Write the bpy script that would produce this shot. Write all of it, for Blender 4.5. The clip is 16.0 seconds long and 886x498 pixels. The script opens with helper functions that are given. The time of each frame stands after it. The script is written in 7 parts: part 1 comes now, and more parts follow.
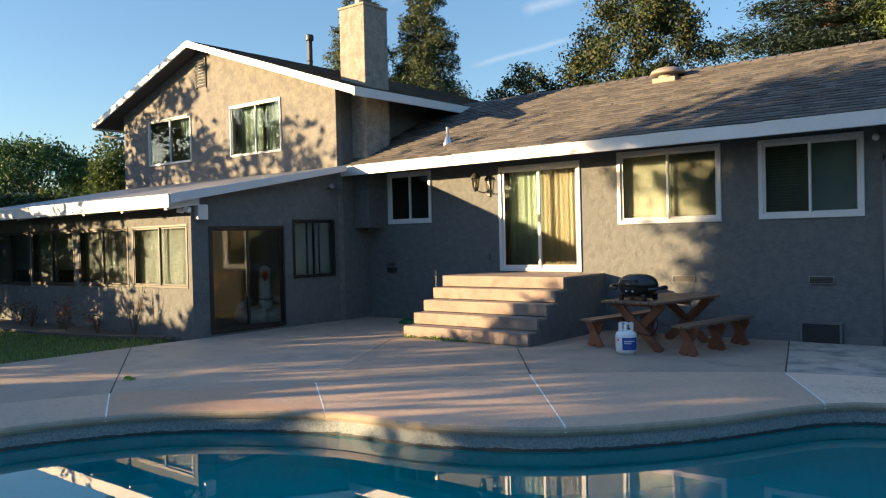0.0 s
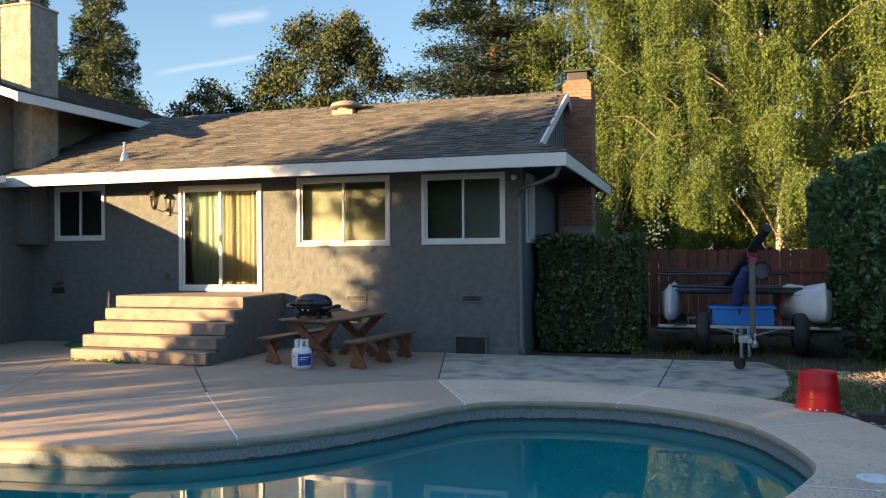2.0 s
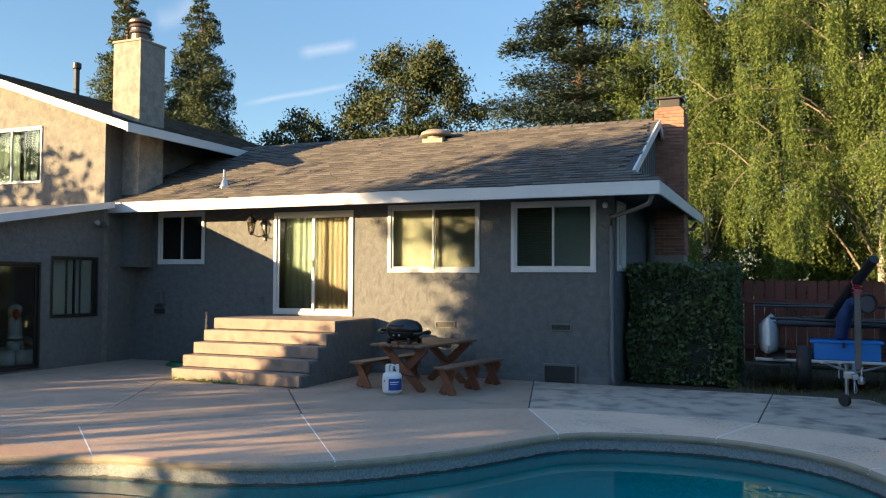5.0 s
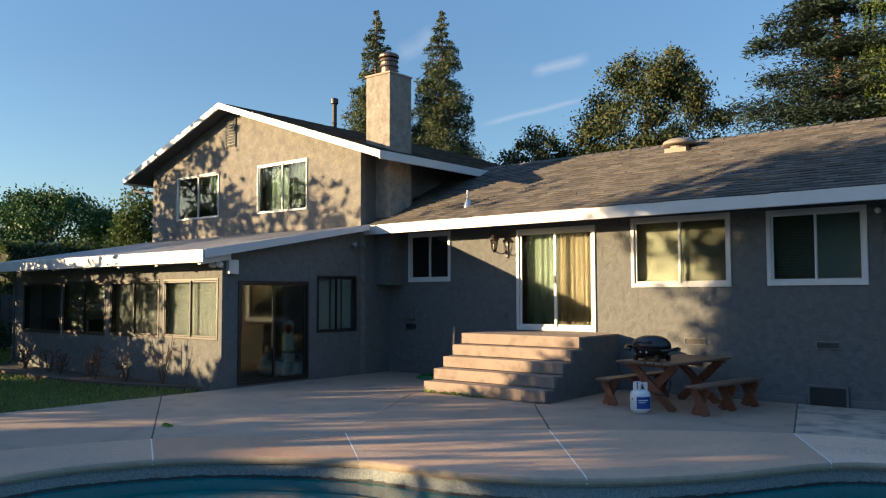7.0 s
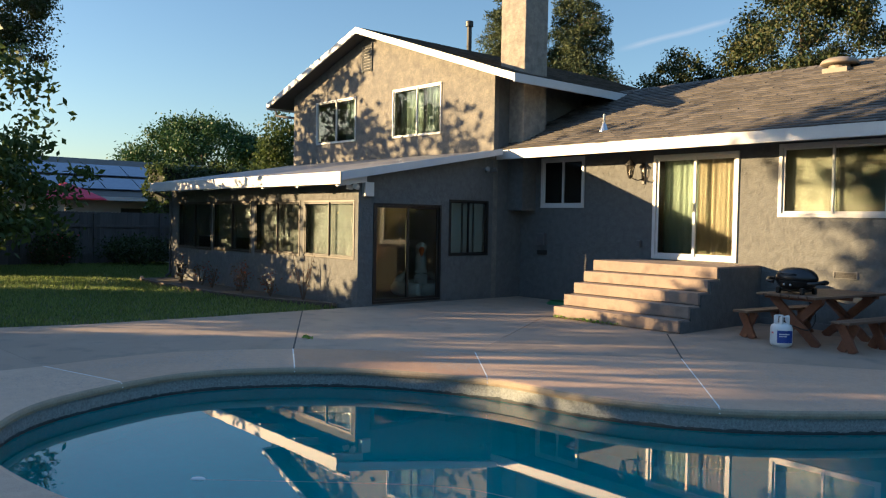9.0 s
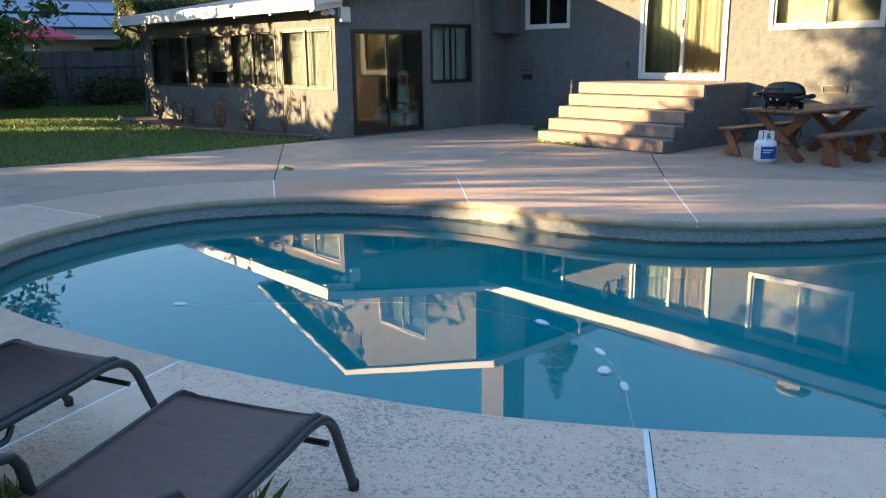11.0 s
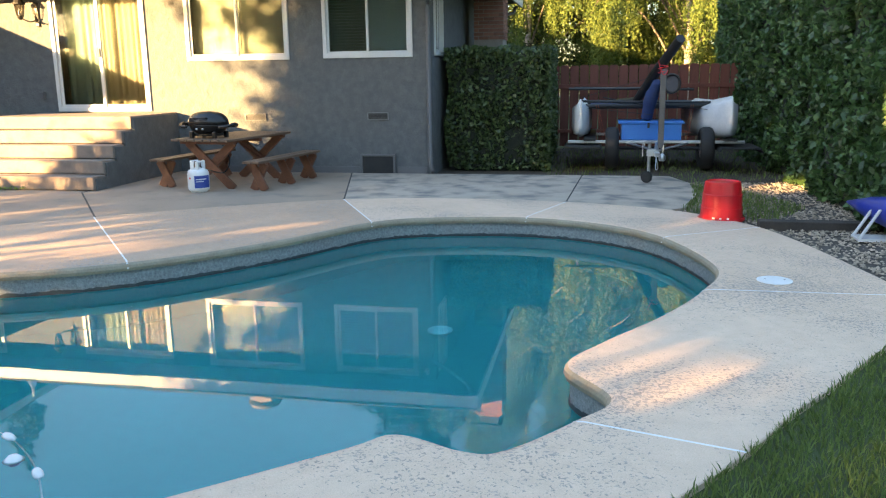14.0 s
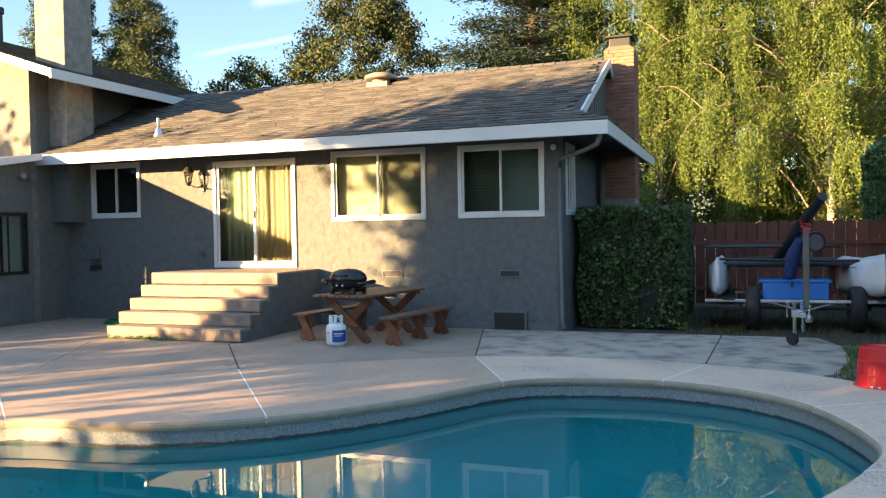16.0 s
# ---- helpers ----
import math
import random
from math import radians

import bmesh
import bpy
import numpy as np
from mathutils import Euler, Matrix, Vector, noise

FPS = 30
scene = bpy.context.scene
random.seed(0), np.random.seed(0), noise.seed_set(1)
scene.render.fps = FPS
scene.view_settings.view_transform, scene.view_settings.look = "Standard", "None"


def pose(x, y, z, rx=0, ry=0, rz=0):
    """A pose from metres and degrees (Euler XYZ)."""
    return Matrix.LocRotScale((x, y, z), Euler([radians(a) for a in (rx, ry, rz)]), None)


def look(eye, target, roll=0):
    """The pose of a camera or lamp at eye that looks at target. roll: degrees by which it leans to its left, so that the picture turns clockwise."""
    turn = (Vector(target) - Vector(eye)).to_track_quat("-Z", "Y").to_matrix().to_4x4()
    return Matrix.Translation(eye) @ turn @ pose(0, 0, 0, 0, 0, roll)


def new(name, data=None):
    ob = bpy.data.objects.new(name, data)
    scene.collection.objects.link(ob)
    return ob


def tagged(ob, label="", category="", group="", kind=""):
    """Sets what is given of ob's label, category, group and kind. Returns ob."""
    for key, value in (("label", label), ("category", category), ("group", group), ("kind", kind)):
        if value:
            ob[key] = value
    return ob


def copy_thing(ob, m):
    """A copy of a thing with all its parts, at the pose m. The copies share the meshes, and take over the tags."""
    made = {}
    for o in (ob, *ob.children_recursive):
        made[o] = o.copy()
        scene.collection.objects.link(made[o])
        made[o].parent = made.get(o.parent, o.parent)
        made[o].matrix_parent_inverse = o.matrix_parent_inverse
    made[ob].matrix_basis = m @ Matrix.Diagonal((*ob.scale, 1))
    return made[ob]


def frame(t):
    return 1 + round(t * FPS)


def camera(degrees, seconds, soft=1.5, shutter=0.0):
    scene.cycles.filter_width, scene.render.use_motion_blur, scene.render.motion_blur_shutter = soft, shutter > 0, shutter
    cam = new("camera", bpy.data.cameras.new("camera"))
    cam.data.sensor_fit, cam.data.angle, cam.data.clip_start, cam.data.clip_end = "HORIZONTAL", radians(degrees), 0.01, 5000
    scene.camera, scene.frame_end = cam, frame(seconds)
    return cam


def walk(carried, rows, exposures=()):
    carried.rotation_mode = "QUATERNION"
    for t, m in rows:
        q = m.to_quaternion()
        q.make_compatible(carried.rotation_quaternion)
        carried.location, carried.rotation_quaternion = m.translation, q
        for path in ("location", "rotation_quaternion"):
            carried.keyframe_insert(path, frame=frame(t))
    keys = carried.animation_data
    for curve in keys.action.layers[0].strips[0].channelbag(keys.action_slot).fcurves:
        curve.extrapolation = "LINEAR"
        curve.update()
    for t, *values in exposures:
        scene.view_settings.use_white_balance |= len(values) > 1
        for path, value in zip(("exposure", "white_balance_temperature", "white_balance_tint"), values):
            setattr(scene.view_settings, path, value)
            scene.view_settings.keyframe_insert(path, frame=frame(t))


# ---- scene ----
EXPOSURES = [(0.0, 1.62, 5850, 10), (0.5, 1.52, 6050, 10), (1.0, 1.56, 6300, 10), (1.5, 1.7, 6250, 10), (2.0, 1.92, 6550, 12), (3.0, 2.27, 6600, 13), (5.5, 1.62, 5900, 10), (8.0, 1.28, 5700, 10), (10.5, 2.1, 6450, 11), (11.0, 2.32, 6150, 12), (11.5, 2.5, 6700, 13), (12.5, 2.72, 8000, 17), (14.0, 2.98, 7550, 13), (15.0, 2.84, 7150, 12), (16.0, 2.45, 6800, 12)]
cam = camera(57.54, 16.0, soft=1.2)
PATH = [
    (0.0, 1.856, -13.373, 1.770, 89.20, 1.41, 39.08),
    (0.5, 2.028, -13.623, 1.859, 89.43, 1.02, 35.60),
    (1.0, 2.189, -13.784, 1.765, 89.62, 0.33, 31.07),
    (1.5, 2.266, -13.821, 1.789, 89.38, 1.00, 24.93),
    (2.0, 2.275, -13.870, 1.806, 90.21, 0.46, 17.14),
    (2.5, 2.272, -13.891, 1.809, 90.94, 0.13, 12.36),
    (3.0, 2.251, -13.914, 1.807, 91.00, 0.11, 11.24),
    (5.5, 2.103, -14.002, 1.814, 92.57, -0.39, 28.04),
    (6.0, 2.076, -14.032, 1.809, 92.88, -0.32, 33.18),
    (6.5, 2.081, -14.047, 1.821, 93.10, 0.01, 36.60),
    (7.0, 2.064, -14.041, 1.817, 93.20, 0.20, 39.55),
    (7.5, 2.056, -14.055, 1.819, 92.85, 0.19, 42.99),
    (8.0, 2.041, -14.047, 1.814, 92.14, 0.01, 45.83),
    (10.5, 2.072, -13.941, 1.627, 79.68, 0.36, 50.27),
    (11.0, 2.077, -13.863, 1.611, 76.38, 0.71, 48.03),
    (11.5, 1.978, -13.711, 1.559, 72.01, 0.82, 44.58),
    (12.0, 1.978, -13.602, 1.537, 68.67, 0.12, 37.09),
    (12.5, 2.090, -13.485, 1.540, 67.32, 0.10, 30.80),
    (13.0, 2.178, -13.414, 1.558, 67.59, -0.08, 22.37),
    (13.5, 2.224, -13.396, 1.583, 71.85, -0.30, 12.79),
    (14.0, 2.225, -13.447, 1.639, 77.83, 0.72, 10.81),
    (14.5, 2.237, -13.459, 1.655, 80.22, 1.71, 11.95),
    (15.0, 2.235, -13.480, 1.690, 83.16, 2.07, 13.57),
    (15.5, 2.233, -13.453, 1.741, 86.81, 1.73, 16.74),
    (16.0, 2.213, -13.479, 1.731, 88.68, 0.96, 20.02),
]
walk(cam, [(t, pose(x, y, z, a, b, c)) for t, x, y, z, a, b, c in PATH], EXPOSURES)

# ---------------------------------------------------------------- light
SUN_WAY = Vector((0.67, 0.725, -0.155)).normalized()
sun_elev = math.asin(-SUN_WAY.z)
world = bpy.data.worlds.new("evening_sky")
scene.world = world
world.use_nodes = True
wn = world.node_tree.nodes
wl = world.node_tree.links
sky = wn.new("ShaderNodeTexSky")
sky.sky_type = "NISHITA"
sky.sun_disc = False
sky.sun_elevation = sun_elev
sky.sun_rotation = math.atan2(-SUN_WAY.x, -SUN_WAY.y)
sky.air_density = 1.0
sky.dust_density = 0.6
sky.ozone_density = 2.2
wn["Background"].inputs["Strength"].default_value = 0.086
# thin evening wisps of cloud, far up
w_dir = wn.new("ShaderNodeTexCoord").outputs["Generated"]
w_fray = wn.new("ShaderNodeTexNoise")
w_fray.inputs["Scale"].default_value, w_fray.inputs["Detail"].default_value = 22.0, 5.0
wl.new(w_dir, w_fray.inputs["Vector"])


def sky_math(op, a, b=None, c=None):
    n = wn.new("ShaderNodeMath")
    n.operation = op
    for i, v in enumerate((a, b, c)):
        if isinstance(v, (int, float)):
            n.inputs[i].default_value = v
        elif v is not None:
            wl.new(v, n.inputs[i])
    return n.outputs[0]


def sky_dot(v):
    n = wn.new("ShaderNodeVectorMath")
    n.operation = "DOT_PRODUCT"
    wl.new(w_dir, n.inputs[0])
    n.inputs[1].default_value = v
    return n.outputs["Value"]


sky_col = sky.outputs[0]
for end_a, end_b, wide, dense in [((-0.5901, 0.7809, 0.205), (-0.4715, 0.8499, 0.2354), 0.0045, 0.3), ((-0.5288, 0.8064, 0.2646), (-0.4646, 0.8401, 0.28), 0.01, 0.35), ((-0.6524, 0.7018, 0.286), (-0.6087, 0.7292, 0.3127), 0.014, 0.22)]:
    end_a, end_b = Vector(end_a), Vector(end_b)
    across = sky_dot(end_a.cross(end_b).normalized())
    along = sky_dot((end_b - end_a).normalized())
    mid = (end_a + end_b).normalized().dot((end_b - end_a).normalized())
    half = (end_b - end_a).length / 2
    bent = sky_math("MULTIPLY_ADD", w_fray.outputs["Fac"], wide * 1.6, sky_math("ADD", across, -wide * 0.8))
    f_a = sky_math("SUBTRACT", 1.0, sky_math("MULTIPLY", sky_math("ABSOLUTE", bent), 1 / wide))
    f_b = sky_math("SUBTRACT", 1.0, sky_math("MULTIPLY", sky_math("ABSOLUTE", sky_math("ADD", along, -mid)), 1 / half))
    f_c = sky_math("MULTIPLY", sky_math("MAXIMUM", f_a, 0.0), sky_math("MINIMUM", sky_math("MULTIPLY", sky_math("MAXIMUM", f_b, 0.0), 2.5), 1.0))
    f_d = sky_math("MULTIPLY", f_c, sky_math("GREATER_THAN", sky_dot((end_a + end_b).normalized()), 0.5))
    w_mix = wn.new("ShaderNodeMix")
    w_mix.data_type = "RGBA"
    wl.new(sky_math("MULTIPLY", f_d, dense), w_mix.inputs["Factor"])
    wl.new(sky_col, w_mix.inputs["A"])
    w_mix.inputs["B"].default_value = (3.6, 3.5, 3.5, 1)
    sky_col = w_mix.outputs["Result"]
# upper sky scaled up to 2.1 times: added fill for scattering the texture lacks
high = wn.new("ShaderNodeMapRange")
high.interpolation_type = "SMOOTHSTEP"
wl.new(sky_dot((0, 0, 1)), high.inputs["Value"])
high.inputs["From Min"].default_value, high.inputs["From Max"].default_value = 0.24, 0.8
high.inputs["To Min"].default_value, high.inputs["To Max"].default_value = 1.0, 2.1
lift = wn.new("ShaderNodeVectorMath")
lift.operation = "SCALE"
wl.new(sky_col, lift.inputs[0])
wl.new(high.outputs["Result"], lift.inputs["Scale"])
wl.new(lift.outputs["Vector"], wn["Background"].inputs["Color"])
sun = new("sun", bpy.data.lights.new("sun", "SUN"))
sun.data.energy = 7.4
sun.data.angle = radians(0.45)
sun.data.color = (1.0, 0.67, 0.315)
sun.matrix_world = look((-30, -30, 12), Vector((-30, -30, 12)) + SUN_WAY)


# ---------------------------------------------------------------- materials
def mat(name, a, b=None, rough=0.6, scale=4.0, fine=60.0, bump=0.2, grain=0.35, metal=0.0, dist=0.01, spec=0.5, detail=6.0, stretch=None, blotch=None, vary=0.0):
    """A painted, cast or woven surface: two colours mixed by a coarse and a fine noise, with a fine relief."""
    m = bpy.data.materials.new(name)
    m.use_nodes = True
    nt = m.node_tree
    N, L = nt.nodes, nt.links
    p = N["Principled BSDF"]
    b = b or tuple(c * 0.75 for c in a)
    tc = N.new("ShaderNodeTexCoord")
    src = tc.outputs["Object"]
    if stretch:
        mp = N.new("ShaderNodeMapping")
        mp.inputs["Scale"].default_value = stretch
        L.new(src, mp.inputs["Vector"])
        src = mp.outputs[0]
    n1 = N.new("ShaderNodeTexNoise")
    n1.inputs["Scale"].default_value, n1.inputs["Detail"].default_value = scale, detail
    n2 = N.new("ShaderNodeTexNoise")
    n2.inputs["Scale"].default_value, n2.inputs["Detail"].default_value = fine, 4
    L.new(src, n1.inputs["Vector"])
    L.new(src, n2.inputs["Vector"])
    mx = N.new("ShaderNodeMix")
    mx.inputs["Factor"].default_value = grain
    L.new(n1.outputs["Fac"], mx.inputs["A"])
    L.new(n2.outputs["Fac"], mx.inputs["B"])
    rp = N.new("ShaderNodeValToRGB")
    rp.color_ramp.elements[0].position, rp.color_ramp.elements[1].position = 0.3, 0.7
    rp.color_ramp.elements[0].color, rp.color_ramp.elements[1].color = (*b, 1), (*a, 1)
    L.new(mx.outputs["Result"], rp.inputs["Fac"])
    col = rp.outputs["Color"]
    if blotch:
        n3 = N.new("ShaderNodeTexNoise")
        n3.inputs["Scale"].default_value, n3.inputs["Detail"].default_value = blotch[1], 5
        L.new(tc.outputs["Object"], n3.inputs["Vector"])
        r3 = N.new("ShaderNodeValToRGB")
        r3.color_ramp.elements[0].position, r3.color_ramp.elements[1].position = blotch[2], blotch[3]
        m3 = N.new("ShaderNodeMix")
        m3.data_type = "RGBA"
        L.new(n3.outputs["Fac"], r3.inputs["Fac"])
        L.new(r3.outputs["Color"], m3.inputs["Factor"])
        L.new(col, m3.inputs["A"])
        m3.inputs["B"].default_value = (*blotch[0], 1)
        col = m3.outputs["Result"]
    if vary:
        oi = N.new("ShaderNodeObjectInfo")
        hs = N.new("ShaderNodeHueSaturation")
        ma = N.new("ShaderNodeMath")
        ma.operation = "MULTIPLY_ADD"
        ma.inputs[1].default_value, ma.inputs[2].default_value = vary, 1 - vary / 2
        ge = N.new("ShaderNodeNewGeometry")
        ad = N.new("ShaderNodeMath")
        ad.operation = "ADD"
        fr = N.new("ShaderNodeMath")
        fr.operation = "FRACT"
        L.new(oi.outputs["Random"], ad.inputs[0])
        L.new(ge.outputs["Random Per Island"], ad.inputs[1])
        L.new(ad.outputs[0], fr.inputs[0])
        L.new(fr.outputs[0], ma.inputs[0])
        L.new(ma.outputs[0], hs.inputs["Value"])
        L.new(col, hs.inputs["Color"])
        col = hs.outputs["Color"]
    L.new(col, p.inputs["Base Color"])
    p.inputs["Roughness"].default_value = rough
    p.inputs["Metallic"].default_value = metal
    p.inputs["Specular IOR Level"].default_value = spec
    height = mx.outputs["Result"]
    if blotch and len(blotch) > 4:
        hm = N.new("ShaderNodeMath")
        hm.operation = "MULTIPLY_ADD"
        hm.inputs[1].default_value = -blotch[4]
        L.new(r3.outputs["Color"], hm.inputs[0])
        L.new(height, hm.inputs[2])
        height = hm.outputs[0]
    if bump:
        bp = N.new("ShaderNodeBump")
        bp.inputs["Strength"].default_value, bp.inputs["Distance"].default_value = bump, dist
        L.new(height, bp.inputs["Height"])
        L.new(bp.outputs[0], p.inputs["Normal"])
    return m


def deck_mat(name, tint=(1, 1, 1)):
    """Trowelled pool decking: pale flattened plates with pits between them, pitted more in some places than in others;
    the pits' shade is put into the colour.
    """
    m = bpy.data.materials.new(name)
    m.use_nodes = True
    N, L = m.node_tree.nodes, m.node_tree.links
    p = N["Principled BSDF"]
    src = N.new("ShaderNodeTexCoord").outputs["Object"]

    def noisy(scale, detail, twist=0.0):
        n = N.new("ShaderNodeTexNoise")
        n.inputs["Scale"].default_value, n.inputs["Detail"].default_value, n.inputs["Distortion"].default_value = scale, detail, twist
        L.new(src, n.inputs["Vector"])
        return n.outputs["Fac"]

    def ramp(fac, lo, hi, a, b):
        r = N.new("ShaderNodeValToRGB")
        r.color_ramp.elements[0].position, r.color_ramp.elements[1].position = lo, hi
        r.color_ramp.elements[0].color, r.color_ramp.elements[1].color = (*a, 1), (*b, 1)
        L.new(fac, r.inputs["Fac"])
        return r.outputs["Color"]

    def blend(fac, a, b, mode="MIX"):
        x = N.new("ShaderNodeMix")
        x.data_type, x.blend_type = "RGBA", mode
        if isinstance(fac, float):
            x.inputs["Factor"].default_value = fac
        else:
            L.new(fac, x.inputs["Factor"])
        L.new(a, x.inputs["A"])
        L.new(b, x.inputs["B"])
        return x.outputs["Result"]

    pits = N.new("ShaderNodeMath")
    pits.operation = "MULTIPLY_ADD"
    L.new(noisy(0.9, 3.0), pits.inputs[0])
    pits.inputs[1].default_value = 0.62
    L.new(noisy(54.0, 2.5, 0.8), pits.inputs[2])
    pit = ramp(pits.outputs[0], 0.89, 0.95, (0, 0, 0), (1, 1, 1))
    tone = blend(0.5, ramp(noisy(0.7, 4.0), 0.3, 0.7, (0.56, 0.455, 0.36), (0.66, 0.545, 0.44)), ramp(noisy(9.0, 5.0), 0.3, 0.7, (0.54, 0.44, 0.35), (0.68, 0.56, 0.45)))
    grit = ramp(noisy(190.0, 2.0), 0.25, 0.75, (0.82, 0.81, 0.80), (1, 1, 1))
    tone = blend(1.0, tone, grit, "MULTIPLY")
    wash = N.new("ShaderNodeRGB")
    wash.outputs[0].default_value = (*tint, 1)
    tone = blend(1.0, tone, wash.outputs[0], "MULTIPLY")
    # pits darkened in colour as well, for the shade in their relief
    dark = ramp(noisy(30.0, 3.0), 0.3, 0.7, (0.25, 0.205, 0.17), (0.42, 0.345, 0.285))
    L.new(blend(pit, tone, dark), p.inputs["Base Color"])
    p.inputs["Roughness"].default_value = 0.8
    h = N.new("ShaderNodeMath")
    h.operation = "MULTIPLY_ADD"
    L.new(pit, h.inputs[0])
    h.inputs[1].default_value = -1.0
    L.new(noisy(120.0, 3.0), h.inputs[2])
    bp = N.new("ShaderNodeBump")
    bp.inputs["Strength"].default_value, bp.inputs["Distance"].default_value = 0.6, 0.006
    L.new(h.outputs[0], bp.inputs["Height"])
    L.new(bp.outputs[0], p.inputs["Normal"])
    return m


def leaf_mat(name, a, b, rough=0.5, through_amount=0.3, spec=0.15):
    """Leaves: colour varies from leaf to leaf, and some light passes through them."""
    m = bpy.data.materials.new(name)
    m.use_nodes = True
    N, L = m.node_tree.nodes, m.node_tree.links
    p = N["Principled BSDF"]
    geo = N.new("ShaderNodeNewGeometry")
    rp = N.new("ShaderNodeValToRGB")
    rp.color_ramp.elements[0].color, rp.color_ramp.elements[1].color = (*b, 1), (*a, 1)
    L.new(geo.outputs["Random Per Island"], rp.inputs["Fac"])
    L.new(rp.outputs[0], p.inputs["Base Color"])
    p.inputs["Roughness"].default_value = rough
    p.inputs["Specular IOR Level"].default_value = spec
    tr = N.new("ShaderNodeBsdfTranslucent")
    L.new(rp.outputs[0], tr.inputs["Color"])
    mx = N.new("ShaderNodeMixShader")
    mx.inputs[0].default_value = through_amount
    L.new(p.outputs[0], mx.inputs[1])
    L.new(tr.outputs[0], mx.inputs[2])
    L.new(mx.outputs[0], N["Material Output"].inputs["Surface"])
    return m


def glass_mat(name, tint=(0.85, 0.93, 0.9), ior=1.45, rough=0.0):
    m = bpy.data.materials.new(name)
    m.use_nodes = True
    p = m.node_tree.nodes["Principled BSDF"]
    p.inputs["Base Color"].default_value = (*tint, 1)
    p.inputs["Transmission Weight"].default_value = 1
    p.inputs["Roughness"].default_value = rough
    p.inputs["IOR"].default_value = ior
    return m


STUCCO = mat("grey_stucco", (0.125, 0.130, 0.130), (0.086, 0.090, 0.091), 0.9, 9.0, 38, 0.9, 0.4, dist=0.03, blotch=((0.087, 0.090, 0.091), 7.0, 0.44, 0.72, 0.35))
# lighter, warmer mottled grey for the gable front: sun on it put into colour
GABLESTUCCO = mat("sun_toned_gable_stucco", (0.205, 0.190, 0.162), (0.102, 0.101, 0.100), 0.9, 8.0, 30, 0.9, 0.5, dist=0.03, blotch=((0.108, 0.106, 0.103), 3.2, 0.46, 0.72, 0.3))
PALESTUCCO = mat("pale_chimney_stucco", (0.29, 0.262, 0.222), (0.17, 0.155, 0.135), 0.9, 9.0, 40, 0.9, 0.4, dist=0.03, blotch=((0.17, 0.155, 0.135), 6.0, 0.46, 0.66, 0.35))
STUCCO_DARK = mat("dark_grey_stucco", (0.10, 0.10, 0.104), (0.08, 0.08, 0.083), 0.9, 2, 45, 0.4, 0.6, dist=0.02)
WHITE = mat("white_paint", (0.56, 0.56, 0.555), (0.47, 0.47, 0.465), 0.45, 2, 40, 0.05)
VINYL = mat("white_vinyl", (0.55, 0.55, 0.54), (0.5, 0.5, 0.49), 0.35, 3, 60, 0.02)
BRONZE = mat("bronze_aluminium", (0.016, 0.014, 0.013), (0.011, 0.010, 0.009), 0.45, 3, 60, 0.05, metal=0.2)
GREYTRIM = mat("grey_trim_paint", (0.11, 0.11, 0.115), (0.09, 0.09, 0.093), 0.6, 3, 50, 0.1)
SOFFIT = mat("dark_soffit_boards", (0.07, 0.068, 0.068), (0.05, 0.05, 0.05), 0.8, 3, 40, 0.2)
SHINGLE = mat("asphalt_shingle", (0.102, 0.088, 0.075), (0.052, 0.047, 0.043), 0.95, 5, 120, 0.4, 0.5, vary=0.85)
SHINGLE_BED = mat("shingle_underlay", (0.06, 0.055, 0.05), (0.048, 0.044, 0.041), 0.95, 5, 90, 0.3)
METALROOF = mat("grey_roof_membrane", (0.20, 0.20, 0.205), (0.15, 0.15, 0.155), 0.6, 1.2, 20, 0.1, stretch=(1, 0.2, 1))
CONCRETE = mat("old_concrete", (0.355, 0.268, 0.198), (0.265, 0.198, 0.148), 0.85, 1.3, 60, 0.3, 0.45, blotch=((0.20, 0.165, 0.132), 2.4, 0.52, 0.78), vary=0.12)
STAINED = mat("stained_concrete", (0.44, 0.365, 0.29), (0.32, 0.26, 0.205), 0.85, 1.6, 60, 0.3, 0.4, stretch=(0.7, 1.6, 1), blotch=((0.165, 0.15, 0.135), 2.6, 0.47, 0.66))
COPING = mat("dark_tan_coping_edge", (0.34, 0.285, 0.205), (0.22, 0.18, 0.13), 0.85, 6, 60, 0.4, 0.5)
DECK = deck_mat("textured_pool_deck", (1.1, 0.975, 0.89))
# left slabs: brown stains, plus darker tints standing for the dimmer light there
BROWNDECK = deck_mat("brown_stained_pool_deck", (0.72, 0.535, 0.42))
MIDDECK = deck_mat("mid_tone_pool_deck", (0.91, 0.79, 0.71))
DIMDECK = deck_mat("dimmed_pool_deck", (0.79, 0.66, 0.57))
STEPS = mat("step_concrete", (0.27, 0.205, 0.165), (0.19, 0.148, 0.122), 0.85, 2.5, 50, 0.35, 0.45, blotch=((0.145, 0.115, 0.095), 5.0, 0.48, 0.74, 0.2))
CAULK = mat("white_caulk", (0.75, 0.75, 0.74), (0.6, 0.6, 0.58), 0.6, 8, 60, 0.1)
GROOVE = mat("dark_joint", (0.05, 0.045, 0.04), (0.03, 0.028, 0.025), 0.95, 8, 60, 0.2)
BAND = mat("waterline_band", (0.29, 0.315, 0.315), (0.085, 0.105, 0.112), 0.6, 40, 110, 0.3, 0.5)
STAIN = mat("waterline_stain", (0.035, 0.05, 0.055), (0.02, 0.03, 0.035), 0.5, 18, 60, 0.2, 0.4)
PLASTER = mat("pool_plaster", (0.002, 0.42, 0.435), (0.0015, 0.355, 0.365), 0.9, 0.8, 12, 0.05, 0.3, spec=0.02)
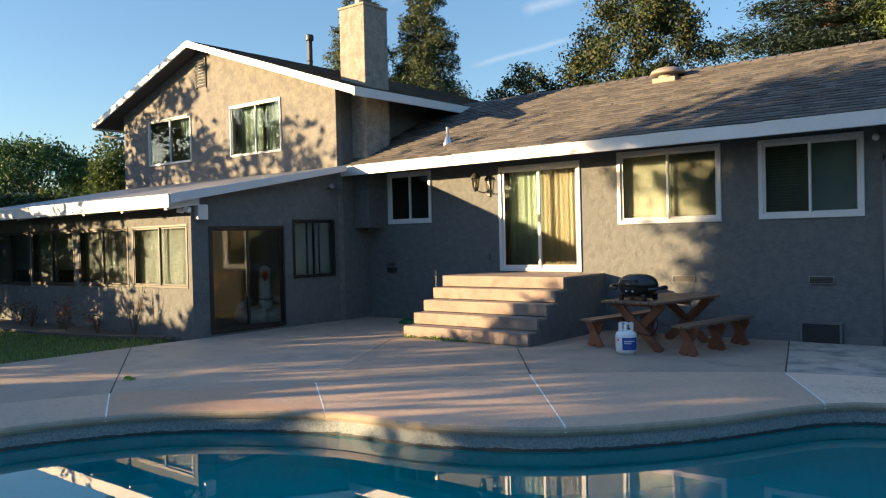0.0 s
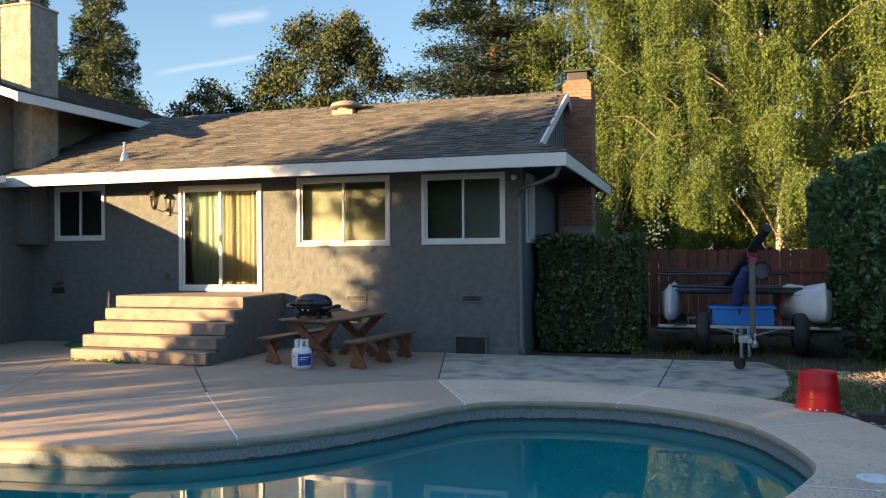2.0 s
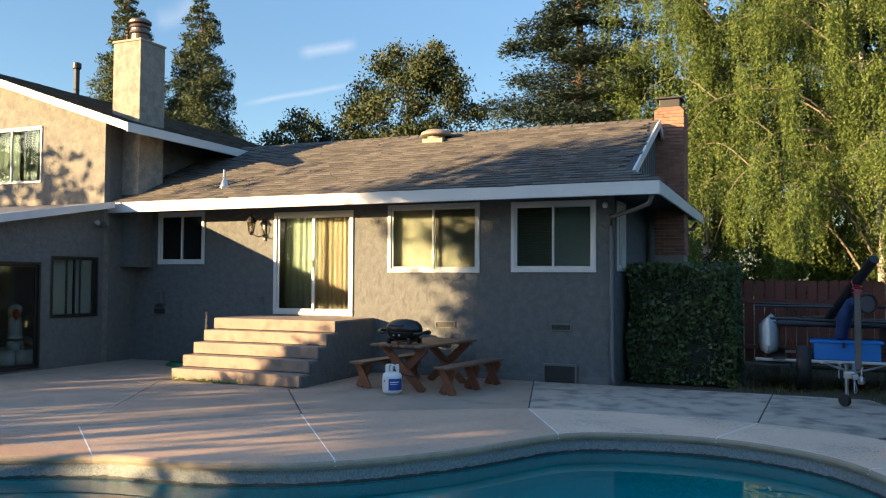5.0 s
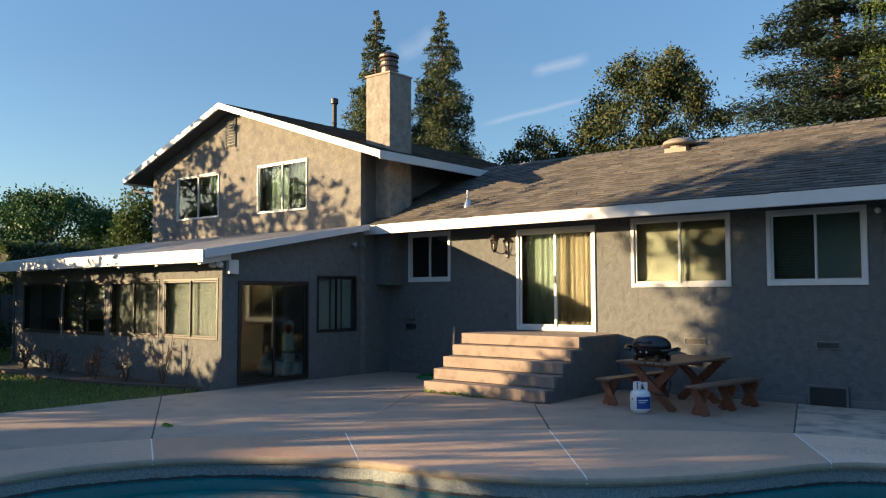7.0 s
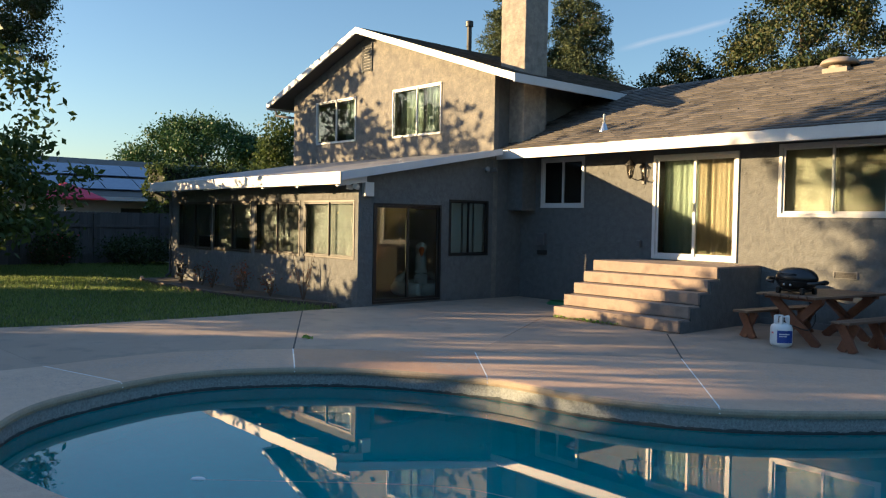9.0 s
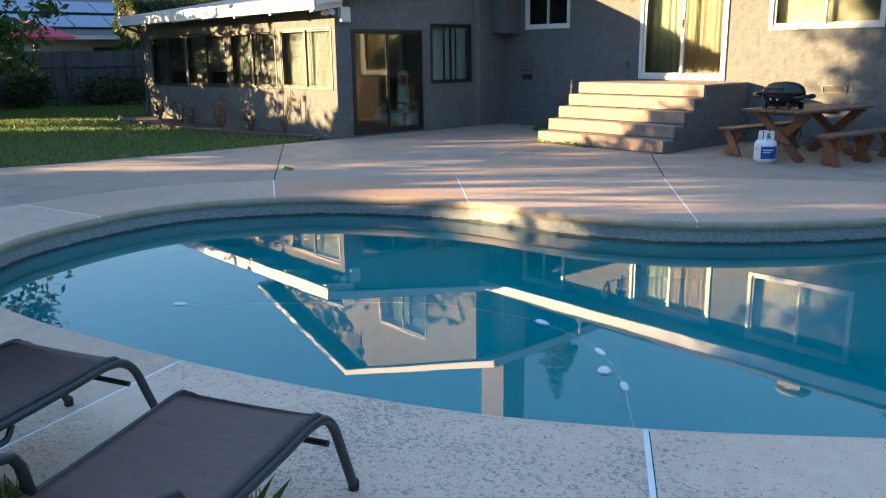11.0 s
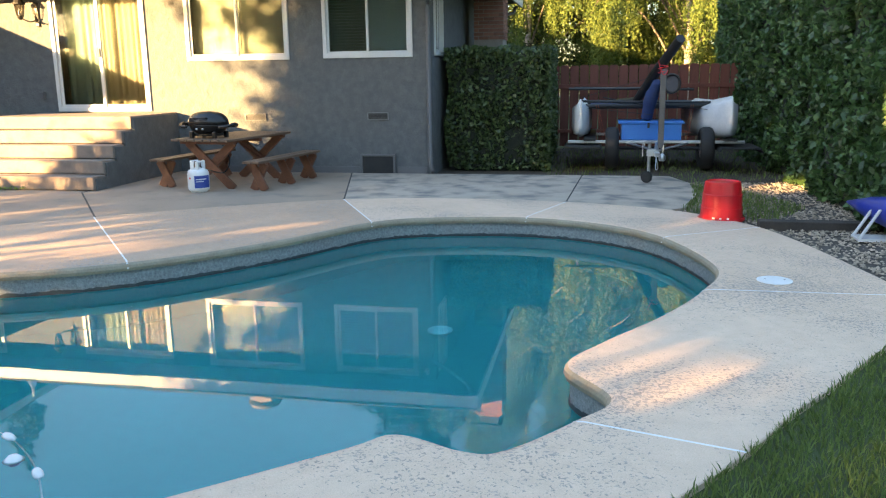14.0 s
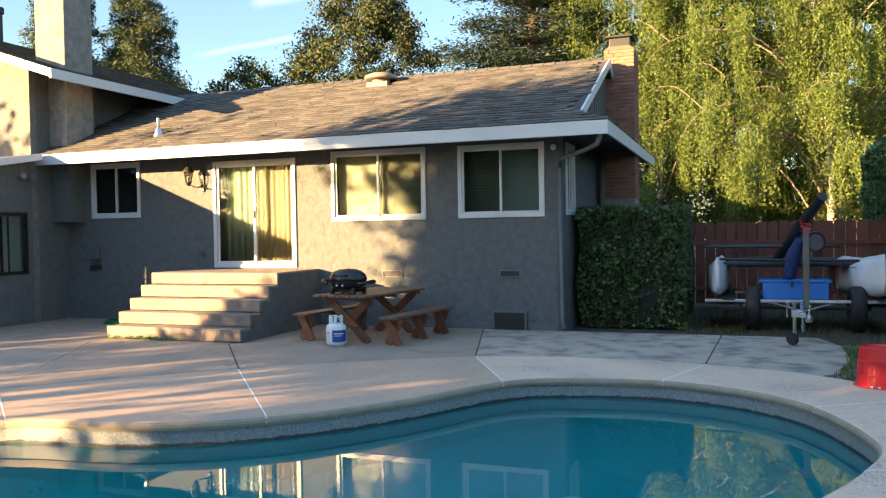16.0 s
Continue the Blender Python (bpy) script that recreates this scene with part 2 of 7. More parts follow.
BRICK = mat("red_brick", (0.29, 0.13, 0.085), (0.19, 0.08, 0.055), 0.85, 8, 60, 0.3, 0.5, vary=0.5)
MORTAR = mat("brick_mortar", (0.30, 0.26, 0.23), (0.22, 0.19, 0.17), 0.95, 10, 70, 0.3)
REDWOOD = mat("stained_redwood", (0.19, 0.066, 0.028), (0.085, 0.03, 0.015), 0.55, 3, 30, 0.2, 0.5, stretch=(8, 0.8, 8))
TABLEWOOD = mat("weathered_table_boards", (0.20, 0.12, 0.075), (0.10, 0.055, 0.034), 0.6, 3, 30, 0.2, 0.5, stretch=(9, 0.8, 9), vary=0.3)
FENCEWOOD = mat("red_fence_stain", (0.21, 0.064, 0.04), (0.105, 0.032, 0.021), 0.8, 2, 30, 0.3, 0.5, stretch=(8, 8, 0.7), vary=0.4)
OLDFENCE = mat("weathered_fence_wood", (0.085, 0.08, 0.078), (0.045, 0.042, 0.041), 0.9, 2, 30, 0.3, 0.5, stretch=(8, 8, 0.7), vary=0.4)
BLACK = mat("black_enamel", (0.012, 0.012, 0.013), (0.009, 0.009, 0.01), 0.3, 4, 50, 0.04)
BLACKMET = mat("black_iron", (0.02, 0.019, 0.018), (0.012, 0.012, 0.012), 0.5, 6, 60, 0.1)
STEEL = mat("galvanised_steel", (0.55, 0.56, 0.57), (0.42, 0.43, 0.44), 0.35, 6, 60, 0.1, metal=0.9)
RUBBER = mat("black_rubber", (0.018, 0.018, 0.018), (0.01, 0.01, 0.01), 0.75, 5, 50, 0.2)
ALU = mat("worn_hull_paint", (0.62, 0.64, 0.66), (0.42, 0.44, 0.47), 0.35, 2.5, 30, 0.05, 0.3)
BLUE = mat("blue_paint", (0.012, 0.16, 0.50), (0.01, 0.12, 0.42), 0.4, 3, 40, 0.05)
NAVY = mat("navy_canvas", (0.012, 0.02, 0.075), (0.008, 0.013, 0.05), 0.8, 5, 90, 0.3)
RED = mat("red_plastic", (0.62, 0.012, 0.018), (0.54, 0.01, 0.015), 0.35, 3, 40, 0.03)
TANKWHITE = mat("white_tank_paint", (0.72, 0.72, 0.71), (0.6, 0.6, 0.59), 0.4, 5, 50, 0.04)
SLING = mat("brown_sling_mesh", (0.205, 0.13, 0.112), (0.12, 0.075, 0.066), 0.8, 60, 300, 0.5, 0.6, stretch=(0.12, 1.6, 1))
BARK = mat("brown_bark", (0.12, 0.08, 0.055), (0.06, 0.04, 0.028), 0.95, 4, 30, 0.6, 0.5, stretch=(3, 3, 0.6), dist=0.03)
TWIGBARK = mat("birch_twig_bark", (0.20, 0.165, 0.125), (0.09, 0.07, 0.055), 0.85, 2.5, 12, 0.3, 0.5)
BIRCHBARK = mat("birch_bark", (0.42, 0.38, 0.33), (0.12, 0.10, 0.085), 0.85, 2.5, 12, 0.3, 0.5, stretch=(0.7, 0.7, 3.5))
SOIL = mat("dark_soil", (0.075, 0.055, 0.037), (0.035, 0.028, 0.02), 0.95, 4, 40, 0.5, dist=0.02)
GRASSBED = mat("lawn_soil", (0.055, 0.075, 0.022), (0.035, 0.05, 0.015), 0.95, 1.5, 30, 0.4, 0.5)
GLASS = glass_mat("window_glass", (0.56, 0.65, 0.63))
CURTAIN = mat("tan_curtain", (0.19, 0.145, 0.092), (0.155, 0.115, 0.072), 0.9, 3, 80, 0.1)
BLIND = mat("cream_blind", (0.26, 0.235, 0.18), (0.22, 0.20, 0.155), 0.8, 3, 50, 0.05)
SAGE = mat("sage_curtain", (0.165, 0.195, 0.15), (0.14, 0.165, 0.125), 0.9, 3, 80, 0.1)
PALECLOTH = mat("pale_blind_cloth", (0.52, 0.49, 0.44), (0.46, 0.43, 0.39), 0.9, 3, 120, 0.1)
PALEBLIND = mat("pale_slat_paint", (0.50, 0.51, 0.47), (0.44, 0.45, 0.42), 0.6, 3, 50, 0.05)
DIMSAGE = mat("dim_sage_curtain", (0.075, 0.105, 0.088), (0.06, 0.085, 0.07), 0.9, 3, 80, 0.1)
SHADECLOTH = leaf_mat("pale_shade_cloth", (0.25, 0.25, 0.255), (0.23, 0.23, 0.235), 0.9, 0.5)
ROOMWALL = mat("room_paint", (0.52, 0.48, 0.43), (0.46, 0.42, 0.38), 0.9, 1.5, 30, 0.05)
ROOMFLOOR = mat("room_floor_boards", (0.30, 0.19, 0.11), (0.22, 0.14, 0.08), 0.5, 2, 30, 0.1, stretch=(1, 8, 1))

water_m = glass_mat("pool_water", (0.58, 0.97, 1.0), 1.47)
wnt = water_m.node_tree
wnt.nodes["Principled BSDF"].inputs["Specular IOR Level"].default_value = 0.5
w_tc = wnt.nodes.new("ShaderNodeTexCoord")
w_no = wnt.nodes.new("ShaderNodeTexNoise")
w_no.inputs["Scale"].default_value = 1.3
w_no.inputs["Detail"].default_value = 1.5
w_bp = wnt.nodes.new("ShaderNodeBump")
w_bp.inputs["Strength"].default_value = 0.02
w_bp.inputs["Distance"].default_value = 0.03
wnt.links.new(w_tc.outputs["Object"], w_no.inputs["Vector"])
wnt.links.new(w_no.outputs["Fac"], w_bp.inputs["Height"])
wnt.links.new(w_bp.outputs[0], wnt.nodes["Principled BSDF"].inputs["Normal"])


# ---------------------------------------------------------------- mesh helpers
def mesh_of(name, bm, *mats, smooth=False):
    me = bpy.data.meshes.new(name)
    bm.normal_update()
    bm.to_mesh(me)
    bm.free()
    for m in mats:
        me.materials.append(m)
    if smooth:
        for f in me.polygons:
            f.use_smooth = True
    return me


def part(name, bm, material, parent, label="", smooth=False):
    """One mesh object under a thing or a part (bm: a bmesh or a mesh)."""
    me = mesh_of(name, bm, material, smooth=smooth) if isinstance(bm, bmesh.types.BMesh) else bm
    ob = new(name, me)
    ob.parent = parent
    if label:
        tagged(ob, label)
    return ob


def thing(name, label, category, m=None, group="", kind=""):
    ob = new(name)
    ob.empty_display_size = 0.1
    if m is not None:
        ob.matrix_basis = m
    return tagged(ob, label, category, group, kind)


def solid(name, bm, material, label, category, group="", kind="", smooth=False):
    return tagged(new(name, mesh_of(name, bm, material, smooth=smooth)), label, category, group, kind)


def box(bm, x0, x1, y0, y1, z0, z1, bev=0.0):
    v = [bm.verts.new((x, y, z)) for x in (x0, x1) for y in (y0, y1) for z in (z0, z1)]
    fs = [bm.faces.new([v[i] for i in q]) for q in ((0, 1, 3, 2), (4, 6, 7, 5), (0, 4, 5, 1), (2, 3, 7, 6), (0, 2, 6, 4), (1, 5, 7, 3))]
    if bev:
        es = list({e for f in fs for e in f.edges})
        bmesh.ops.bevel(bm, geom=es, offset=bev, segments=2, affect="EDGES", profile=0.5)
    return bm


def B(x0, x1, y0, y1, z0, z1, bev=0.0):
    return box(bmesh.new(), x0, x1, y0, y1, z0, z1, bev)


def prism(bm, pts, offset):
    """A flat polygon (3D points) pushed along offset."""
    a = [bm.verts.new(p) for p in pts]
    b = [bm.verts.new(Vector(p) + Vector(offset)) for p in pts]
    n = len(pts)
    bm.faces.new(a[::-1])
    bm.faces.new(b)
    for i in range(n):
        bm.faces.new((a[i], a[(i + 1) % n], b[(i + 1) % n], b[i]))
    bmesh.ops.recalc_face_normals(bm, faces=bm.faces[:])
    return bm


def tube(bm, pts, r, n=8, caps=True):
    """A round bar along the points; r: one radius or one for each point."""
    pts = [Vector(p) for p in pts]
    rs = r if isinstance(r, (list, tuple)) else [r] * len(pts)
    rings = []
    up = Vector((0, 0, 1))
    for i, p in enumerate(pts):
        d = (pts[min(i + 1, len(pts) - 1)] - pts[max(i - 1, 0)]).normalized()
        side = d.cross(up)
        if side.length < 0.05:
            side = d.cross(Vector((1, 0, 0)))
        side.normalize()
        top = side.cross(d)
        rings.append([bm.verts.new(p + rs[i] * (math.cos(k * 2 * math.pi / n) * side + math.sin(k * 2 * math.pi / n) * top)) for k in range(n)])
    for a, b in zip(rings, rings[1:]):
        for k in range(n):
            bm.faces.new((a[k], a[(k + 1) % n], b[(k + 1) % n], b[k]))
    if caps:
        bm.faces.new(rings[0][::-1])
        bm.faces.new(rings[-1])
    return bm


def lathe(bm, profile, n=24, at=(0, 0, 0), squash=1.0):
    """A body turned about z from (radius, height) pairs."""
    rings = []
    for r, z in profile:
        rings.append([bm.verts.new((at[0] + r * math.cos(k * 2 * math.pi / n), at[1] + squash * r * math.sin(k * 2 * math.pi / n), at[2] + z)) for k in range(n)])
    for a, b in zip(rings, rings[1:]):
        for k in range(n):
            bm.faces.new((a[k], a[(k + 1) % n], b[(k + 1) % n], b[k]))
    bm.faces.new(rings[0][::-1])
    bm.faces.new(rings[-1])
    return bm


def spline(pts, steps=8, closed=False):
    """A smooth curve through the points (Catmull-Rom)."""
    P = [Vector(p) for p in pts]
    n = len(P)
    out = []
    for i in range(n if closed else n - 1):
        g = (lambda k: P[k % n]) if closed else (lambda k: P[min(max(k, 0), n - 1)])
        a, b, c, d = g(i - 1), g(i), g(i + 1), g(i + 2)
        for s in range(steps):
            t = s / steps
            out.append(0.5 * (2 * b + (c - a) * t + (2 * a - 5 * b + 4 * c - d) * t * t + (3 * b - a - 3 * c + d) * t ** 3))
    if not closed:
        out.append(P[-1])
    return out


def fill(loops, z):
    """A flat mesh that fills the first closed outline but for the others."""
    bm = bmesh.new()
    es = []
    for lp in loops:
        vs = [bm.verts.new((p[0], p[1], z)) for p in lp]
        es += [bm.edges.new((vs[i], vs[(i + 1) % len(vs)])) for i in range(len(vs))]
    bmesh.ops.triangle_fill(bm, edges=es, use_beauty=True, normal=(0, 0, 1))
    for f in bm.faces:
        if f.normal.z < 0:
            f.normal_flip()
    return bm


def slab(outline, z0, z1, bev=0.012):
    """A flat cast slab with softened top edges."""
    bm = fill([outline], z1)
    top = bm.faces[:]
    edges = [e for e in bm.edges if len(e.link_faces) == 1]
    r = bmesh.ops.extrude_edge_only(bm, edges=edges)
    vs = [v for v in r["geom"] if isinstance(v, bmesh.types.BMVert)]
    for v in vs:
        v.co.z = z0
    bmesh.ops.recalc_face_normals(bm, faces=bm.faces[:])
    return bm


def wall(name, label, along, plane, thick, u0, u1, z0, z1, holes, material, top=None):
    """A wall with thickness along x or y; holes: (u0, u1, z0, z1) that go through; top: extra outline points (u, z) of a sloping head above z1."""
    us = sorted({u0, u1, *[h[0] for h in holes], *[h[1] for h in holes]})
    zs = sorted({z0, z1, *[h[2] for h in holes], *[h[3] for h in holes]})
    bm = bmesh.new()
    at = (lambda u, d, z: (u, plane + d, z)) if along == "x" else (lambda u, d, z: (plane + d, u, z))
    full = {}
    for i in range(len(us) - 1):
        for j in range(len(zs) - 1):
            cu, cz = (us[i] + us[i + 1]) / 2, (zs[j] + zs[j + 1]) / 2
            full[i, j] = not any(h[0] < cu < h[1] and h[2] < cz < h[3] for h in holes)
    vc = {}

    def V(i, j, k):
        if (i, j, k) not in vc:
            vc[i, j, k] = bm.verts.new(at(us[i], thick * k, zs[j]))
        return vc[i, j, k]

    for (i, j), ok in full.items():
        if not ok:
            continue
        bm.faces.new((V(i, j, 0), V(i + 1, j, 0), V(i + 1, j + 1, 0), V(i, j + 1, 0)))
        bm.faces.new((V(i, j + 1, 1), V(i + 1, j + 1, 1), V(i + 1, j, 1), V(i, j, 1)))
        for di, dj, a, b in ((-1, 0, (i, j), (i, j + 1)), (1, 0, (i + 1, j), (i + 1, j + 1)), (0, -1, (i, j), (i + 1, j)), (0, 1, (i, j + 1), (i + 1, j + 1))):
            if not full.get((i + di, j + dj), False) and not (dj == 1 and top and (i, j + dj) not in full):
                bm.faces.new((V(*a, 0), V(*b, 0), V(*b, 1), V(*a, 1)))
    if top:
        pts = [(u0, z1), (u1, z1)] + list(top)
        prism(bm, [at(u, 0, z) for u, z in pts], Vector(at(0, thick, 0)) - Vector(at(0, 0, 0)))
    bmesh.ops.recalc_face_normals(bm, faces=bm.faces[:])
    return solid(name, bm, material, label, "wall", kind="structure")

# ---------------------------------------------------------------- pool and paving
POOL = [(2.88, -5.17), (2.3, -4.5), (1.41, -4.17), (0.36, -4.29), (-0.3, -4.68), (-1.06, -5.95), (-1.96, -6.96), (-3.03, -7.52), (-4.33, -7.75), (-5.49, -8.4),
        (-6.15, -9.13), (-6.55, -10.1), (-6.42, -11.02), (-5.87, -12.03), (-4.83, -12.6), (-3.6, -12.58), (-1.97, -12.14), (-0.67, -11.6), (0.22, -11.02), (1.09, -10.25),
        (1.32, -10.03), (1.65, -10.15), (1.83, -10.12), (2.12, -9.77), (2.3, -9.45), (2.06, -9.0), (2.25, -8.58), (2.66, -7.94), (3.02, -7.2), (3.22, -6.4)]
RIM = [(3.95, -4.45), (3.1, -3.4), (1.83, -2.9), (0.3, -2.75), (-1.17, -3.0), (-2.6, -3.8), (-3.8, -4.72), (-4.9, -5.7), (-5.75, -6.6), (-6.6, -7.5),
       (-7.37, -8.43), (-8.0, -9.8), (-7.9, -11.4), (-7.6, -13.0), (-6.0, -14.2), (-3.6, -14.3), (-1.45, -13.35), (0.1, -12.6), (0.98, -12.02), (1.55, -11.5),
       (1.85, -11.25), (2.1, -11.0), (2.4, -10.65), (2.9, -9.98), (3.2, -9.5), (3.45, -9.15), (3.75, -8.7), (4.2, -8.0), (4.5, -7.15), (4.4, -6.2)]
STEP = 8
pool_line = [p.to_2d() for p in spline([(*p, 0) for p in POOL], STEP, True)]
rim_line = [p.to_2d() for p in spline([(*p, 0) for p in RIM], STEP, True)]
NP = len(pool_line)
WATER_Z = -0.228
JOINTS = [0, 2, 4, 6, 8, 10, 12, 16, 18, 23, 28]


def rim_slab(k0, k1):
    bm = bmesh.new()
    rows = []
    for k in range(k0, k1 + 1):
        p, q = pool_line[k % NP], rim_line[k % NP]
        d = (q - p).normalized()
        prof = [(q, -0.12), (q, -0.006), (q - d * 0.008, 0.0), (p + (q - p) * 0.5, 0.004), (p + d * 0.07, 0.008), (p + d * 0.025, 0.0), (p + d * 0.006, -0.02), (p, -0.045), (p + d * 0.012, -0.075), (p + d * 0.05, -0.082)]
        rows.append([bm.verts.new((c.x, c.y, z)) for c, z in prof])
    for a, b in zip(rows, rows[1:]):
        for i in range(len(a) - 1):
            bm.faces.new((a[i], a[i + 1], b[i + 1], b[i])).material_index = 1 if i > 4 else 0
    bm.faces.new(rows[0])
    bm.faces.new(rows[-1][::-1])
    bmesh.ops.recalc_face_normals(bm, faces=bm.faces[:])
    return bm


pavement = thing("pavement", "cast concrete paving slabs between the house and the pool", "paving", kind="structure")
pool_deck = thing("pool_deck", "textured concrete pool deck with a rounded coping edge", "paving", kind="structure")
for a, b in zip(JOINTS, JOINTS[1:] + [JOINTS[0] + len(POOL)]):
    part("slab", rim_slab(a * STEP, b * STEP), {4: DIMDECK, 6: DIMDECK, 8: BROWNDECK, 10: DIMDECK, 12: MIDDECK}.get(a, DECK), pool_deck, smooth=False).data.materials.append(COPING)
for j in JOINTS:
    p, q = pool_line[j * STEP], rim_line[j * STEP]
    d = (q - p).normalized()
    s = Vector((-d.y, d.x)) * (0.012 if j == 18 else 0.008)
    bm = bmesh.new()
    pts = [(p + d * 0.02, -0.002), (p + d * 0.07, 0.0095), (p + (q - p) * 0.5, 0.0055), (q, 0.0015)]
    vs = [(bm.verts.new((c.x - s.x, c.y - s.y, z)), bm.verts.new((c.x + s.x, c.y + s.y, z))) for c, z in [(p - d * 0.003, -0.05)] + pts]
    for (a, b), (c, e) in zip(vs, vs[1:]):
        bm.faces.new((a, b, e, c))
    bmesh.ops.recalc_face_normals(bm, faces=bm.faces[:])
    part("caulk_joint", bm, CAULK, pool_deck, "white caulked expansion joint")
    if j != 18:
        continue
    bm = bmesh.new()
    vs = [(bm.verts.new((c.x + s.x * 1.02, c.y + s.y * 1.02, z - 0.001)), bm.verts.new((c.x + s.x * 1.45, c.y + s.y * 1.45, z - 0.001))) for c, z in pts]
    for (a, b), (c, e) in zip(vs, vs[1:]):
        bm.faces.new((a, b, e, c))
    part("joint_gap", bm, GROOVE, pool_deck, "dark open edge of a joint")

# cast slabs towards the house, with dark joints between them
def rim_arc(j0, j1):
    out = []
    for k in range(j0 * STEP, j1 * STEP + 1):
        p, q = pool_line[k % NP], rim_line[k % NP]
        out.append(q + (q - p).normalized() * 0.006)
    return out


def V2(*pts):
    return [Vector(p) for p in pts]


SLABS = [
    rim_arc(1, 2) + V2((1.83, -2.86), (1.98, -0.02), (3.35, -0.02), (3.6, -0.9), (3.55, -2.1), (3.3, -3.2)),
    rim_arc(2, 4) + V2((-1.96, -0.02), (1.965, -0.02)),
    rim_arc(4, 6) + V2((-5.3, -2.75), (-5.3, -0.02), (-1.975, -0.02)),
    rim_arc(6, 8) + V2((-7.88, -2.9), (-7.88, -0.02), (-5.315, -0.02), (-5.315, -2.77)),
    rim_arc(8, 10) + V2((-11.2, -5.95), (-11.2, -0.02), (-7.895, -0.02), (-7.895, -2.92)),
    rim_arc(10, 12) + V2((-11.75, -11.6), (-11.35, -9.8), (-11.25, -8.0), (-11.2, -5.97)),
    rim_arc(12, 14) + V2((-8.0, -17.5), (-12.6, -17.5), (-12.2, -14.0), (-11.77, -11.62)),
]
for i, o in enumerate(SLABS):
    part("slab", slab(o, -0.12, -0.002), STAINED if i < 2 else CONCRETE, pavement)
for line in (((1.973, -0.02), (1.83, -2.86)), ((-1.967, -0.02), (-1.17, -2.98)), ((-5.307, -0.02), (-5.307, -2.76), (-3.8, -4.7)),
             ((-11.2, -5.96), (-7.39, -8.41))):
    bm = bmesh.new()
    for a, b in zip(line, line[1:]):
        a, b = Vector((*a, 0)), Vector((*b, 0))
        w = (b - a).cross(Vector((0, 0, 1))).normalized() * 0.011
        prism(bm, [a - w, a + w, b + w, b - w], (0, 0, 0.0012))
    bmesh.ops.translate(bm, verts=bm.verts[:], vec=(0, 0, -0.002))
    part("joint", bm, GROOVE, pavement, "dark open joint between slabs")

# basin, tiles, water
bm = bmesh.new()
rows = []
for k in range(NP):
    p, q = pool_line[k], rim_line[k]
    d = (q - p).normalized()
    c = p + d * 0.05
    e = p - d * 0.35
    rows.append([bm.verts.new((c.x, c.y, -0.08)), bm.verts.new((c.x, c.y, -0.95)), bm.verts.new((e.x, e.y, -1.25))])
for i in range(NP):
    a, b = rows[i], rows[(i + 1) % NP]
    for k in range(2):
        bm.faces.new((a[k], b[k], b[k + 1], a[k + 1]))
floor_v = [r[2] for r in rows]
bmesh.ops.triangle_fill(bm, edges=[bm.edges.get((floor_v[i], floor_v[(i + 1) % NP])) for i in range(NP)], use_beauty=True)
bmesh.ops.recalc_face_normals(bm, faces=bm.faces[:])
bmesh.ops.reverse_faces(bm, faces=bm.faces[:])
basin = solid("pool_basin", bm, PLASTER, "turquoise plaster swimming pool basin below the waterline", "swimming pool", kind="structure")
pool_water = solid("water", fill([[p + (rim_line[i] - p).normalized() * 0.045 for i, p in enumerate(pool_line)]], WATER_Z), water_m, "still clear turquoise pool water", "water", kind="structure")
# pale band under the coping, and the ragged dark line that the water has left on it
for nm, z0, z1, off, m_, lab in (("waterline_band", -0.08, -0.27, 0.04, BAND, "pale blue-grey band under the coping"), ("waterline_stain", -0.202, -0.25, 0.034, STAIN, "ragged dark waterline stain")):
    bm = bmesh.new()
    rows = []
    nb = NP * 6
    for k in range(nb):
        i0, f = k // 6, (k % 6) / 6
        p = pool_line[i0].lerp(pool_line[(i0 + 1) % NP], f)
        d = (rim_line[i0] - pool_line[i0]).normalized().lerp((rim_line[(i0 + 1) % NP] - pool_line[(i0 + 1) % NP]).normalized(), f)
        c = p + d * off
        zt = z0 if m_ is BAND else z0 + 0.012 * (noise.noise((p.x * 9, p.y * 9, 0)) + noise.noise((p.x * 37, p.y * 37, 3)))
        rows.append((bm.verts.new((c.x, c.y, zt)), bm.verts.new((c.x, c.y, z1))))
    for k in range(nb):
        a, b = rows[k], rows[(k + 1) % nb]
        bm.faces.new((a[0], a[1], b[1], b[0]))
    part(nm, bm, m_, basin, lab)

# ---------------------------------------------------------------- ground, lawns
hole = [p + (rim_line[i] - p).normalized() * 0.3 for i, p in enumerate(pool_line)]
ring = [Vector((900 * math.cos(a * math.pi / 24), 900 * math.sin(a * math.pi / 24))) for a in range(48)]
ground = solid("ground", fill([ring, hole], -0.1), GRASSBED, "flat suburban ground with short grass", "ground", kind="structure")

# ---------------------------------------------------------------- windows and sliding doors
def side(u, plane, z, face):
    """A frame on a wall: local x to the right as seen from outside, local -y outwards."""
    return pose(u, plane, z) if face == "-y" else pose(plane, u, z, 0, 0, 90)


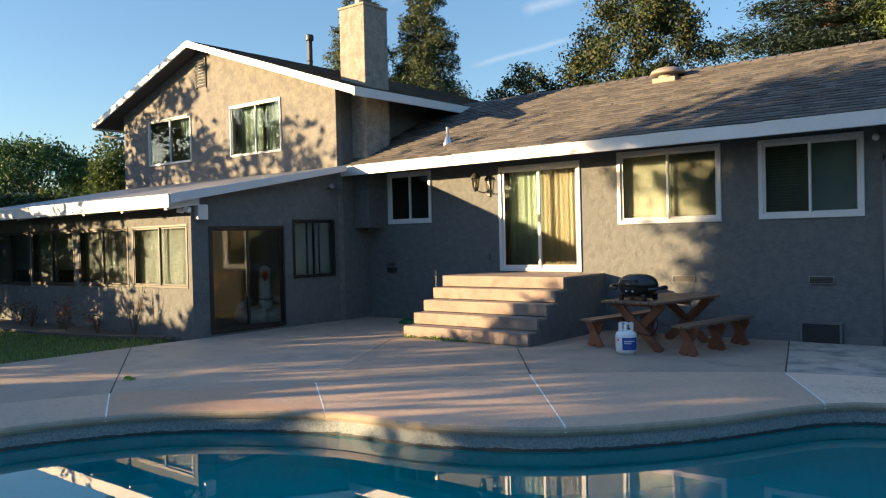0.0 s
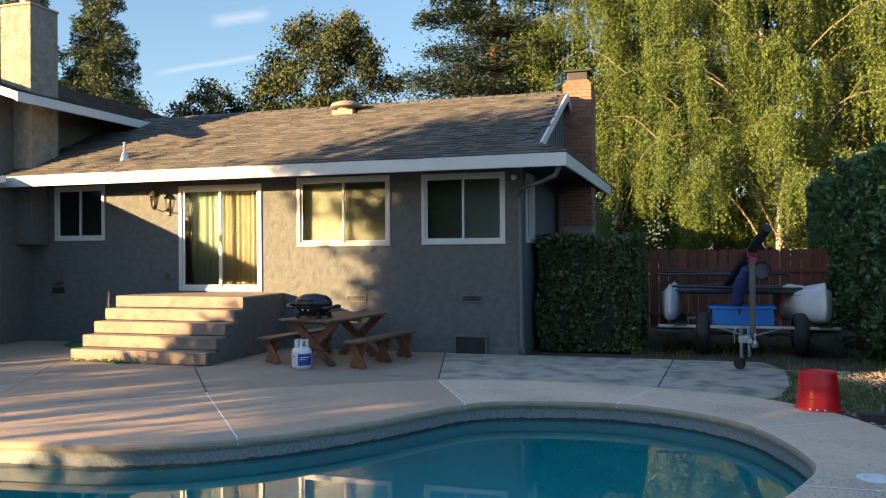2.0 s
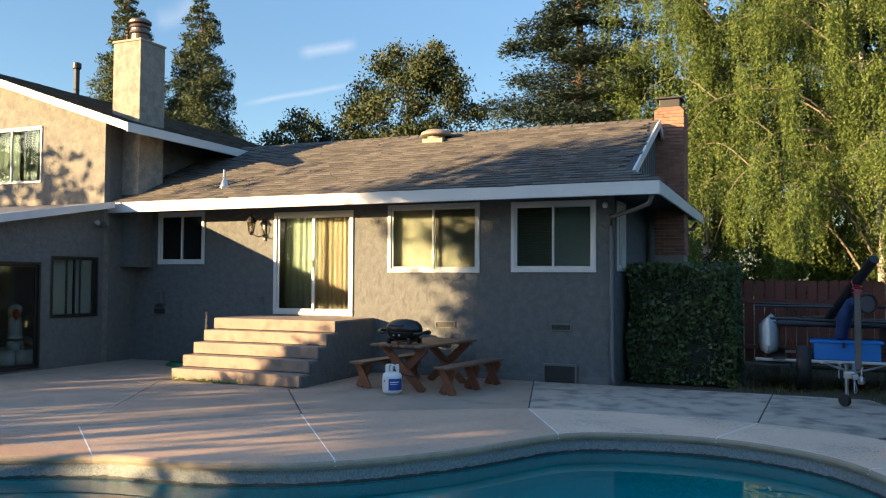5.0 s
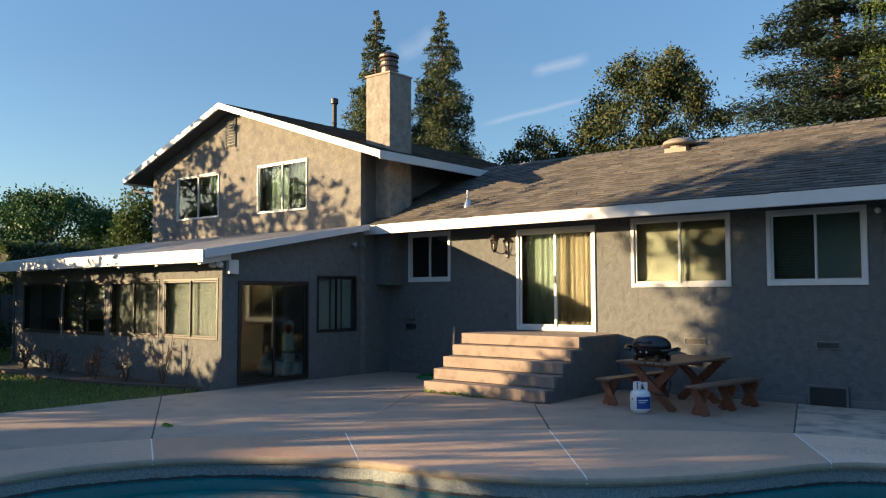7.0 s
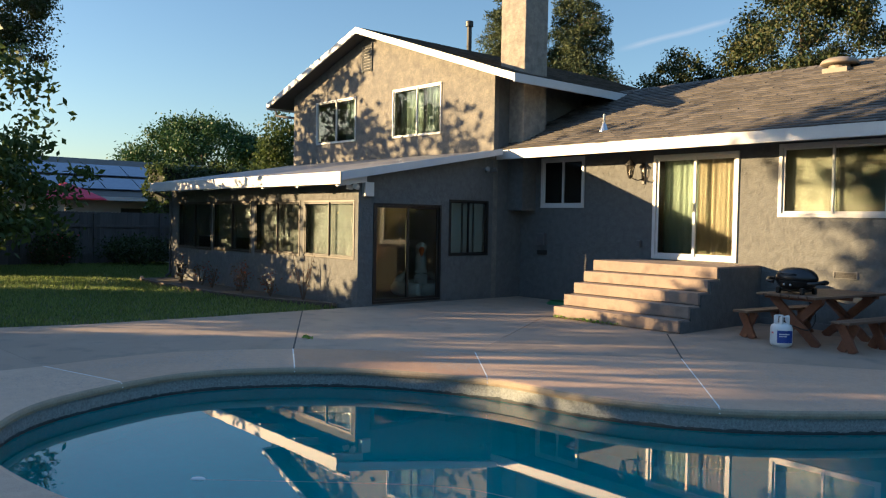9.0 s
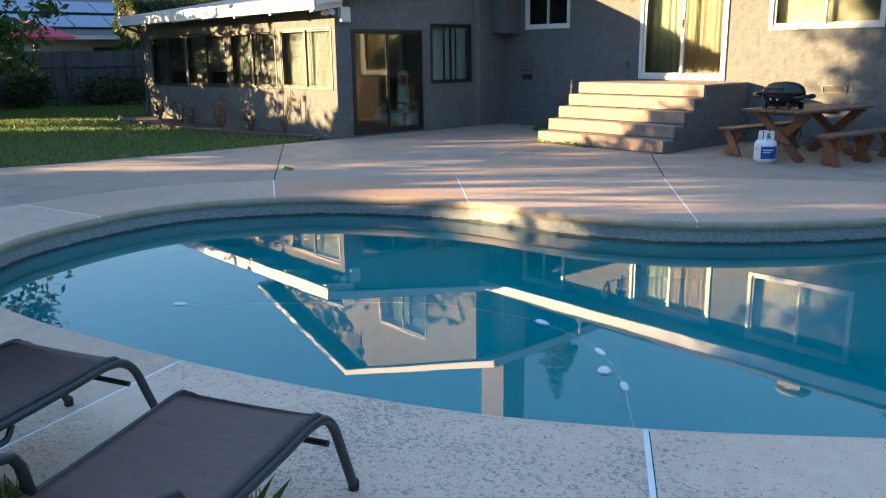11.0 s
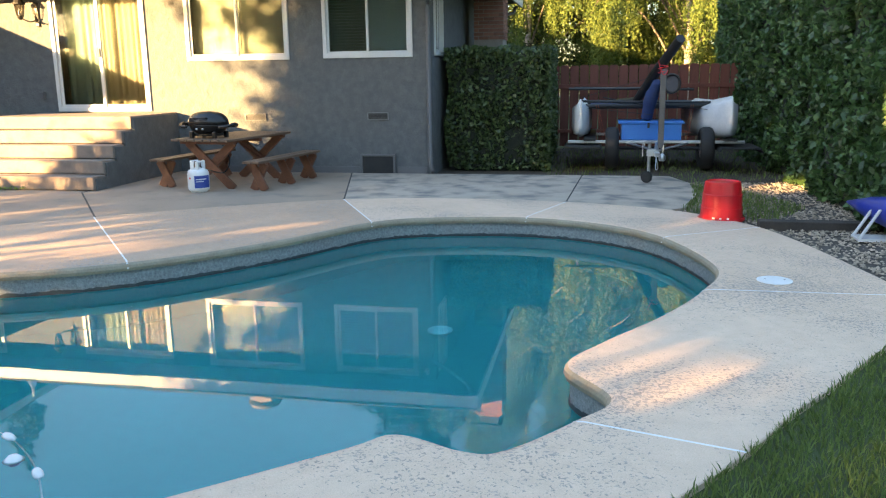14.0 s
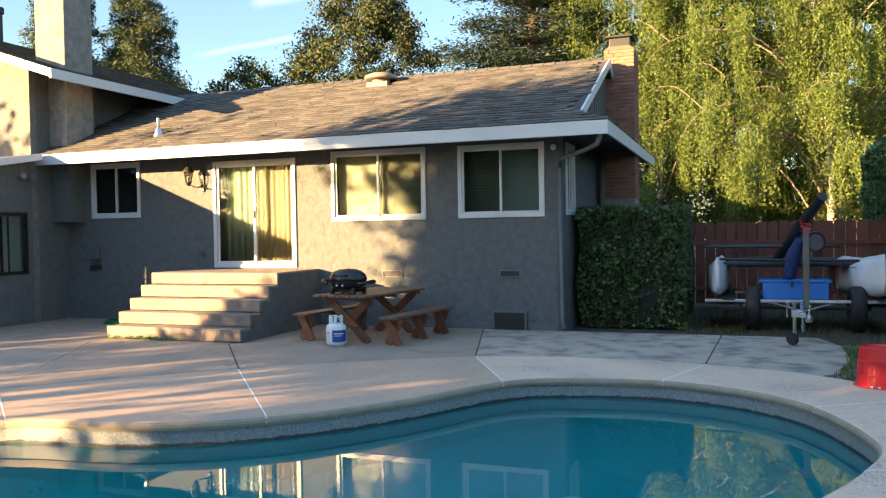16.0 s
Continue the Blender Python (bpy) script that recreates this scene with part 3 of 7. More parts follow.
def sliding_window(name, label, m, w, h, frame_m, trim=0.07, sash=0.04, door=False, proud=0.03, split=0.5, category="window"):
    win = thing(name, label, category, m, kind="structure")
    t = trim
    part("window_frame", B(0, w, -proud, 0.06, 0, t, 0.006), frame_m, win)
    part("window_frame", B(0, w, -proud, 0.06, h - t, h, 0.006), frame_m, win)
    part("window_frame", B(0, t, -proud, 0.06, t, h - t, 0.006), frame_m, win)
    part("window_frame", B(w - t, w, -proud, 0.06, t, h - t, 0.006), frame_m, win)
    mid = t + (w - 2 * t) * split
    for k, (a, b, dy) in enumerate(((t, mid + sash / 2, 0.0), (mid - sash / 2, w - t, 0.028))):
        bm = bmesh.new()
        box(bm, a, b, dy, dy + 0.026, t, t + sash, 0.003)
        box(bm, a, b, dy, dy + 0.026, h - t - sash, h - t, 0.003)
        box(bm, a, a + sash, dy, dy + 0.026, t + sash, h - t - sash, 0.003)
        box(bm, b - sash, b, dy, dy + 0.026, t + sash, h - t - sash, 0.003)
        s = part("sash", bm, frame_m, win)
        g = part("pane", B(a + sash, b - sash, dy + 0.010, dy + 0.015, t + sash, h - t - sash), GLASS, s)
        g.visible_shadow = False
    if door:
        part("door_handle", B(mid - 0.015, mid + 0.012, -0.03, 0.0, 0.95, 1.12, 0.008), BLACKMET, win, "dark pull handle")
    return win


def curtain(label, x0, x1, y, z0, z1, folds, depth, material, seed=0, along="x"):
    rnd = random.Random(seed)
    bm = bmesh.new()
    n = folds * 10
    cols = []
    ph = rnd.random() * 6
    for i in range(n + 1):
        u = x0 + (x1 - x0) * i / n
        d = depth * math.sin(i / 10 * 2 * math.pi + ph + 0.7 * math.sin(i * 0.13)) * (0.6 + 0.4 * math.sin(i * 0.21 + seed))
        c = []
        for z in (z0, (z0 + z1) / 2, z1):
            k = 1.15 - 0.3 * (z - z0) / (z1 - z0)
            c.append(bm.verts.new((u, y + d * k, z) if along == "x" else (y + d * k, u, z)))
        cols.append(c)
    for a, b in zip(cols, cols[1:]):
        for k in range(2):
            bm.faces.new((a[k], b[k], b[k + 1], a[k + 1]))
    ob = solid("curtain", bm, material, label, "curtain", smooth=True)
    ob.data.materials[0] = material
    return ob


def slat_blind(label, x0, x1, y, z0, z1, pitch=0.045, tilt=50, material=None):
    bl = thing("window_blind", label, "blind")
    n = int((z1 - z0) / pitch)
    me = mesh_of("slat", B(x0, x1, -0.001, 0.001, -0.026, 0.026), material or BLIND)
    for i in range(n):
        s = part("slat", me, material or BLIND, bl)
        s.matrix_basis = pose(0, y, z0 + pitch * (i + 0.5), tilt - 90)
    part("head_rail", B(x0, x1, y - 0.02, y + 0.02, z1 - 0.02, z1 + 0.02), material or BLIND, bl)
    return bl


# ---------------------------------------------------------------- main wing
HX0, HX1, EAVE_Z, EAVE_Y = -11.2, -0.53, 3.40, -0.83
RIDGE_Y, RIDGE_Z = 2.9, 5.09
SL = (RIDGE_Z - EAVE_Z) / (RIDGE_Y - EAVE_Y)
BACK_Y = 5.8
W1, DOOR, W2, W3 = (-10.56, -9.30, 2.10, 3.24), (-7.52, -5.66, 1.07, 3.16), (-4.90, -3.01, 1.93, 3.23), (-2.40, -0.85, 1.94, 3.21)
wall("wall_south", "dark grey stucco garden wall of the main wing", "x", 0.0, 0.15, HX0, HX1, -0.1, 3.45, [W1, DOOR, W2, W3], STUCCO)
SIDEWIN = (0.2, 0.95, 1.96, 3.2)
wall("wall_east", "dark grey stucco side wall of the main wing", "y", HX1, -0.15, 0.15, BACK_Y, -0.1, 3.45, [SIDEWIN], STUCCO)
wall("wall_north", "plain stucco back wall of the main wing", "x", BACK_Y, 0.15, HX0, HX1, -0.1, 3.45, [], STUCCO)
solid("inner_wall", B(HX0, HX1 - 0.15, 3.2, 3.3, 1.0, 3.4), ROOMWALL, "plain painted inner wall of the house", "wall", kind="structure")
solid("inner_floor", B(HX0, HX1 - 0.16, 0.15, 3.2, 0.95, 1.04), ROOMFLOOR, "wooden floor inside the house", "floor", kind="structure")
solid("inner_ceiling", B(HX0, HX1 - 0.16, 0.15, 3.2, 3.38, 3.44), ROOMWALL, "plain white ceiling inside the house", "ceiling", kind="structure")
for x in (-8.6, -5.3, -2.75):
    solid("inner_wall", B(x - 0.05, x + 0.05, 0.16, 3.2, 1.04, 3.38), ROOMWALL, "plain painted partition wall inside the house", "wall", kind="structure")
sliding_window("window_1", "small white vinyl sliding window in grey stucco", side(W1[0], 0, W1[2], "-y"), W1[1] - W1[0], W1[3] - W1[2], VINYL)
sliding_window("door_1", "white vinyl sliding glass patio door above the steps", side(DOOR[0], 0, DOOR[2], "-y"), DOOR[1] - DOOR[0], DOOR[3] - DOOR[2], VINYL, door=True, category="door", sash=0.055)
sliding_window("window_2", "white vinyl sliding window with cream blinds behind", side(W2[0], 0, W2[2], "-y"), W2[1] - W2[0], W2[3] - W2[2], VINYL)
sliding_window("window_3", "white vinyl sliding window with slatted blinds behind", side(W3[0], 0, W3[2], "-y"), W3[1] - W3[0], W3[3] - W3[2], VINYL)
sliding_window("window_4", "narrow white vinyl window on the side wall", side(SIDEWIN[0], HX1, SIDEWIN[2], "+x"), SIDEWIN[1] - SIDEWIN[0], SIDEWIN[3] - SIDEWIN[2], VINYL)
curtain("long sage green curtain drawn behind the patio door", -7.42, -6.60, 0.22, 1.06, 3.1, 6, 0.018, SAGE, 1)
curtain("long tan curtain drawn behind the patio door", -6.63, -5.7, 0.22, 1.06, 3.1, 8, 0.012, CURTAIN, 2)
curtain("flat cream panel blind behind a window", -4.84, -3.95, 0.15, 1.98, 3.18, 4, 0.004, BLIND, 6)
slat_blind("closed cream slatted blind behind a window", -3.93, -3.07, 0.14, 1.98, 3.16, 0.045, 66)
slat_blind("half-open slatted blind behind a window", -1.62, -0.92, 0.14, 1.98, 3.14, 0.047, 58, PALEBLIND)
slat_blind("half-open slatted blind behind a window", -2.34, -1.64, 0.19, 1.98, 3.14, 0.05, 62)

# roof of the main wing: front and back slope, right hip skirt with a boarded gablet above it
HIP_X, GAB_X = 0.33, -0.30
GAB_Z = EAVE_Z + SL * (HIP_X - GAB_X)
GAB_Y = EAVE_Y + (HIP_X - GAB_X)
EAVE_B = 2 * RIDGE_Y - EAVE_Y
TH = 0.06
main_roof = thing("roof_main", "brown-grey asphalt shingle roof of the main wing", "roof", kind="structure")
bm = bmesh.new()
prism(bm, [(HX0, EAVE_Y, EAVE_Z), (HIP_X, EAVE_Y, EAVE_Z), (GAB_X + 0.12, GAB_Y - 0.12, GAB_Z - 0.05), (GAB_X + 0.12, RIDGE_Y, RIDGE_Z), (HX0, RIDGE_Y, RIDGE_Z)], (0, 0, -TH))
prism(bm, [(HX0, RIDGE_Y, RIDGE_Z), (GAB_X + 0.12, RIDGE_Y, RIDGE_Z), (GAB_X + 0.12, 2 * RIDGE_Y - GAB_Y + 0.12, GAB_Z - 0.05), (HIP_X, EAVE_B, EAVE_Z), (HX0, EAVE_B, EAVE_Z)], (0, 0, -TH))
prism(bm, [(HIP_X, EAVE_Y, EAVE_Z), (HIP_X, EAVE_B, EAVE_Z), (GAB_X, 2 * RIDGE_Y - GAB_Y, GAB_Z), (GAB_X, GAB_Y, GAB_Z)], (0, 0, -TH))
part("roof_deck", bm, SHINGLE_BED, main_roof)
part("soffit", B(HX0, HIP_X - 0.03, EAVE_Y + 0.03, 0.0, EAVE_Z - 0.12, EAVE_Z - 0.09), SOFFIT, main_roof, "dark soffit boards")
part("soffit", B(HX1, HIP_X - 0.03, 0.0, EAVE_B - 0.03, EAVE_Z - 0.12, EAVE_Z - 0.09), SOFFIT, main_roof, "dark soffit boards")
part("fascia", B(HX0 - 0.05, HIP_X + 0.02, EAVE_Y - 0.025, EAVE_Y + 0.02, EAVE_Z - 0.215, EAVE_Z + 0.005, 0.008), WHITE, main_roof, "broad white gutter fascia")
part("fascia", B(HIP_X - 0.02, HIP_X + 0.025, EAVE_Y + 0.022, EAVE_B, EAVE_Z - 0.215, EAVE_Z + 0.005, 0.008), WHITE, main_roof, "broad white gutter fascia")
# gablet: battened boards and white rake boards
bm = bmesh.new()
prism(bm, [(GAB_X, GAB_Y, GAB_Z), (GAB_X, 2 * RIDGE_Y - GAB_Y, GAB_Z), (GAB_X, RIDGE_Y, RIDGE_Z - 0.06)], (-0.06, 0, 0))
part("gablet", bm, GREYTRIM, main_roof, "grey board-and-batten gable end")
for i in range(22):
    y = GAB_Y + 0.15 + i * 0.27
    zt = RIDGE_Z - 0.07 - SL * abs(y - RIDGE_Y)
    if zt > GAB_Z + 0.05:
        part("batten", B(GAB_X, GAB_X + 0.02, y - 0.02, y + 0.02, GAB_Z, zt), GREYTRIM, main_roof)
for s in (-1, 1):
    bm = bmesh.new()
    y1, z1 = RIDGE_Y + s * (RIDGE_Y - GAB_Y + 0.08), RIDGE_Z - SL * (RIDGE_Y - GAB_Y + 0.08)
    prism(bm, [(GAB_X + 0.12, RIDGE_Y, RIDGE_Z + 0.012), (GAB_X + 0.12, y1, z1 + 0.012), (GAB_X + 0.12, y1, z1 - 0.14), (GAB_X + 0.12, RIDGE_Y, RIDGE_Z - 0.16)], (0.04, 0, 0))
    part("rake_board", bm, WHITE, main_roof, "white rake board")

# ---------------------------------------------------------------- two-storey block
TX0, TX1, TY, TBY = -20.05, -11.2, -0.95, 8.5
RX, RZ, RSL = -16.1, 6.92, 0.331
UW1, UW2 = (-18.74, -16.70, 3.95, 5.20), (-15.01, -13.05, 3.91, 5.18)
ztop = 5.22
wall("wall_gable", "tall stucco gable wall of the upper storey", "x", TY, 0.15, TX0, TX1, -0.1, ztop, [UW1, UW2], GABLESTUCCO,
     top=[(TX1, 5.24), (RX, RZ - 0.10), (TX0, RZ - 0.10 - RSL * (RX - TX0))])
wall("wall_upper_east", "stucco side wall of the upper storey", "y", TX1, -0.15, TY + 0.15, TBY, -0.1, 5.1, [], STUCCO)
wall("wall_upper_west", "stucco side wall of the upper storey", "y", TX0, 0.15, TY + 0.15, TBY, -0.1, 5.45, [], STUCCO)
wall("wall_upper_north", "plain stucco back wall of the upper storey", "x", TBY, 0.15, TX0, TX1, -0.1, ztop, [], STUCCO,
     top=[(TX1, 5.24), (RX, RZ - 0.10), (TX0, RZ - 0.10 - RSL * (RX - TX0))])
solid("inner_floor", B(TX0 + 0.16, TX1 - 0.16, TY + 0.16, TBY - 0.1, 3.0, 3.1), ROOMFLOOR, "upper storey wooden floor", "floor", kind="structure")
solid("inner_wall", B(TX0 + 0.16, TX1 - 0.16, 2.5, 2.6, 3.1, 5.3), ROOMWALL, "plain painted inner wall of the upper storey", "wall", kind="structure")
solid("inner_ceiling", B(TX0 + 0.16, TX1 - 0.16, TY + 0.16, 2.6, 5.3, 5.36), ROOMWALL, "plain ceiling of the upper storey", "ceiling", kind="structure")
sliding_window("window_5", "white framed upper sliding window with green curtain", side(UW1[0], TY, UW1[2], "-y"), UW1[1] - UW1[0], UW1[3] - UW1[2], VINYL, trim=0.032, sash=0.03)
sliding_window("window_6", "white framed upper sliding window in sunlit stucco", side(UW2[0], TY, UW2[2], "-y"), UW2[1] - UW2[0], UW2[3] - UW2[2], VINYL, trim=0.032, sash=0.03)
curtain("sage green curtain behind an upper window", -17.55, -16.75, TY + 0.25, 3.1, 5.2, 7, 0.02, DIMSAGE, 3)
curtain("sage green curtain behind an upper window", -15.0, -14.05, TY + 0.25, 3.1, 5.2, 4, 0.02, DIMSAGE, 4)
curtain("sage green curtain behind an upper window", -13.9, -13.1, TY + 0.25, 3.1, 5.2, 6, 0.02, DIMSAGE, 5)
up_roof = thing("roof_upper", "dark shingle gable roof of the upper storey", "roof", kind="structure")
RY0, RY1 = -1.4, 8.9
UR, UL = -10.15, -20.9
zr, zl = RZ - RSL * (UR - RX), RZ - RSL * (RX - UL)
bm = bmesh.new()
prism(bm, [(RX, RY0, RZ), (UR, RY0, zr), (UR, RY0, zr - 0.07), (RX, RY0, RZ - 0.07)], (0, RY1 - RY0, 0))
prism(bm, [(RX, RY0, RZ), (UL, RY0, zl), (UL, RY0, zl - 0.07), (RX, RY0, RZ - 0.07)], (0, RY1 - RY0, 0))
part("roof_deck", bm, SHINGLE_BED, up_roof)
for xe, ze, nm in ((UR, zr, "right"), (UL, zl, "left")):
    bm = bmesh.new()
    prism(bm, [(RX, RY0 - 0.04, RZ + 0.02), (xe, RY0 - 0.04, ze + 0.02), (xe, RY0 - 0.04, ze - 0.14), (RX, RY0 - 0.04, RZ - 0.14)], (0, 0.04, 0))
    part("rake_board", bm, WHITE, up_roof, "white rake board")
    s = 1 if xe == UR else -1
    part("fascia", B(min(xe, xe + s * 0.04), max(xe, xe + s * 0.04), RY0 - 0.04, RY1, ze - 0.17, ze + 0.02, 0.006), WHITE, up_roof, "white eave fascia")
    bm = bmesh.new()
    xw = TX1 if s > 0 else TX0
    zw = RZ - RSL * abs(xw - RX)
    prism(bm, [(xe, RY0, ze - 0.09), (RX, RY0, RZ - 0.09), (RX, RY0, RZ - 0.11), (xe, RY0, ze - 0.11)], (0, RY1 - RY0, 0))
    part("soffit", bm, SOFFIT, up_roof, "dark soffit boards")
gv = thing("gable_vent", "painted louvred gable vent in the stucco wall", "vent")
part("backing", B(-16.40, -15.98, TY - 0.012, TY - 0.004, 5.83, 6.55), BLACKMET, gv)
for i in range(9):
    s = part("slat", B(-16.38, -16.0, -0.03, 0.008, -0.022, 0.022), STUCCO, gv)
    s.matrix_basis = pose(0, TY - 0.02, 5.87 + i * 0.08, 35)
part("frame", B(-16.42, -16.38, TY - 0.035, TY, 5.8, 6.58), STUCCO, gv)
part("frame", B(-16.0, -15.96, TY - 0.035, TY, 5.8, 6.58), STUCCO, gv)

# stucco chimney on the side of the upper storey, hung above the ground
ch = thing("chimney", "tall square stucco chimney with a round metal cap", "chimney")
# one chimney in two tones: sunlit above the eave, shaded below, by colour
bm = bmesh.new()
box(bm, -11.52, -10.74, -0.46, 0.30, 3.36, 7.0, 0.015)
part("shaft", bm, PALESTUCCO, ch, "pale stucco shaft, toned as sunlit")
part("foot", B(-11.52, -10.74, -0.46, 0.30, 2.03, 3.358, 0.012), STUCCO, ch, "grey stucco foot under the eave, toned dark as in shade")
part("crown", B(-11.54, -10.72, -0.48, 0.32, 7.0, 7.05, 0.01), CONCRETE, ch, "thin concrete crown")
CAPMET = mat("rusty_flue_metal", (0.16, 0.12, 0.095), (0.09, 0.07, 0.06), 0.45, 5, 40, 0.15, metal=0.7)
part("flue", lathe(bmesh.new(), [(0.19, 0), (0.19, 0.2), (0.235, 0.22), (0.22, 0.27), (0.2, 0.28), (0.2, 0.33), (0.235, 0.35), (0.22, 0.40), (0.2, 0.42)], 24, (-11.13, -0.08, 7.05)), CAPMET, ch, "ringed metal flue", smooth=False)
part("flue_cap", lathe(bmesh.new(), [(0.21, 0.44), (0.245, 0.45), (0.245, 0.50), (0.20, 0.54), (0.02, 0.56)], 24, (-11.13, -0.08, 7.05)), CAPMET, ch, "dark flue lid")

# ---------------------------------------------------------------- sunroom
SY, SX0 = -4.7, -20.4
FRONT = [(-13.25, -11.32, 0.93, 2.15), (-15.47, -13.41, 0.92, 2.15), (-17.73, -15.65, 0.90, 2.15), (-19.9, -17.82, 0.88, 2.15)]
wall("wall_sunroom_south", "grey stucco sunroom wall with a row of windows", "x", SY, 0.12, SX0, TX1, -0.1, 2.55, FRONT, STUCCO)
SDOOR, SWIN = (-4.33, -2.51, 0.04, 2.10), (-2.28, -1.08, 0.99, 2.23)
wall("wall_sunroom_east", "grey stucco sunroom side wall with a sloping head", "y", TX1, -0.12, SY + 0.12, TY, -0.1, 2.5, [SDOOR, SWIN], STUCCO,
     top=[(TY, 3.285), (SY + 0.12, 2.66)])
wall("wall_sunroom_west", "grey stucco sunroom end wall", "y", SX0, 0.12, SY + 0.12, TY, -0.1, 2.5, [], STUCCO, top=[(TY, 3.285), (SY + 0.12, 2.66)])
solid("sunroom_floor", B(SX0 + 0.12, TX1 - 0.12, SY + 0.12, TY, 0.0, 0.035), ROOMFLOOR, "tan sunroom floor boards", "floor", kind="structure")
solid("inner_wall", B(SX0 + 0.12, TX1 - 0.12, TY - 0.03, TY - 0.005, 0.04, 3.2), ROOMWALL, "pale painted back wall of the sunroom", "wall", kind="structure")
for i, f in enumerate(FRONT):
    sliding_window("window_%d" % (7 + i), "dark bronze sliding sunroom window", side(f[0], SY, f[2], "-y"), f[1] - f[0], f[3] - f[2], BRONZE, trim=0.05, sash=0.03, proud=0.012)
sliding_window("door_2", "dark bronze sliding glass sunroom door", side(SDOOR[0], TX1, SDOOR[2], "+x"), SDOOR[1] - SDOOR[0], SDOOR[3] - SDOOR[2], BRONZE, trim=0.05, sash=0.045, proud=0.02, category="door")
sliding_window("window_11", "dark bronze sliding window beside the sunroom door", side(SWIN[0], TX1, SWIN[2], "+x"), SWIN[1] - SWIN[0], SWIN[3] - SWIN[2], BRONZE, trim=0.04, sash=0.03, proud=0.015)
for i, f in enumerate(FRONT):
    bl = thing("roller_blind", "pale cloth roller blind drawn down behind a sunroom window", "blind", group="sunroom blinds")
    xm = (f[0] + f[1]) / 2
    for a, b, drop in ((f[0] + 0.04, xm - 0.01, 0.02), (xm + 0.01, f[1] - 0.04, 0.35 if i > 1 else 0.02)):
        part("cloth", B(a, b, SY + 0.14, SY + 0.143, f[2] + drop, f[3] - 0.02), SHADECLOTH, bl)
    part("roller", tube(bmesh.new(), [(f[0] + 0.04, SY + 0.15, f[3] - 0.01), (f[1] - 0.04, SY + 0.15, f[3] - 0.01)], 0.02, 8), SHADECLOTH, bl)
bl = thing("roller_blind", "pale cloth blind drawn behind the narrow sunroom window", "blind")
for a, b in ((SWIN[0] + 0.05, -1.80), (-1.74, -1.45), (-1.40, SWIN[1] - 0.05)):
    part("cloth", B(TX1 - 0.142, TX1 - 0.138, a, b, SWIN[2] + 0.03, SWIN[3] - 0.03), PALECLOTH, bl)
part("roller", tube(bmesh.new(), [(TX1 - 0.139, SWIN[0] + 0.02, SWIN[3]), (TX1 - 0.139, SWIN[1] - 0.02, SWIN[3])], 0.02, 8), PALECLOTH, bl)
sroof = thing("roof_sunroom", "low grey sunroom roof with a white fascia", "roof", kind="structure")
SRX0, SRX1, SRY = -20.4, -10.93, -5.3
za, zb = 2.66, 3.40
bm = bmesh.new()
prism(bm, [(SRX0, SRY, za), (SRX0, TY, zb), (SRX0, TY, zb - 0.1), (SRX0, SRY, za - 0.1)], (SRX1 - SRX0, 0, 0))
part("roof_deck", bm, METALROOF, sroof)
part("fascia", B(SRX0 - 0.02, SRX1 + 0.02, SRY - 0.035, SRY - 0.002, za - 0.235, za + 0.01, 0.008), WHITE, sroof, "white eave fascia")
bm = bmesh.new()
prism(bm, [(SRX1, SRY, za + 0.014), (SRX1, TY, zb + 0.014), (SRX1, TY, zb - 0.12), (SRX1, SRY, za - 0.16)], (0.035, 0, 0))
part("rake_board", bm, mat("pale_grey_trim", (0.5, 0.51, 0.53), (0.44, 0.45, 0.47), 0.5, 3, 40, 0.05), sroof, "pale grey metal rake edge")
for i in range(7):
    x = -11.15 - i * 1.48
    bm = bmesh.new()
    prism(bm, [(x, SRY + 0.02, za - 0.12), (x, SY + 0.1, za - 0.02), (x, SY + 0.1, za - 0.16), (x, SRY + 0.02, za - 0.27)], (0.09, 0, 0))
    part("rafter_tail", bm, WHITE, sroof, "white rafter end")

# ---------------------------------------------------------------- steps to the patio door
steps = thing("front_steps", "five worn concrete steps to a landing with grey painted sides", "steps", kind="structure")
STX0, STX1, LAND_Y, TREAD, RISE = -7.85, -5.2, -1.45, 0.285, 0.21
for i in range(5):
    y0 = LAND_Y - (4 - i) * TREAD
    part("step", B(STX0, STX1 + 0.0, y0 - 0.02, (LAND_Y + 0.3 if i == 4 else y0 + TREAD + 0.02) if i < 4 else 0.0, RISE * (i + 1) - (0.2 if i else 0.2), RISE * (i + 1), 0.012), STEPS, steps)
bm = bmesh.new()
prof = [(0.0, -0.05), (0.0, RISE * 5 - 0.05)]
prof = [(-0.002, -0.05), (-0.002, RISE * 5 - 0.03)] + [q for i in range(4, -1, -1) for q in ((LAND_Y - (4 - i) * TREAD + 0.03, RISE * (i + 1) - 0.03), (LAND_Y - (4 - i) * TREAD + 0.03, RISE * i - 0.03))]
prism(bm, [(STX1 - 0.01, y, max(z, -0.05)) for y, z in prof], (0.035, 0, 0))
part("side_wall", bm, STUCCO, steps, "grey painted side")
bm = bmesh.new()
prism(bm, [(STX0 - 0.005, y, max(z, -0.05)) for y, z in prof], (0.03, 0, 0))
part("side_wall", bm, STUCCO, steps, "grey painted side")

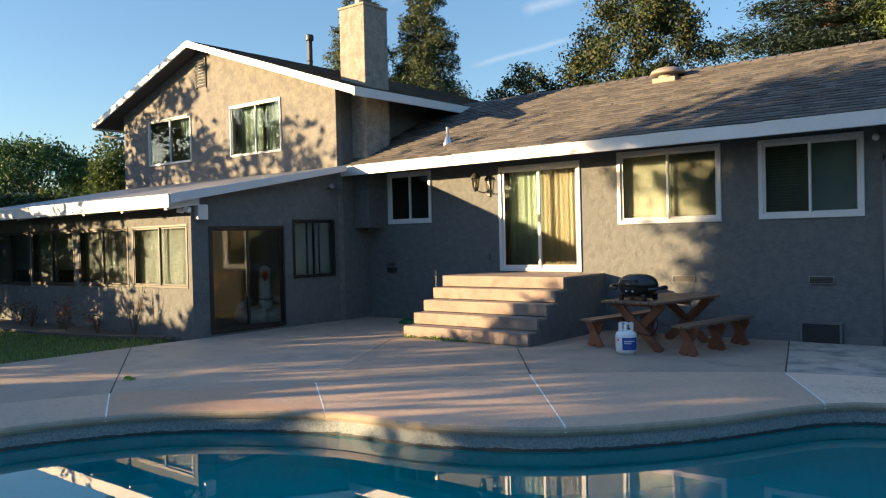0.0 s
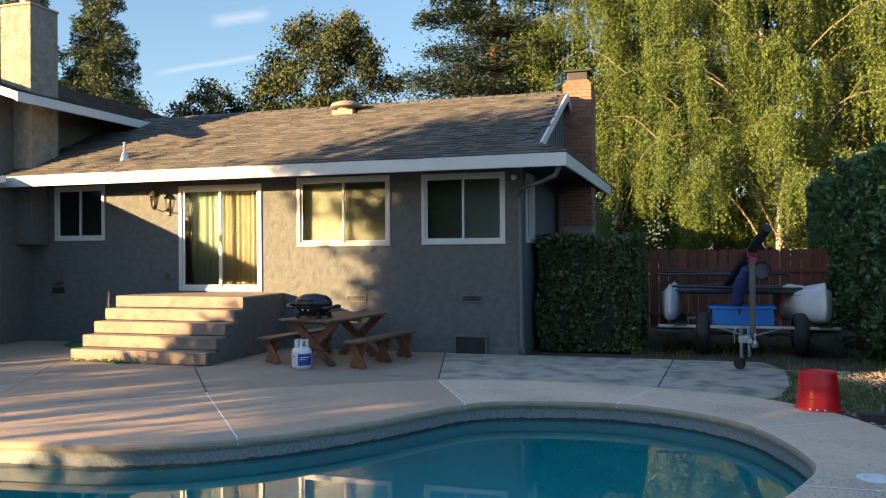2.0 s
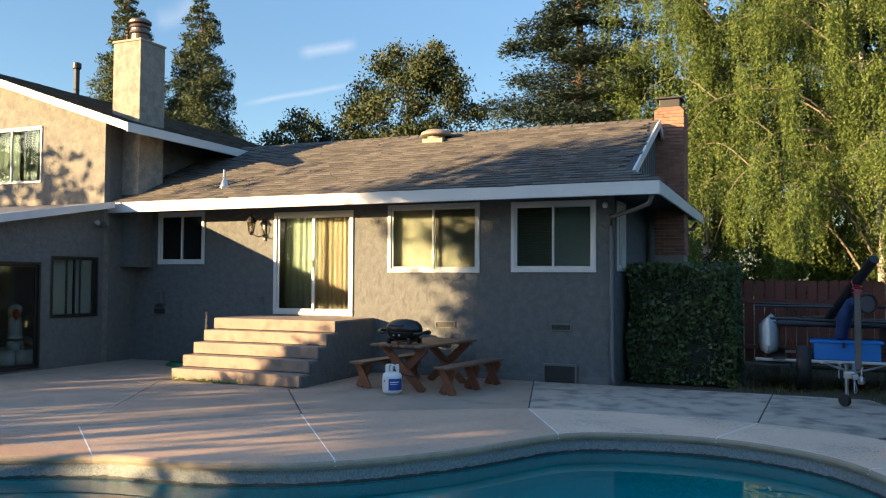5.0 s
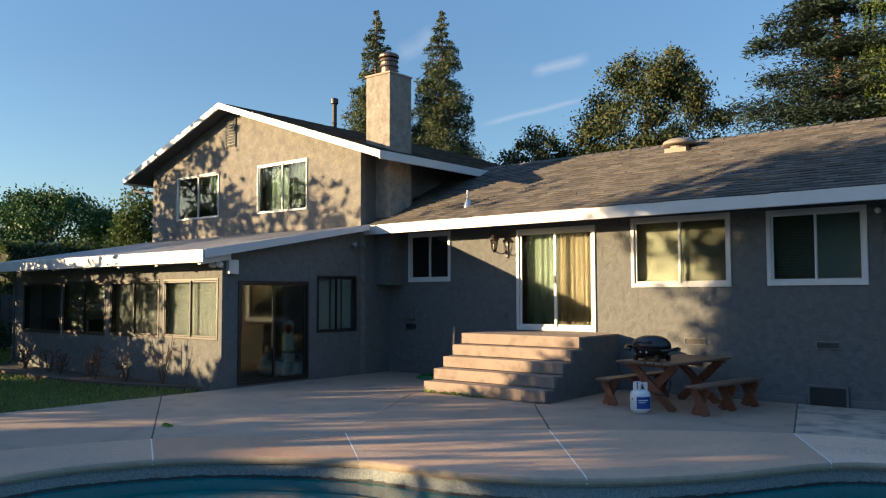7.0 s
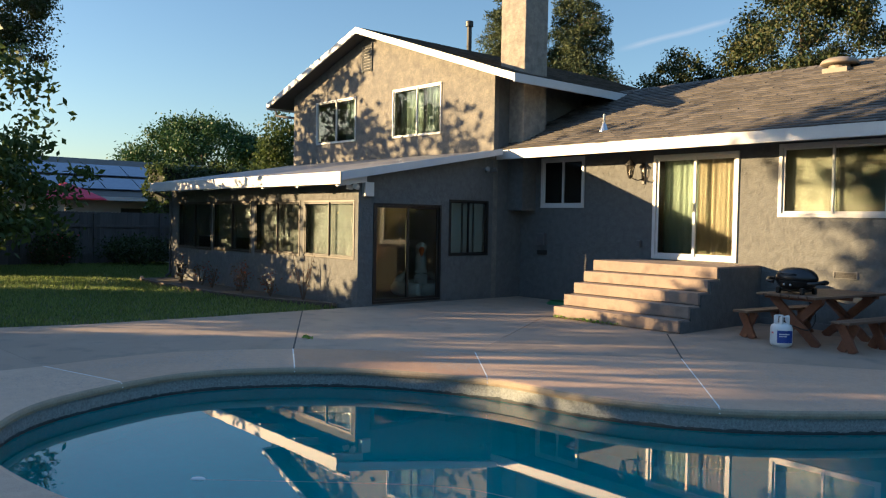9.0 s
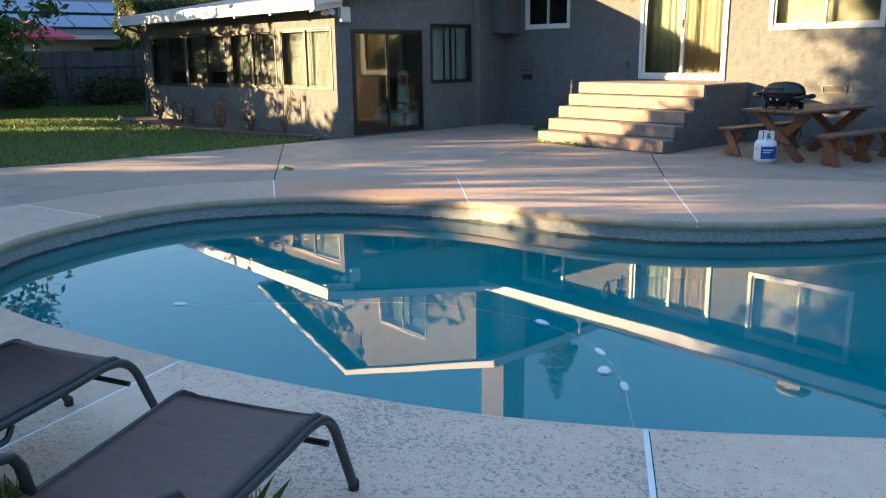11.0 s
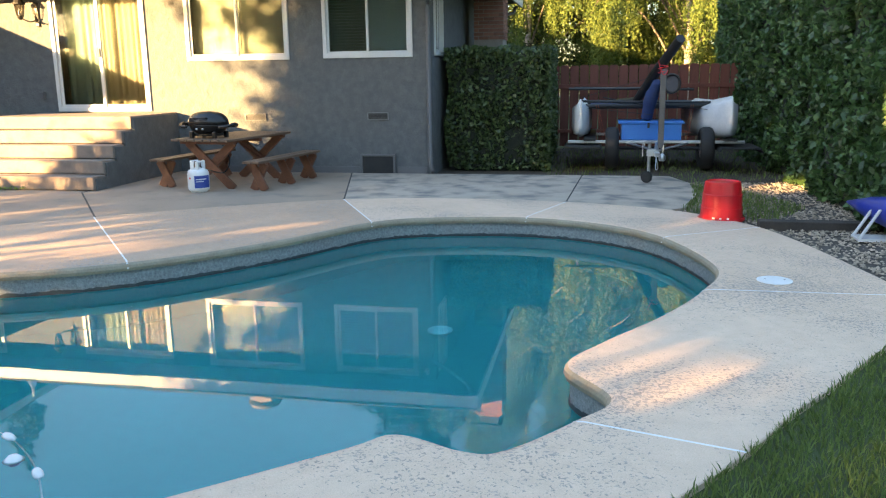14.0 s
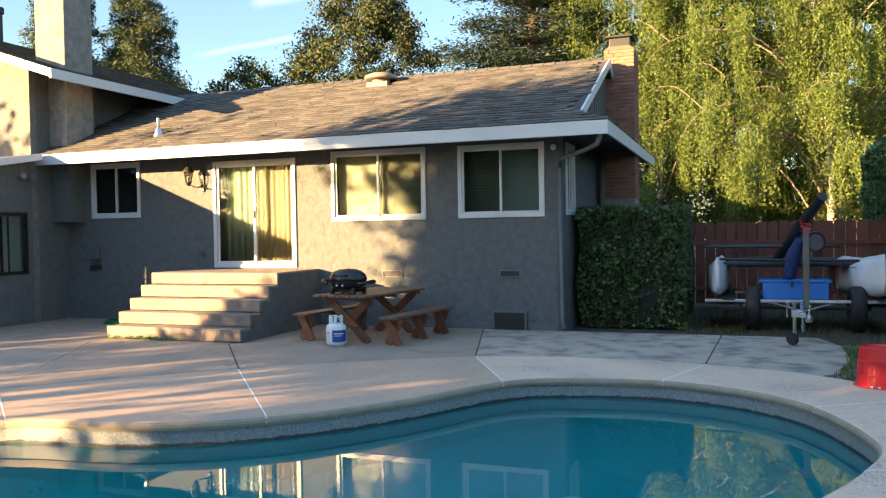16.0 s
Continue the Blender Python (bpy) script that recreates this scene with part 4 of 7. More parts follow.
# ---------------------------------------------------------------- plants
def leaf_mesh(name, centres, size, material, rnd, droop=0.0, long=1.6, flat=0.0, corners=4):
    """Many small pointed leaves, each a kite (corners=4) or, for fine foliage, a slim triangle (corners=3)."""
    c = np.asarray(centres, float)
    n = len(c)
    a = rnd.normal(size=(n, 3))
    a[:, 2] = a[:, 2] * (1 - flat) - droop
    a /= np.linalg.norm(a, axis=1)[:, None] + 1e-9
    b = np.cross(a, rnd.normal(size=(n, 3)))
    if flat:
        b[:, 2] *= 1 - flat
    b /= np.linalg.norm(b, axis=1)[:, None] + 1e-9
    s = size * rnd.uniform(0.65, 1.35, n)[:, None]
    k = corners
    v = np.empty((n, k, 3))
    root = c - a * s * long * 0.5
    v[:, 0] = root if k == 4 else root - b * s * 0.42
    v[:, 1] = c + b * s * 0.42 if k == 4 else root + b * s * 0.42
    v[:, 2] = c + a * s * long * 0.5
    if k == 4:
        v[:, 3] = c - b * s * 0.42
    me = bpy.data.meshes.new(name)
    me.vertices.add(k * n)
    me.vertices.foreach_set("co", v.ravel())
    me.loops.add(k * n)
    me.loops.foreach_set("vertex_index", np.arange(k * n))
    me.polygons.add(n)
    me.polygons.foreach_set("loop_start", np.arange(0, k * n, k))
    me.update()
    me.materials.append(material)
    return me


def limbs(tree, base, height, r, spread, count, seed, material, lean=(0, 0)):
    """A tapered trunk with forked limbs; returns the limb ends."""
    rnd = random.Random(seed)
    top = Vector((base[0] + lean[0], base[1] + lean[1], base[2] + height))
    mid = Vector(base).lerp(top, 0.5) + Vector((rnd.uniform(-0.2, 0.2), rnd.uniform(-0.2, 0.2), 0))
    line = spline([Vector(base), mid, top], 6)
    bm = tube(bmesh.new(), line, [r * (1.25 if i == 0 else 1) * (1 - 0.85 * i / (len(line) - 1)) for i in range(len(line))], 9)
    part("trunk", bm, material, tree, smooth=True)
    ends = []
    bm = bmesh.new()
    for i in range(count):
        k = int((0.3 + 0.65 * i / count) * (len(line) - 1))
        p = line[k]
        ang = i * 2.4 + rnd.uniform(-0.4, 0.4)
        ln = spread * rnd.uniform(0.6, 1.0) * (1 - 0.4 * i / count)
        e = p + Vector((math.cos(ang) * ln, math.sin(ang) * ln, ln * rnd.uniform(0.35, 0.9)))
        m = p.lerp(e, 0.5) + Vector((0, 0, -0.08 * ln))
        rr = r * (1 - 0.8 * k / (len(line) - 1)) * 0.55
        tube(bm, spline([p, m, e], 4), [rr * (1 - 0.8 * q / 8) for q in range(9)], 6)
        ends.append(e)
    tagged(part("limb_work", bm, material, tree, smooth=True), kind="stuff")
    return ends


def broad_tree(name, label, base, height, crown_z, radii, clumps, per, size, material, seed, trunk_r=0.2, clump_r=0.55, bark=None, hollow=0.55, squash=0.75, group="", clear=None):
    """A broad-leaved tree: clumps of leaves set unevenly through an egg-shaped crown."""
    rnd = np.random.RandomState(seed)
    tree = thing(name, label, "tree", pose(*base), group=group)
    limbs(tree, (0, 0, -0.1), crown_z + radii[2] * 0.6, trunk_r, radii[0] * 0.75, 9, seed, bark or BARK)
    d = rnd.normal(size=(clumps, 3))
    d /= np.linalg.norm(d, axis=1)[:, None]
    rad = (hollow + (1 - hollow) * rnd.uniform(0, 1, clumps) ** 0.6)
    lump = np.array([1 + 0.28 * noise.noise(Vector((*(q * 1.7),)) + Vector((seed * 3.1, 0, 0))) for q in d])
    cen = d * rad[:, None] * lump[:, None] * np.array(radii) + np.array((0, 0, crown_z))
    cr = clump_r * rnd.uniform(0.6, 1.3, clumps)
    off = rnd.normal(size=(clumps, per, 3)) * np.array((0.55, 0.55, 0.55 * squash))
    pts = (cen[:, None, :] + off * cr[:, None, None]).reshape(-1, 3)
    if clear:
        pts = pts[~clear(pts + np.array(base))]
    part("crown", leaf_mesh("crown", pts, size, material, rnd, 0.2), material, tree)
    return tree


def conifer(name, label, base, height, radius, tiers, per_branch, size, material, seed, droop=0.25, bare=0.1, taper=1.0, flat=0.3, group="", spray=0.22, thick=0.06, whorl=9):
    """A cone-shaped evergreen: whorls of drooping boughs on a straight trunk."""
    rnd = np.random.RandomState(seed)
    tree = thing(name, label, "tree", pose(*base), group=group)
    part("trunk", tube(bmesh.new(), [(0, 0, -0.1), (0, 0, height * 0.5), (0, 0, height)], [0.02 * height + 0.05, 0.012 * height, 0.02], 8), BARK, tree, smooth=True)
    bm = bmesh.new()
    pts = []
    for i in range(tiers):
        f = i / (tiers - 1)
        z = height * (bare + (0.99 - bare) * f)
        nb = max(4, int(whorl * (1 - f) + 4))
        for k in range(nb):
            ang = rnd.uniform(0, 2 * math.pi)
            ln = radius * ((1 - f) ** taper) * rnd.uniform(0.55, 1.12) + 0.12
            e = np.array((math.cos(ang) * ln, math.sin(ang) * ln, z - droop * ln + rnd.uniform(-0.15, 0.15)))
            s = np.array((0, 0, z))
            if ln > 0.6:
                tube(bm, [Vector(s), Vector((s + e) / 2 + np.array((0, 0, 0.06 * ln))), Vector(e)], [0.035, 0.025, 0.008], 4, caps=False)
            n = max(26, int(per_branch * (ln / radius) ** 1.1))
            t = rnd.uniform(0.12, 1.0, n) ** 0.75
            w = spray * ln * (0.35 + 0.65 * np.sin(np.pi * np.clip(t, 0, 0.98)))
            side_v = np.array((-math.sin(ang), math.cos(ang), 0))
            q = s + (e - s) * t[:, None] + side_v * (rnd.normal(size=n) * w)[:, None] + np.array((0, 0, 1.0)) * (rnd.normal(size=n) * (0.04 + thick * ln) - thick * ln * rnd.uniform(0, 1, n))[:, None]
            pts.append(q)
    tagged(part("bough_work", bm, BARK, tree), kind="stuff")
    part("crown", leaf_mesh("crown", np.concatenate(pts), size, material, rnd, 0.25, 2.4, flat, corners=3), material, tree)
    return tree


def weeping_birch(label, base, height, spread, count, seed, material, lean=(0, 0), low=0.9, trunk_r=0.17):
    """A birch: a pale trunk, limbs that rise and arch over, and close tufts of long hanging shoots with small leaves."""
    rnd = np.random.RandomState(seed)
    tree = thing("birch_tree", label, "tree", pose(*base), group="weeping birches")
    line = spline([(0, 0, -0.1), (lean[0] * 0.25 + 0.12, lean[1] * 0.25, height * 0.3), (lean[0] * 0.6 - 0.1, lean[1] * 0.6, height * 0.62), (lean[0], lean[1], height * 0.97)], 8)
    part("trunk", tube(bmesh.new(), line, [trunk_r * (1.3 if i == 0 else 1.0) * (1 - 0.9 * i / (len(line) - 1)) for i in range(len(line))], 10), BIRCHBARK, tree, smooth=True)
    limb_bm = bmesh.new()
    pts = []

    def tuft(c, many, reach):
        for _ in range(many):
            off = rnd.normal(size=2) * 0.15
            ln = min(reach * rnd.uniform(0.3, 1.15), c.z - low)
            if ln < 0.25:
                continue
            n = max(3, int(ln * 13))
            t = np.sort(rnd.uniform(0, 1, n))
            sway = rnd.normal(size=2) * 0.10
            w = 0.018 + 0.02 * (1 - t)
            pts.append(np.stack([c.x + off[0] + sway[0] * t ** 2 + rnd.normal(size=n) * w, c.y + off[1] + sway[1] * t ** 2 + rnd.normal(size=n) * w, c.z + rnd.normal() * 0.12 - ln * t], 1))

    def bough(p0, out, length, rise, r, drop):
        e = p0 + out * length + Vector((0, 0, rise * length))
        m = p0 + out * length * 0.5 + Vector((0, 0, rise * length * 0.85 + 0.1 * length))
        way = spline([p0, m, e, e + out * 0.22 * length - Vector((0, 0, drop * length))], 6)
        tube(limb_bm, way, [r * (1 - 0.9 * i / (len(way) - 1)) for i in range(len(way))], 5, caps=False)
        return way

    for i in range(count):
        f = (i + rnd.uniform(0, 1)) / count
        p0 = line[min(len(line) - 1, int((0.08 + 0.9 * f) * (len(line) - 1)))]
        ang = i * 2.4 + rnd.uniform(-0.5, 0.5)
        out = Vector((math.cos(ang), math.sin(ang), 0))
        length = spread * rnd.uniform(0.55, 1.0) * (1.0 - 0.62 * max(0.0, f - 0.35))
        if out.y < -0.6 and 0.2 < f < 0.8:
            length *= 0.4
        r = trunk_r * (0.30 - 0.18 * f)
        way = bough(p0, out, length, rnd.uniform(0.3, 0.75), r, 0.25)
        side_ways = [way]
        for k in (6, 9, 12):
            turn = rnd.choice((-1, 1)) * rnd.uniform(0.5, 1.1)
            o2 = Vector((math.cos(ang + turn), math.sin(ang + turn), 0))
            side_ways.append(bough(way[k], o2, length * rnd.uniform(0.25, 0.5), rnd.uniform(0.0, 0.5), r * 0.45, 0.35))
        for w in side_ways:
            for q in range(3 if w is way else 1, len(w)):
                g = q / (len(w) - 1)
                if rnd.uniform() < 0.3:
                    continue
                c = w[q].lerp(w[q - 1], rnd.uniform()) + Vector(rnd.normal(size=3) * 0.12)
                tuft(c, 4 + int(6 * g), 0.8 + 2.2 * g * rnd.uniform(0.5, 1.25))
    tagged(part("limb_work", limb_bm, TWIGBARK, tree, smooth=True), kind="stuff")
    part("crown", leaf_mesh("crown", np.concatenate(pts), 0.06, material, rnd, 0.9, 1.6, corners=3), material, tree)
    return tree


def hedge(name, label, x0, x1, y0, y1, z1, n, size, material, seed, lumps=0.12, core=None):
    """A clipped hedge: a near-black core that stands for the inner shade, with leaves set all over its faces."""
    rnd = np.random.RandomState(seed)
    h = thing(name, label, "hedge", pose((x0 + x1) / 2, (y0 + y1) / 2, 0))
    hx, hy = (x1 - x0) / 2, (y1 - y0) / 2
    c = size * 1.2
    part("core", B(-hx + c, hx - c, -hy + c, hy - c, -0.05, z1 - c, 0.1), core or HEDGESHADE, h)
    areas = np.array([2 * hx * z1, 2 * hx * z1, 2 * hy * z1, 2 * hy * z1, 4 * hx * hy])
    pick = rnd.choice(5, n, p=areas / areas.sum())
    u, w = rnd.uniform(-1, 1, n), rnd.uniform(0, 1, n)
    inn = np.abs(rnd.normal(size=n)) * size * 1.1
    p = np.empty((n, 3))
    p[:, 0] = np.where(pick == 2, -hx + inn, np.where(pick == 3, hx - inn, u * hx))
    p[:, 1] = np.where(pick == 0, -hy + inn, np.where(pick == 1, hy - inn, np.where(pick == 4, (w * 2 - 1) * hy, u * hy)))
    p[:, 2] = np.where(pick == 4, z1 - inn, w * z1)
    out = np.array([lumps * (noise.noise(Vector((q[0] * 1.6, q[1] * 1.6 + seed, q[2] * 1.6))) + 0.55 * noise.noise(Vector((q[0] * 5.5, q[1] * 5.5, q[2] * 5.5 + seed)))) for q in p])
    d = p - np.array((0, 0, z1 * 0.5))
    d /= np.linalg.norm(d, axis=1)[:, None]
    p = p + d * out[:, None]
    e = np.minimum(np.minimum(hx - np.abs(p[:, 0]), hy - np.abs(p[:, 1])), 0.25)
    p[:, 2] -= np.where(pick == 4, (0.25 - np.clip(e, 0, 0.25)) * 0.5, 0)
    p[:, 2] = np.maximum(p[:, 2], 0.02)
    part("leaves", leaf_mesh("leaves", p, size, material, rnd, 0.15, 1.5), material, h)
    return h


# near-black, so that gaps between the leaves read as deep shade
HEDGESHADE = mat("hedge_inner_shade", (0.012, 0.016, 0.008), (0.006, 0.008, 0.004), 0.95, 6, 40, 0.5, dist=0.05)
L_BIRCH = leaf_mat("birch_leaf", (0.185, 0.231, 0.062), (0.052, 0.095, 0.028), 0.5, 0.45)
L_MAGNOLIA = leaf_mat("magnolia_leaf", (0.082, 0.078, 0.032), (0.020, 0.046, 0.017), 0.6, 0.12, 0.15)
L_REDWOOD = leaf_mat("redwood_needles", (0.085, 0.105, 0.05), (0.045, 0.065, 0.032), 0.6, 0.2)
L_CEDAR = leaf_mat("cedar_needles", (0.05, 0.075, 0.055), (0.024, 0.038, 0.028), 0.6, 0.2)
L_BROAD = leaf_mat("broad_leaf", (0.085, 0.12, 0.035), (0.035, 0.06, 0.018), 0.5, 0.3)
L_LAUREL = leaf_mat("laurel_leaf", (0.105, 0.205, 0.066), (0.022, 0.048, 0.015), 0.4, 0.35, 0.5)
L_BOX = leaf_mat("clipped_leaf", (0.105, 0.155, 0.05), (0.022, 0.042, 0.014), 0.4, 0.25, 0.5)
L_OAK = leaf_mat("oak_leaf", (0.05, 0.105, 0.034), (0.022, 0.052, 0.018), 0.5, 0.15)
L_SUNNY = leaf_mat("sunny_shrub_leaf", (0.24, 0.26, 0.07), (0.12, 0.16, 0.04), 0.5, 0.4)
L_DARK = leaf_mat("shade_leaf", (0.045, 0.065, 0.024), (0.02, 0.032, 0.012), 0.5, 0.2)

# behind the house
conifer("redwood_tree", "tall dense redwood behind the upper storey", (-29.6, 18.4, 0), 18.0, 5.0, 50, 600, 0.082, L_REDWOOD, 11, 0.22, taper=0.88, spray=0.2, group="redwoods")
conifer("redwood_tree", "tall dense redwood behind the upper storey", (-26.4, 20.4, 0), 17.8, 5.3, 50, 600, 0.082, L_REDWOOD, 12, 0.22, taper=0.88, spray=0.2, group="redwoods")
broad_tree("magnolia_tree", "bronze-green magnolia behind the main roof", (-17.1, 26.6, 0), 14.7, 9.9, (3.9, 3.9, 4.8), 130, 420, 0.11, L_MAGNOLIA, 21, 0.32, 0.77, hollow=0.6)
broad_tree("magnolia_tree", "small bronze-green magnolia behind the main roof", (-22.4, 24.2, 0), 10.5, 8.2, (2.1, 2.1, 2.9), 55, 300, 0.11, L_MAGNOLIA, 22, 0.2, 0.63)
conifer("cedar_tree", "dark deodar cedar with layered boughs behind the roof", (-7.0, 25.0, 0), 21.0, 6.6, 21, 1500, 0.105, L_CEDAR, 31, 0.1, 0.12, 0.6, 0.85, spray=0.26, thick=0.03, whorl=10)
weeping_birch("pale-barked weeping birch with yellowing leaves behind the fence", (5.6, 20.0, 0), 16.9, 6.4, 42, 41, L_BIRCH, (-0.9, 0.2), 1.2, 0.21)
weeping_birch("pale-barked weeping birch with yellowing leaves behind the fence", (-1.1, 23.0, 0), 18.8, 5.4, 44, 42, L_BIRCH, (0.4, 0), 1.4, 0.17)
weeping_birch("pale-barked weeping birch with yellowing leaves behind the fence", (11.3, 24.7, 0), 18.3, 5.9, 46, 43, L_BIRCH, (0.3, 0), 1.4, 0.16)
conifer("pine_tree", "dark tall conifer behind the birches", (17.0, 33.0, 0), 26, 7.5, 34, 200, 0.26, L_CEDAR, 33, 0.15, 0.08, 0.8, 0.5)
broad_tree("shade_tree", "dense dark broad-leaved tree behind the birches", (4.6, 36.0, 0), 19, 9.5, (10.0, 5.0, 9.5), 360, 150, 0.26, L_DARK, 51, 0.3, 1.0)
broad_tree("shade_tree", "dense dark broad-leaved tree behind the birches", (18.0, 20.0, 0), 13, 6.2, (5.6, 6.0, 6.0), 240, 150, 0.2, L_DARK, 52, 0.3, 0.8)
# beyond the left lawn
broad_tree("oak_tree", "wide round broad-leaved tree beyond the neighbouring roofs", (-52.0, 10.6, 0), 9, 5.0, (5.5, 5.5, 3.3), 150, 420, 0.13, L_OAK, 61, 0.35, 0.95, hollow=0.65)
broad_tree("garden_tree", "small leafy tree beside the upper storey", (-28.73, 3.6, 0), 6, 3.9, (0.95, 0.95, 2.3), 60, 170, 0.09, L_BROAD, 62, 0.12, 0.45)
broad_tree("garden_tree", "tall dense dark tree beyond the weathered fence", (-31.7, -8.2, 0), 12, 9.7, (3.5, 3.5, 2.9), 170, 400, 0.075, L_DARK, 63, 0.28, 0.55, hollow=0.3)
broad_tree("garden_tree", "dense dark tree beyond the weathered fence", (-32.2, -11.5, 0), 6, 3.6, (3.1, 3.1, 2.7), 170, 400, 0.075, L_DARK, 64, 0.2, 0.5, hollow=0.3)


def palm(label, base, height, frond, seed):
    rnd = random.Random(seed)
    p = thing("palm_tree", label, "tree", pose(*base))
    part("trunk", tube(bmesh.new(), [(0, 0, -0.1), (0.1, 0, height * 0.5), (0, 0, height)], [0.24, 0.19, 0.17], 10), BARK, p, smooth=True)
    for i in range(26):
        a, up = i * 2.4, rnd.uniform(-0.5, 1.3)
        d = Vector((math.cos(a) * math.cos(up), math.sin(a) * math.cos(up), math.sin(up)))
        bm = bmesh.new()
        line = [Vector((0, 0, height)) + d * frond * f - Vector((0, 0, 0.55 * frond * f * f)) for f in (0, 0.35, 0.7, 1.0)]
        tube(bm, line, [0.03, 0.022, 0.015, 0.005], 4)
        line = spline(line, 6)
        w = d.cross(Vector((0, 0, 1))).normalized()
        for k in range(4, len(line)):
            for s in (-1, 1):
                c = line[k]
                e = c + w * s * frond * 0.28 * (1.1 - k / len(line)) + (line[k] - line[k - 1]).normalized() * 0.25 * frond - Vector((0, 0, 0.1 * frond))
                q = (line[k] - line[k - 1]).normalized() * 0.035
                bm.faces.new([bm.verts.new(v) for v in (c - q, c + q, e)])
        part("frond", bm, L_OAK, p)
    return p


palm("tall fan of palm fronds beyond the neighbouring roofs", (-47.33, 12.0, 0), 6.61, 1.5, 7)
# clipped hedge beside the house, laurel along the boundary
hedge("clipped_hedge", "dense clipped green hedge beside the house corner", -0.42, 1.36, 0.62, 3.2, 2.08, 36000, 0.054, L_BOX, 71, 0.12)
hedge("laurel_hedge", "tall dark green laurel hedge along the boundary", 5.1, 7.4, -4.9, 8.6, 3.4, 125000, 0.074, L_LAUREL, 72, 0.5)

# ---------------------------------------------------------------- grass
def blades(name, label, pts, height, width, material, seed):
    rnd = np.random.RandomState(seed)
    c = np.asarray(pts)
    n = len(c)
    ang = rnd.uniform(0, 2 * math.pi, n)
    h = height * rnd.uniform(0.45, 1.3, n)
    w = width * rnd.uniform(0.7, 1.3, n)
    lean = rnd.uniform(0.1, 0.8, n) * h
    la = rnd.uniform(0, 2 * math.pi, n)
    v = np.zeros((n, 5, 3))
    dx, dy = np.cos(ang) * w / 2, np.sin(ang) * w / 2
    lx, ly = np.cos(la) * lean, np.sin(la) * lean
    z = c[:, 2]
    v[:, 0] = np.stack([c[:, 0] - dx, c[:, 1] - dy, z], 1)
    v[:, 1] = np.stack([c[:, 0] + dx, c[:, 1] + dy, z], 1)
    v[:, 2] = np.stack([c[:, 0] + dx * 0.8 + lx * 0.35, c[:, 1] + dy * 0.8 + ly * 0.35, z + h * 0.6], 1)
    v[:, 3] = np.stack([c[:, 0] + lx, c[:, 1] + ly, z + h], 1)
    v[:, 4] = np.stack([c[:, 0] - dx * 0.8 + lx * 0.35, c[:, 1] - dy * 0.8 + ly * 0.35, z + h * 0.6], 1)
    me = bpy.data.meshes.new(name)
    me.vertices.add(5 * n)
    me.vertices.foreach_set("co", v.ravel())
    me.loops.add(5 * n)
    me.loops.foreach_set("vertex_index", np.arange(5 * n))
    me.polygons.add(n)
    me.polygons.foreach_set("loop_start", np.arange(0, 5 * n, 5))
    me.update()
    me.materials.append(material)
    return tagged(new(name, me), label, "grass", kind="stuff")


def inside(poly, x, y):
    r = np.zeros(len(x), bool)
    for i in range(len(poly)):
        (x0, y0), (x1, y1) = poly[i][:2], poly[(i + 1) % len(poly)][:2]
        if y0 != y1:
            c = ((y0 > y) != (y1 > y)) & (x < (x1 - x0) * (y - y0) / (y1 - y0) + x0)
            r ^= c
    return r


def scatter(poly, n, seed, z=-0.02, keep_out=None):
    rnd = np.random.RandomState(seed)
    P = np.array([p[:2] for p in poly])
    lo, hi = P.min(0), P.max(0)
    q = rnd.uniform(lo, hi, (n, 2))
    ok = inside([tuple(p) for p in P], q[:, 0], q[:, 1])
    if keep_out is not None:
        ok &= ~inside(keep_out, q[:, 0], q[:, 1])
    q = q[ok]
    return np.c_[q, np.full(len(q), z)]


L_GRASS = leaf_mat("grass_blade", (0.19, 0.25, 0.075), (0.085, 0.135, 0.038), 0.5, 0.35)
rim_poly = [(p.x, p.y) for p in rim_line]
left_lawn = [(-11.24, -5.1), (-11.24, -8.0), (-11.38, -9.8), (-11.8, -11.6), (-12.3, -14.0), (-30.0, -14.0), (-30.0, -2.0), (-20.6, -2.0), (-20.6, -5.9), (-14.0, -5.85)]
solid("lawn", fill([left_lawn], -0.03), GRASSBED, "mown green lawn beside the paving", "lawn", kind="structure")
solid("lawn", fill([[(5.8, -7.7), (4.3, -7.5), (2.0, -10.6), (-0.6, -12.5), (-3.5, -14.0), (-3.5, -18.0), (5.8, -18.0)]], -0.035), GRASSBED, "mown green lawn beside the pool deck", "lawn", kind="structure")
blades("lawn_grass", "short mown green grass of the lawn", scatter(left_lawn, 90000, 1), 0.075, 0.017, L_GRASS, 1)
near_zone = [(4.6, -7.4), (4.9, -8.0), (4.9, -13.4), (-1.4, -14.6), (-1.4, -13.2), (0.4, -12.2)]
blades("lawn_grass", "lush green grass at the pool deck's edge", scatter(near_zone, 130000, 2, keep_out=rim_poly), 0.055, 0.007, L_GRASS, 2)

blades("grass_tuft", "tall tuft of grass at the pool deck's edge", np.random.RandomState(7).normal(size=(70, 3)) * np.array((0.11, 0.07, 0)) + np.array((-0.20, -12.74, -0.02)), 0.20, 0.008, L_GRASS, 7)

# unseen trees and hedges, added on the sunny side to cast shade over the house and the pool
def from_sun(u, s):
    """A ground point s metres along the sun's way and u metres to its right."""
    return (0.6787 * s + 0.7344 * u, 0.7344 * s - 0.6787 * u, 0)


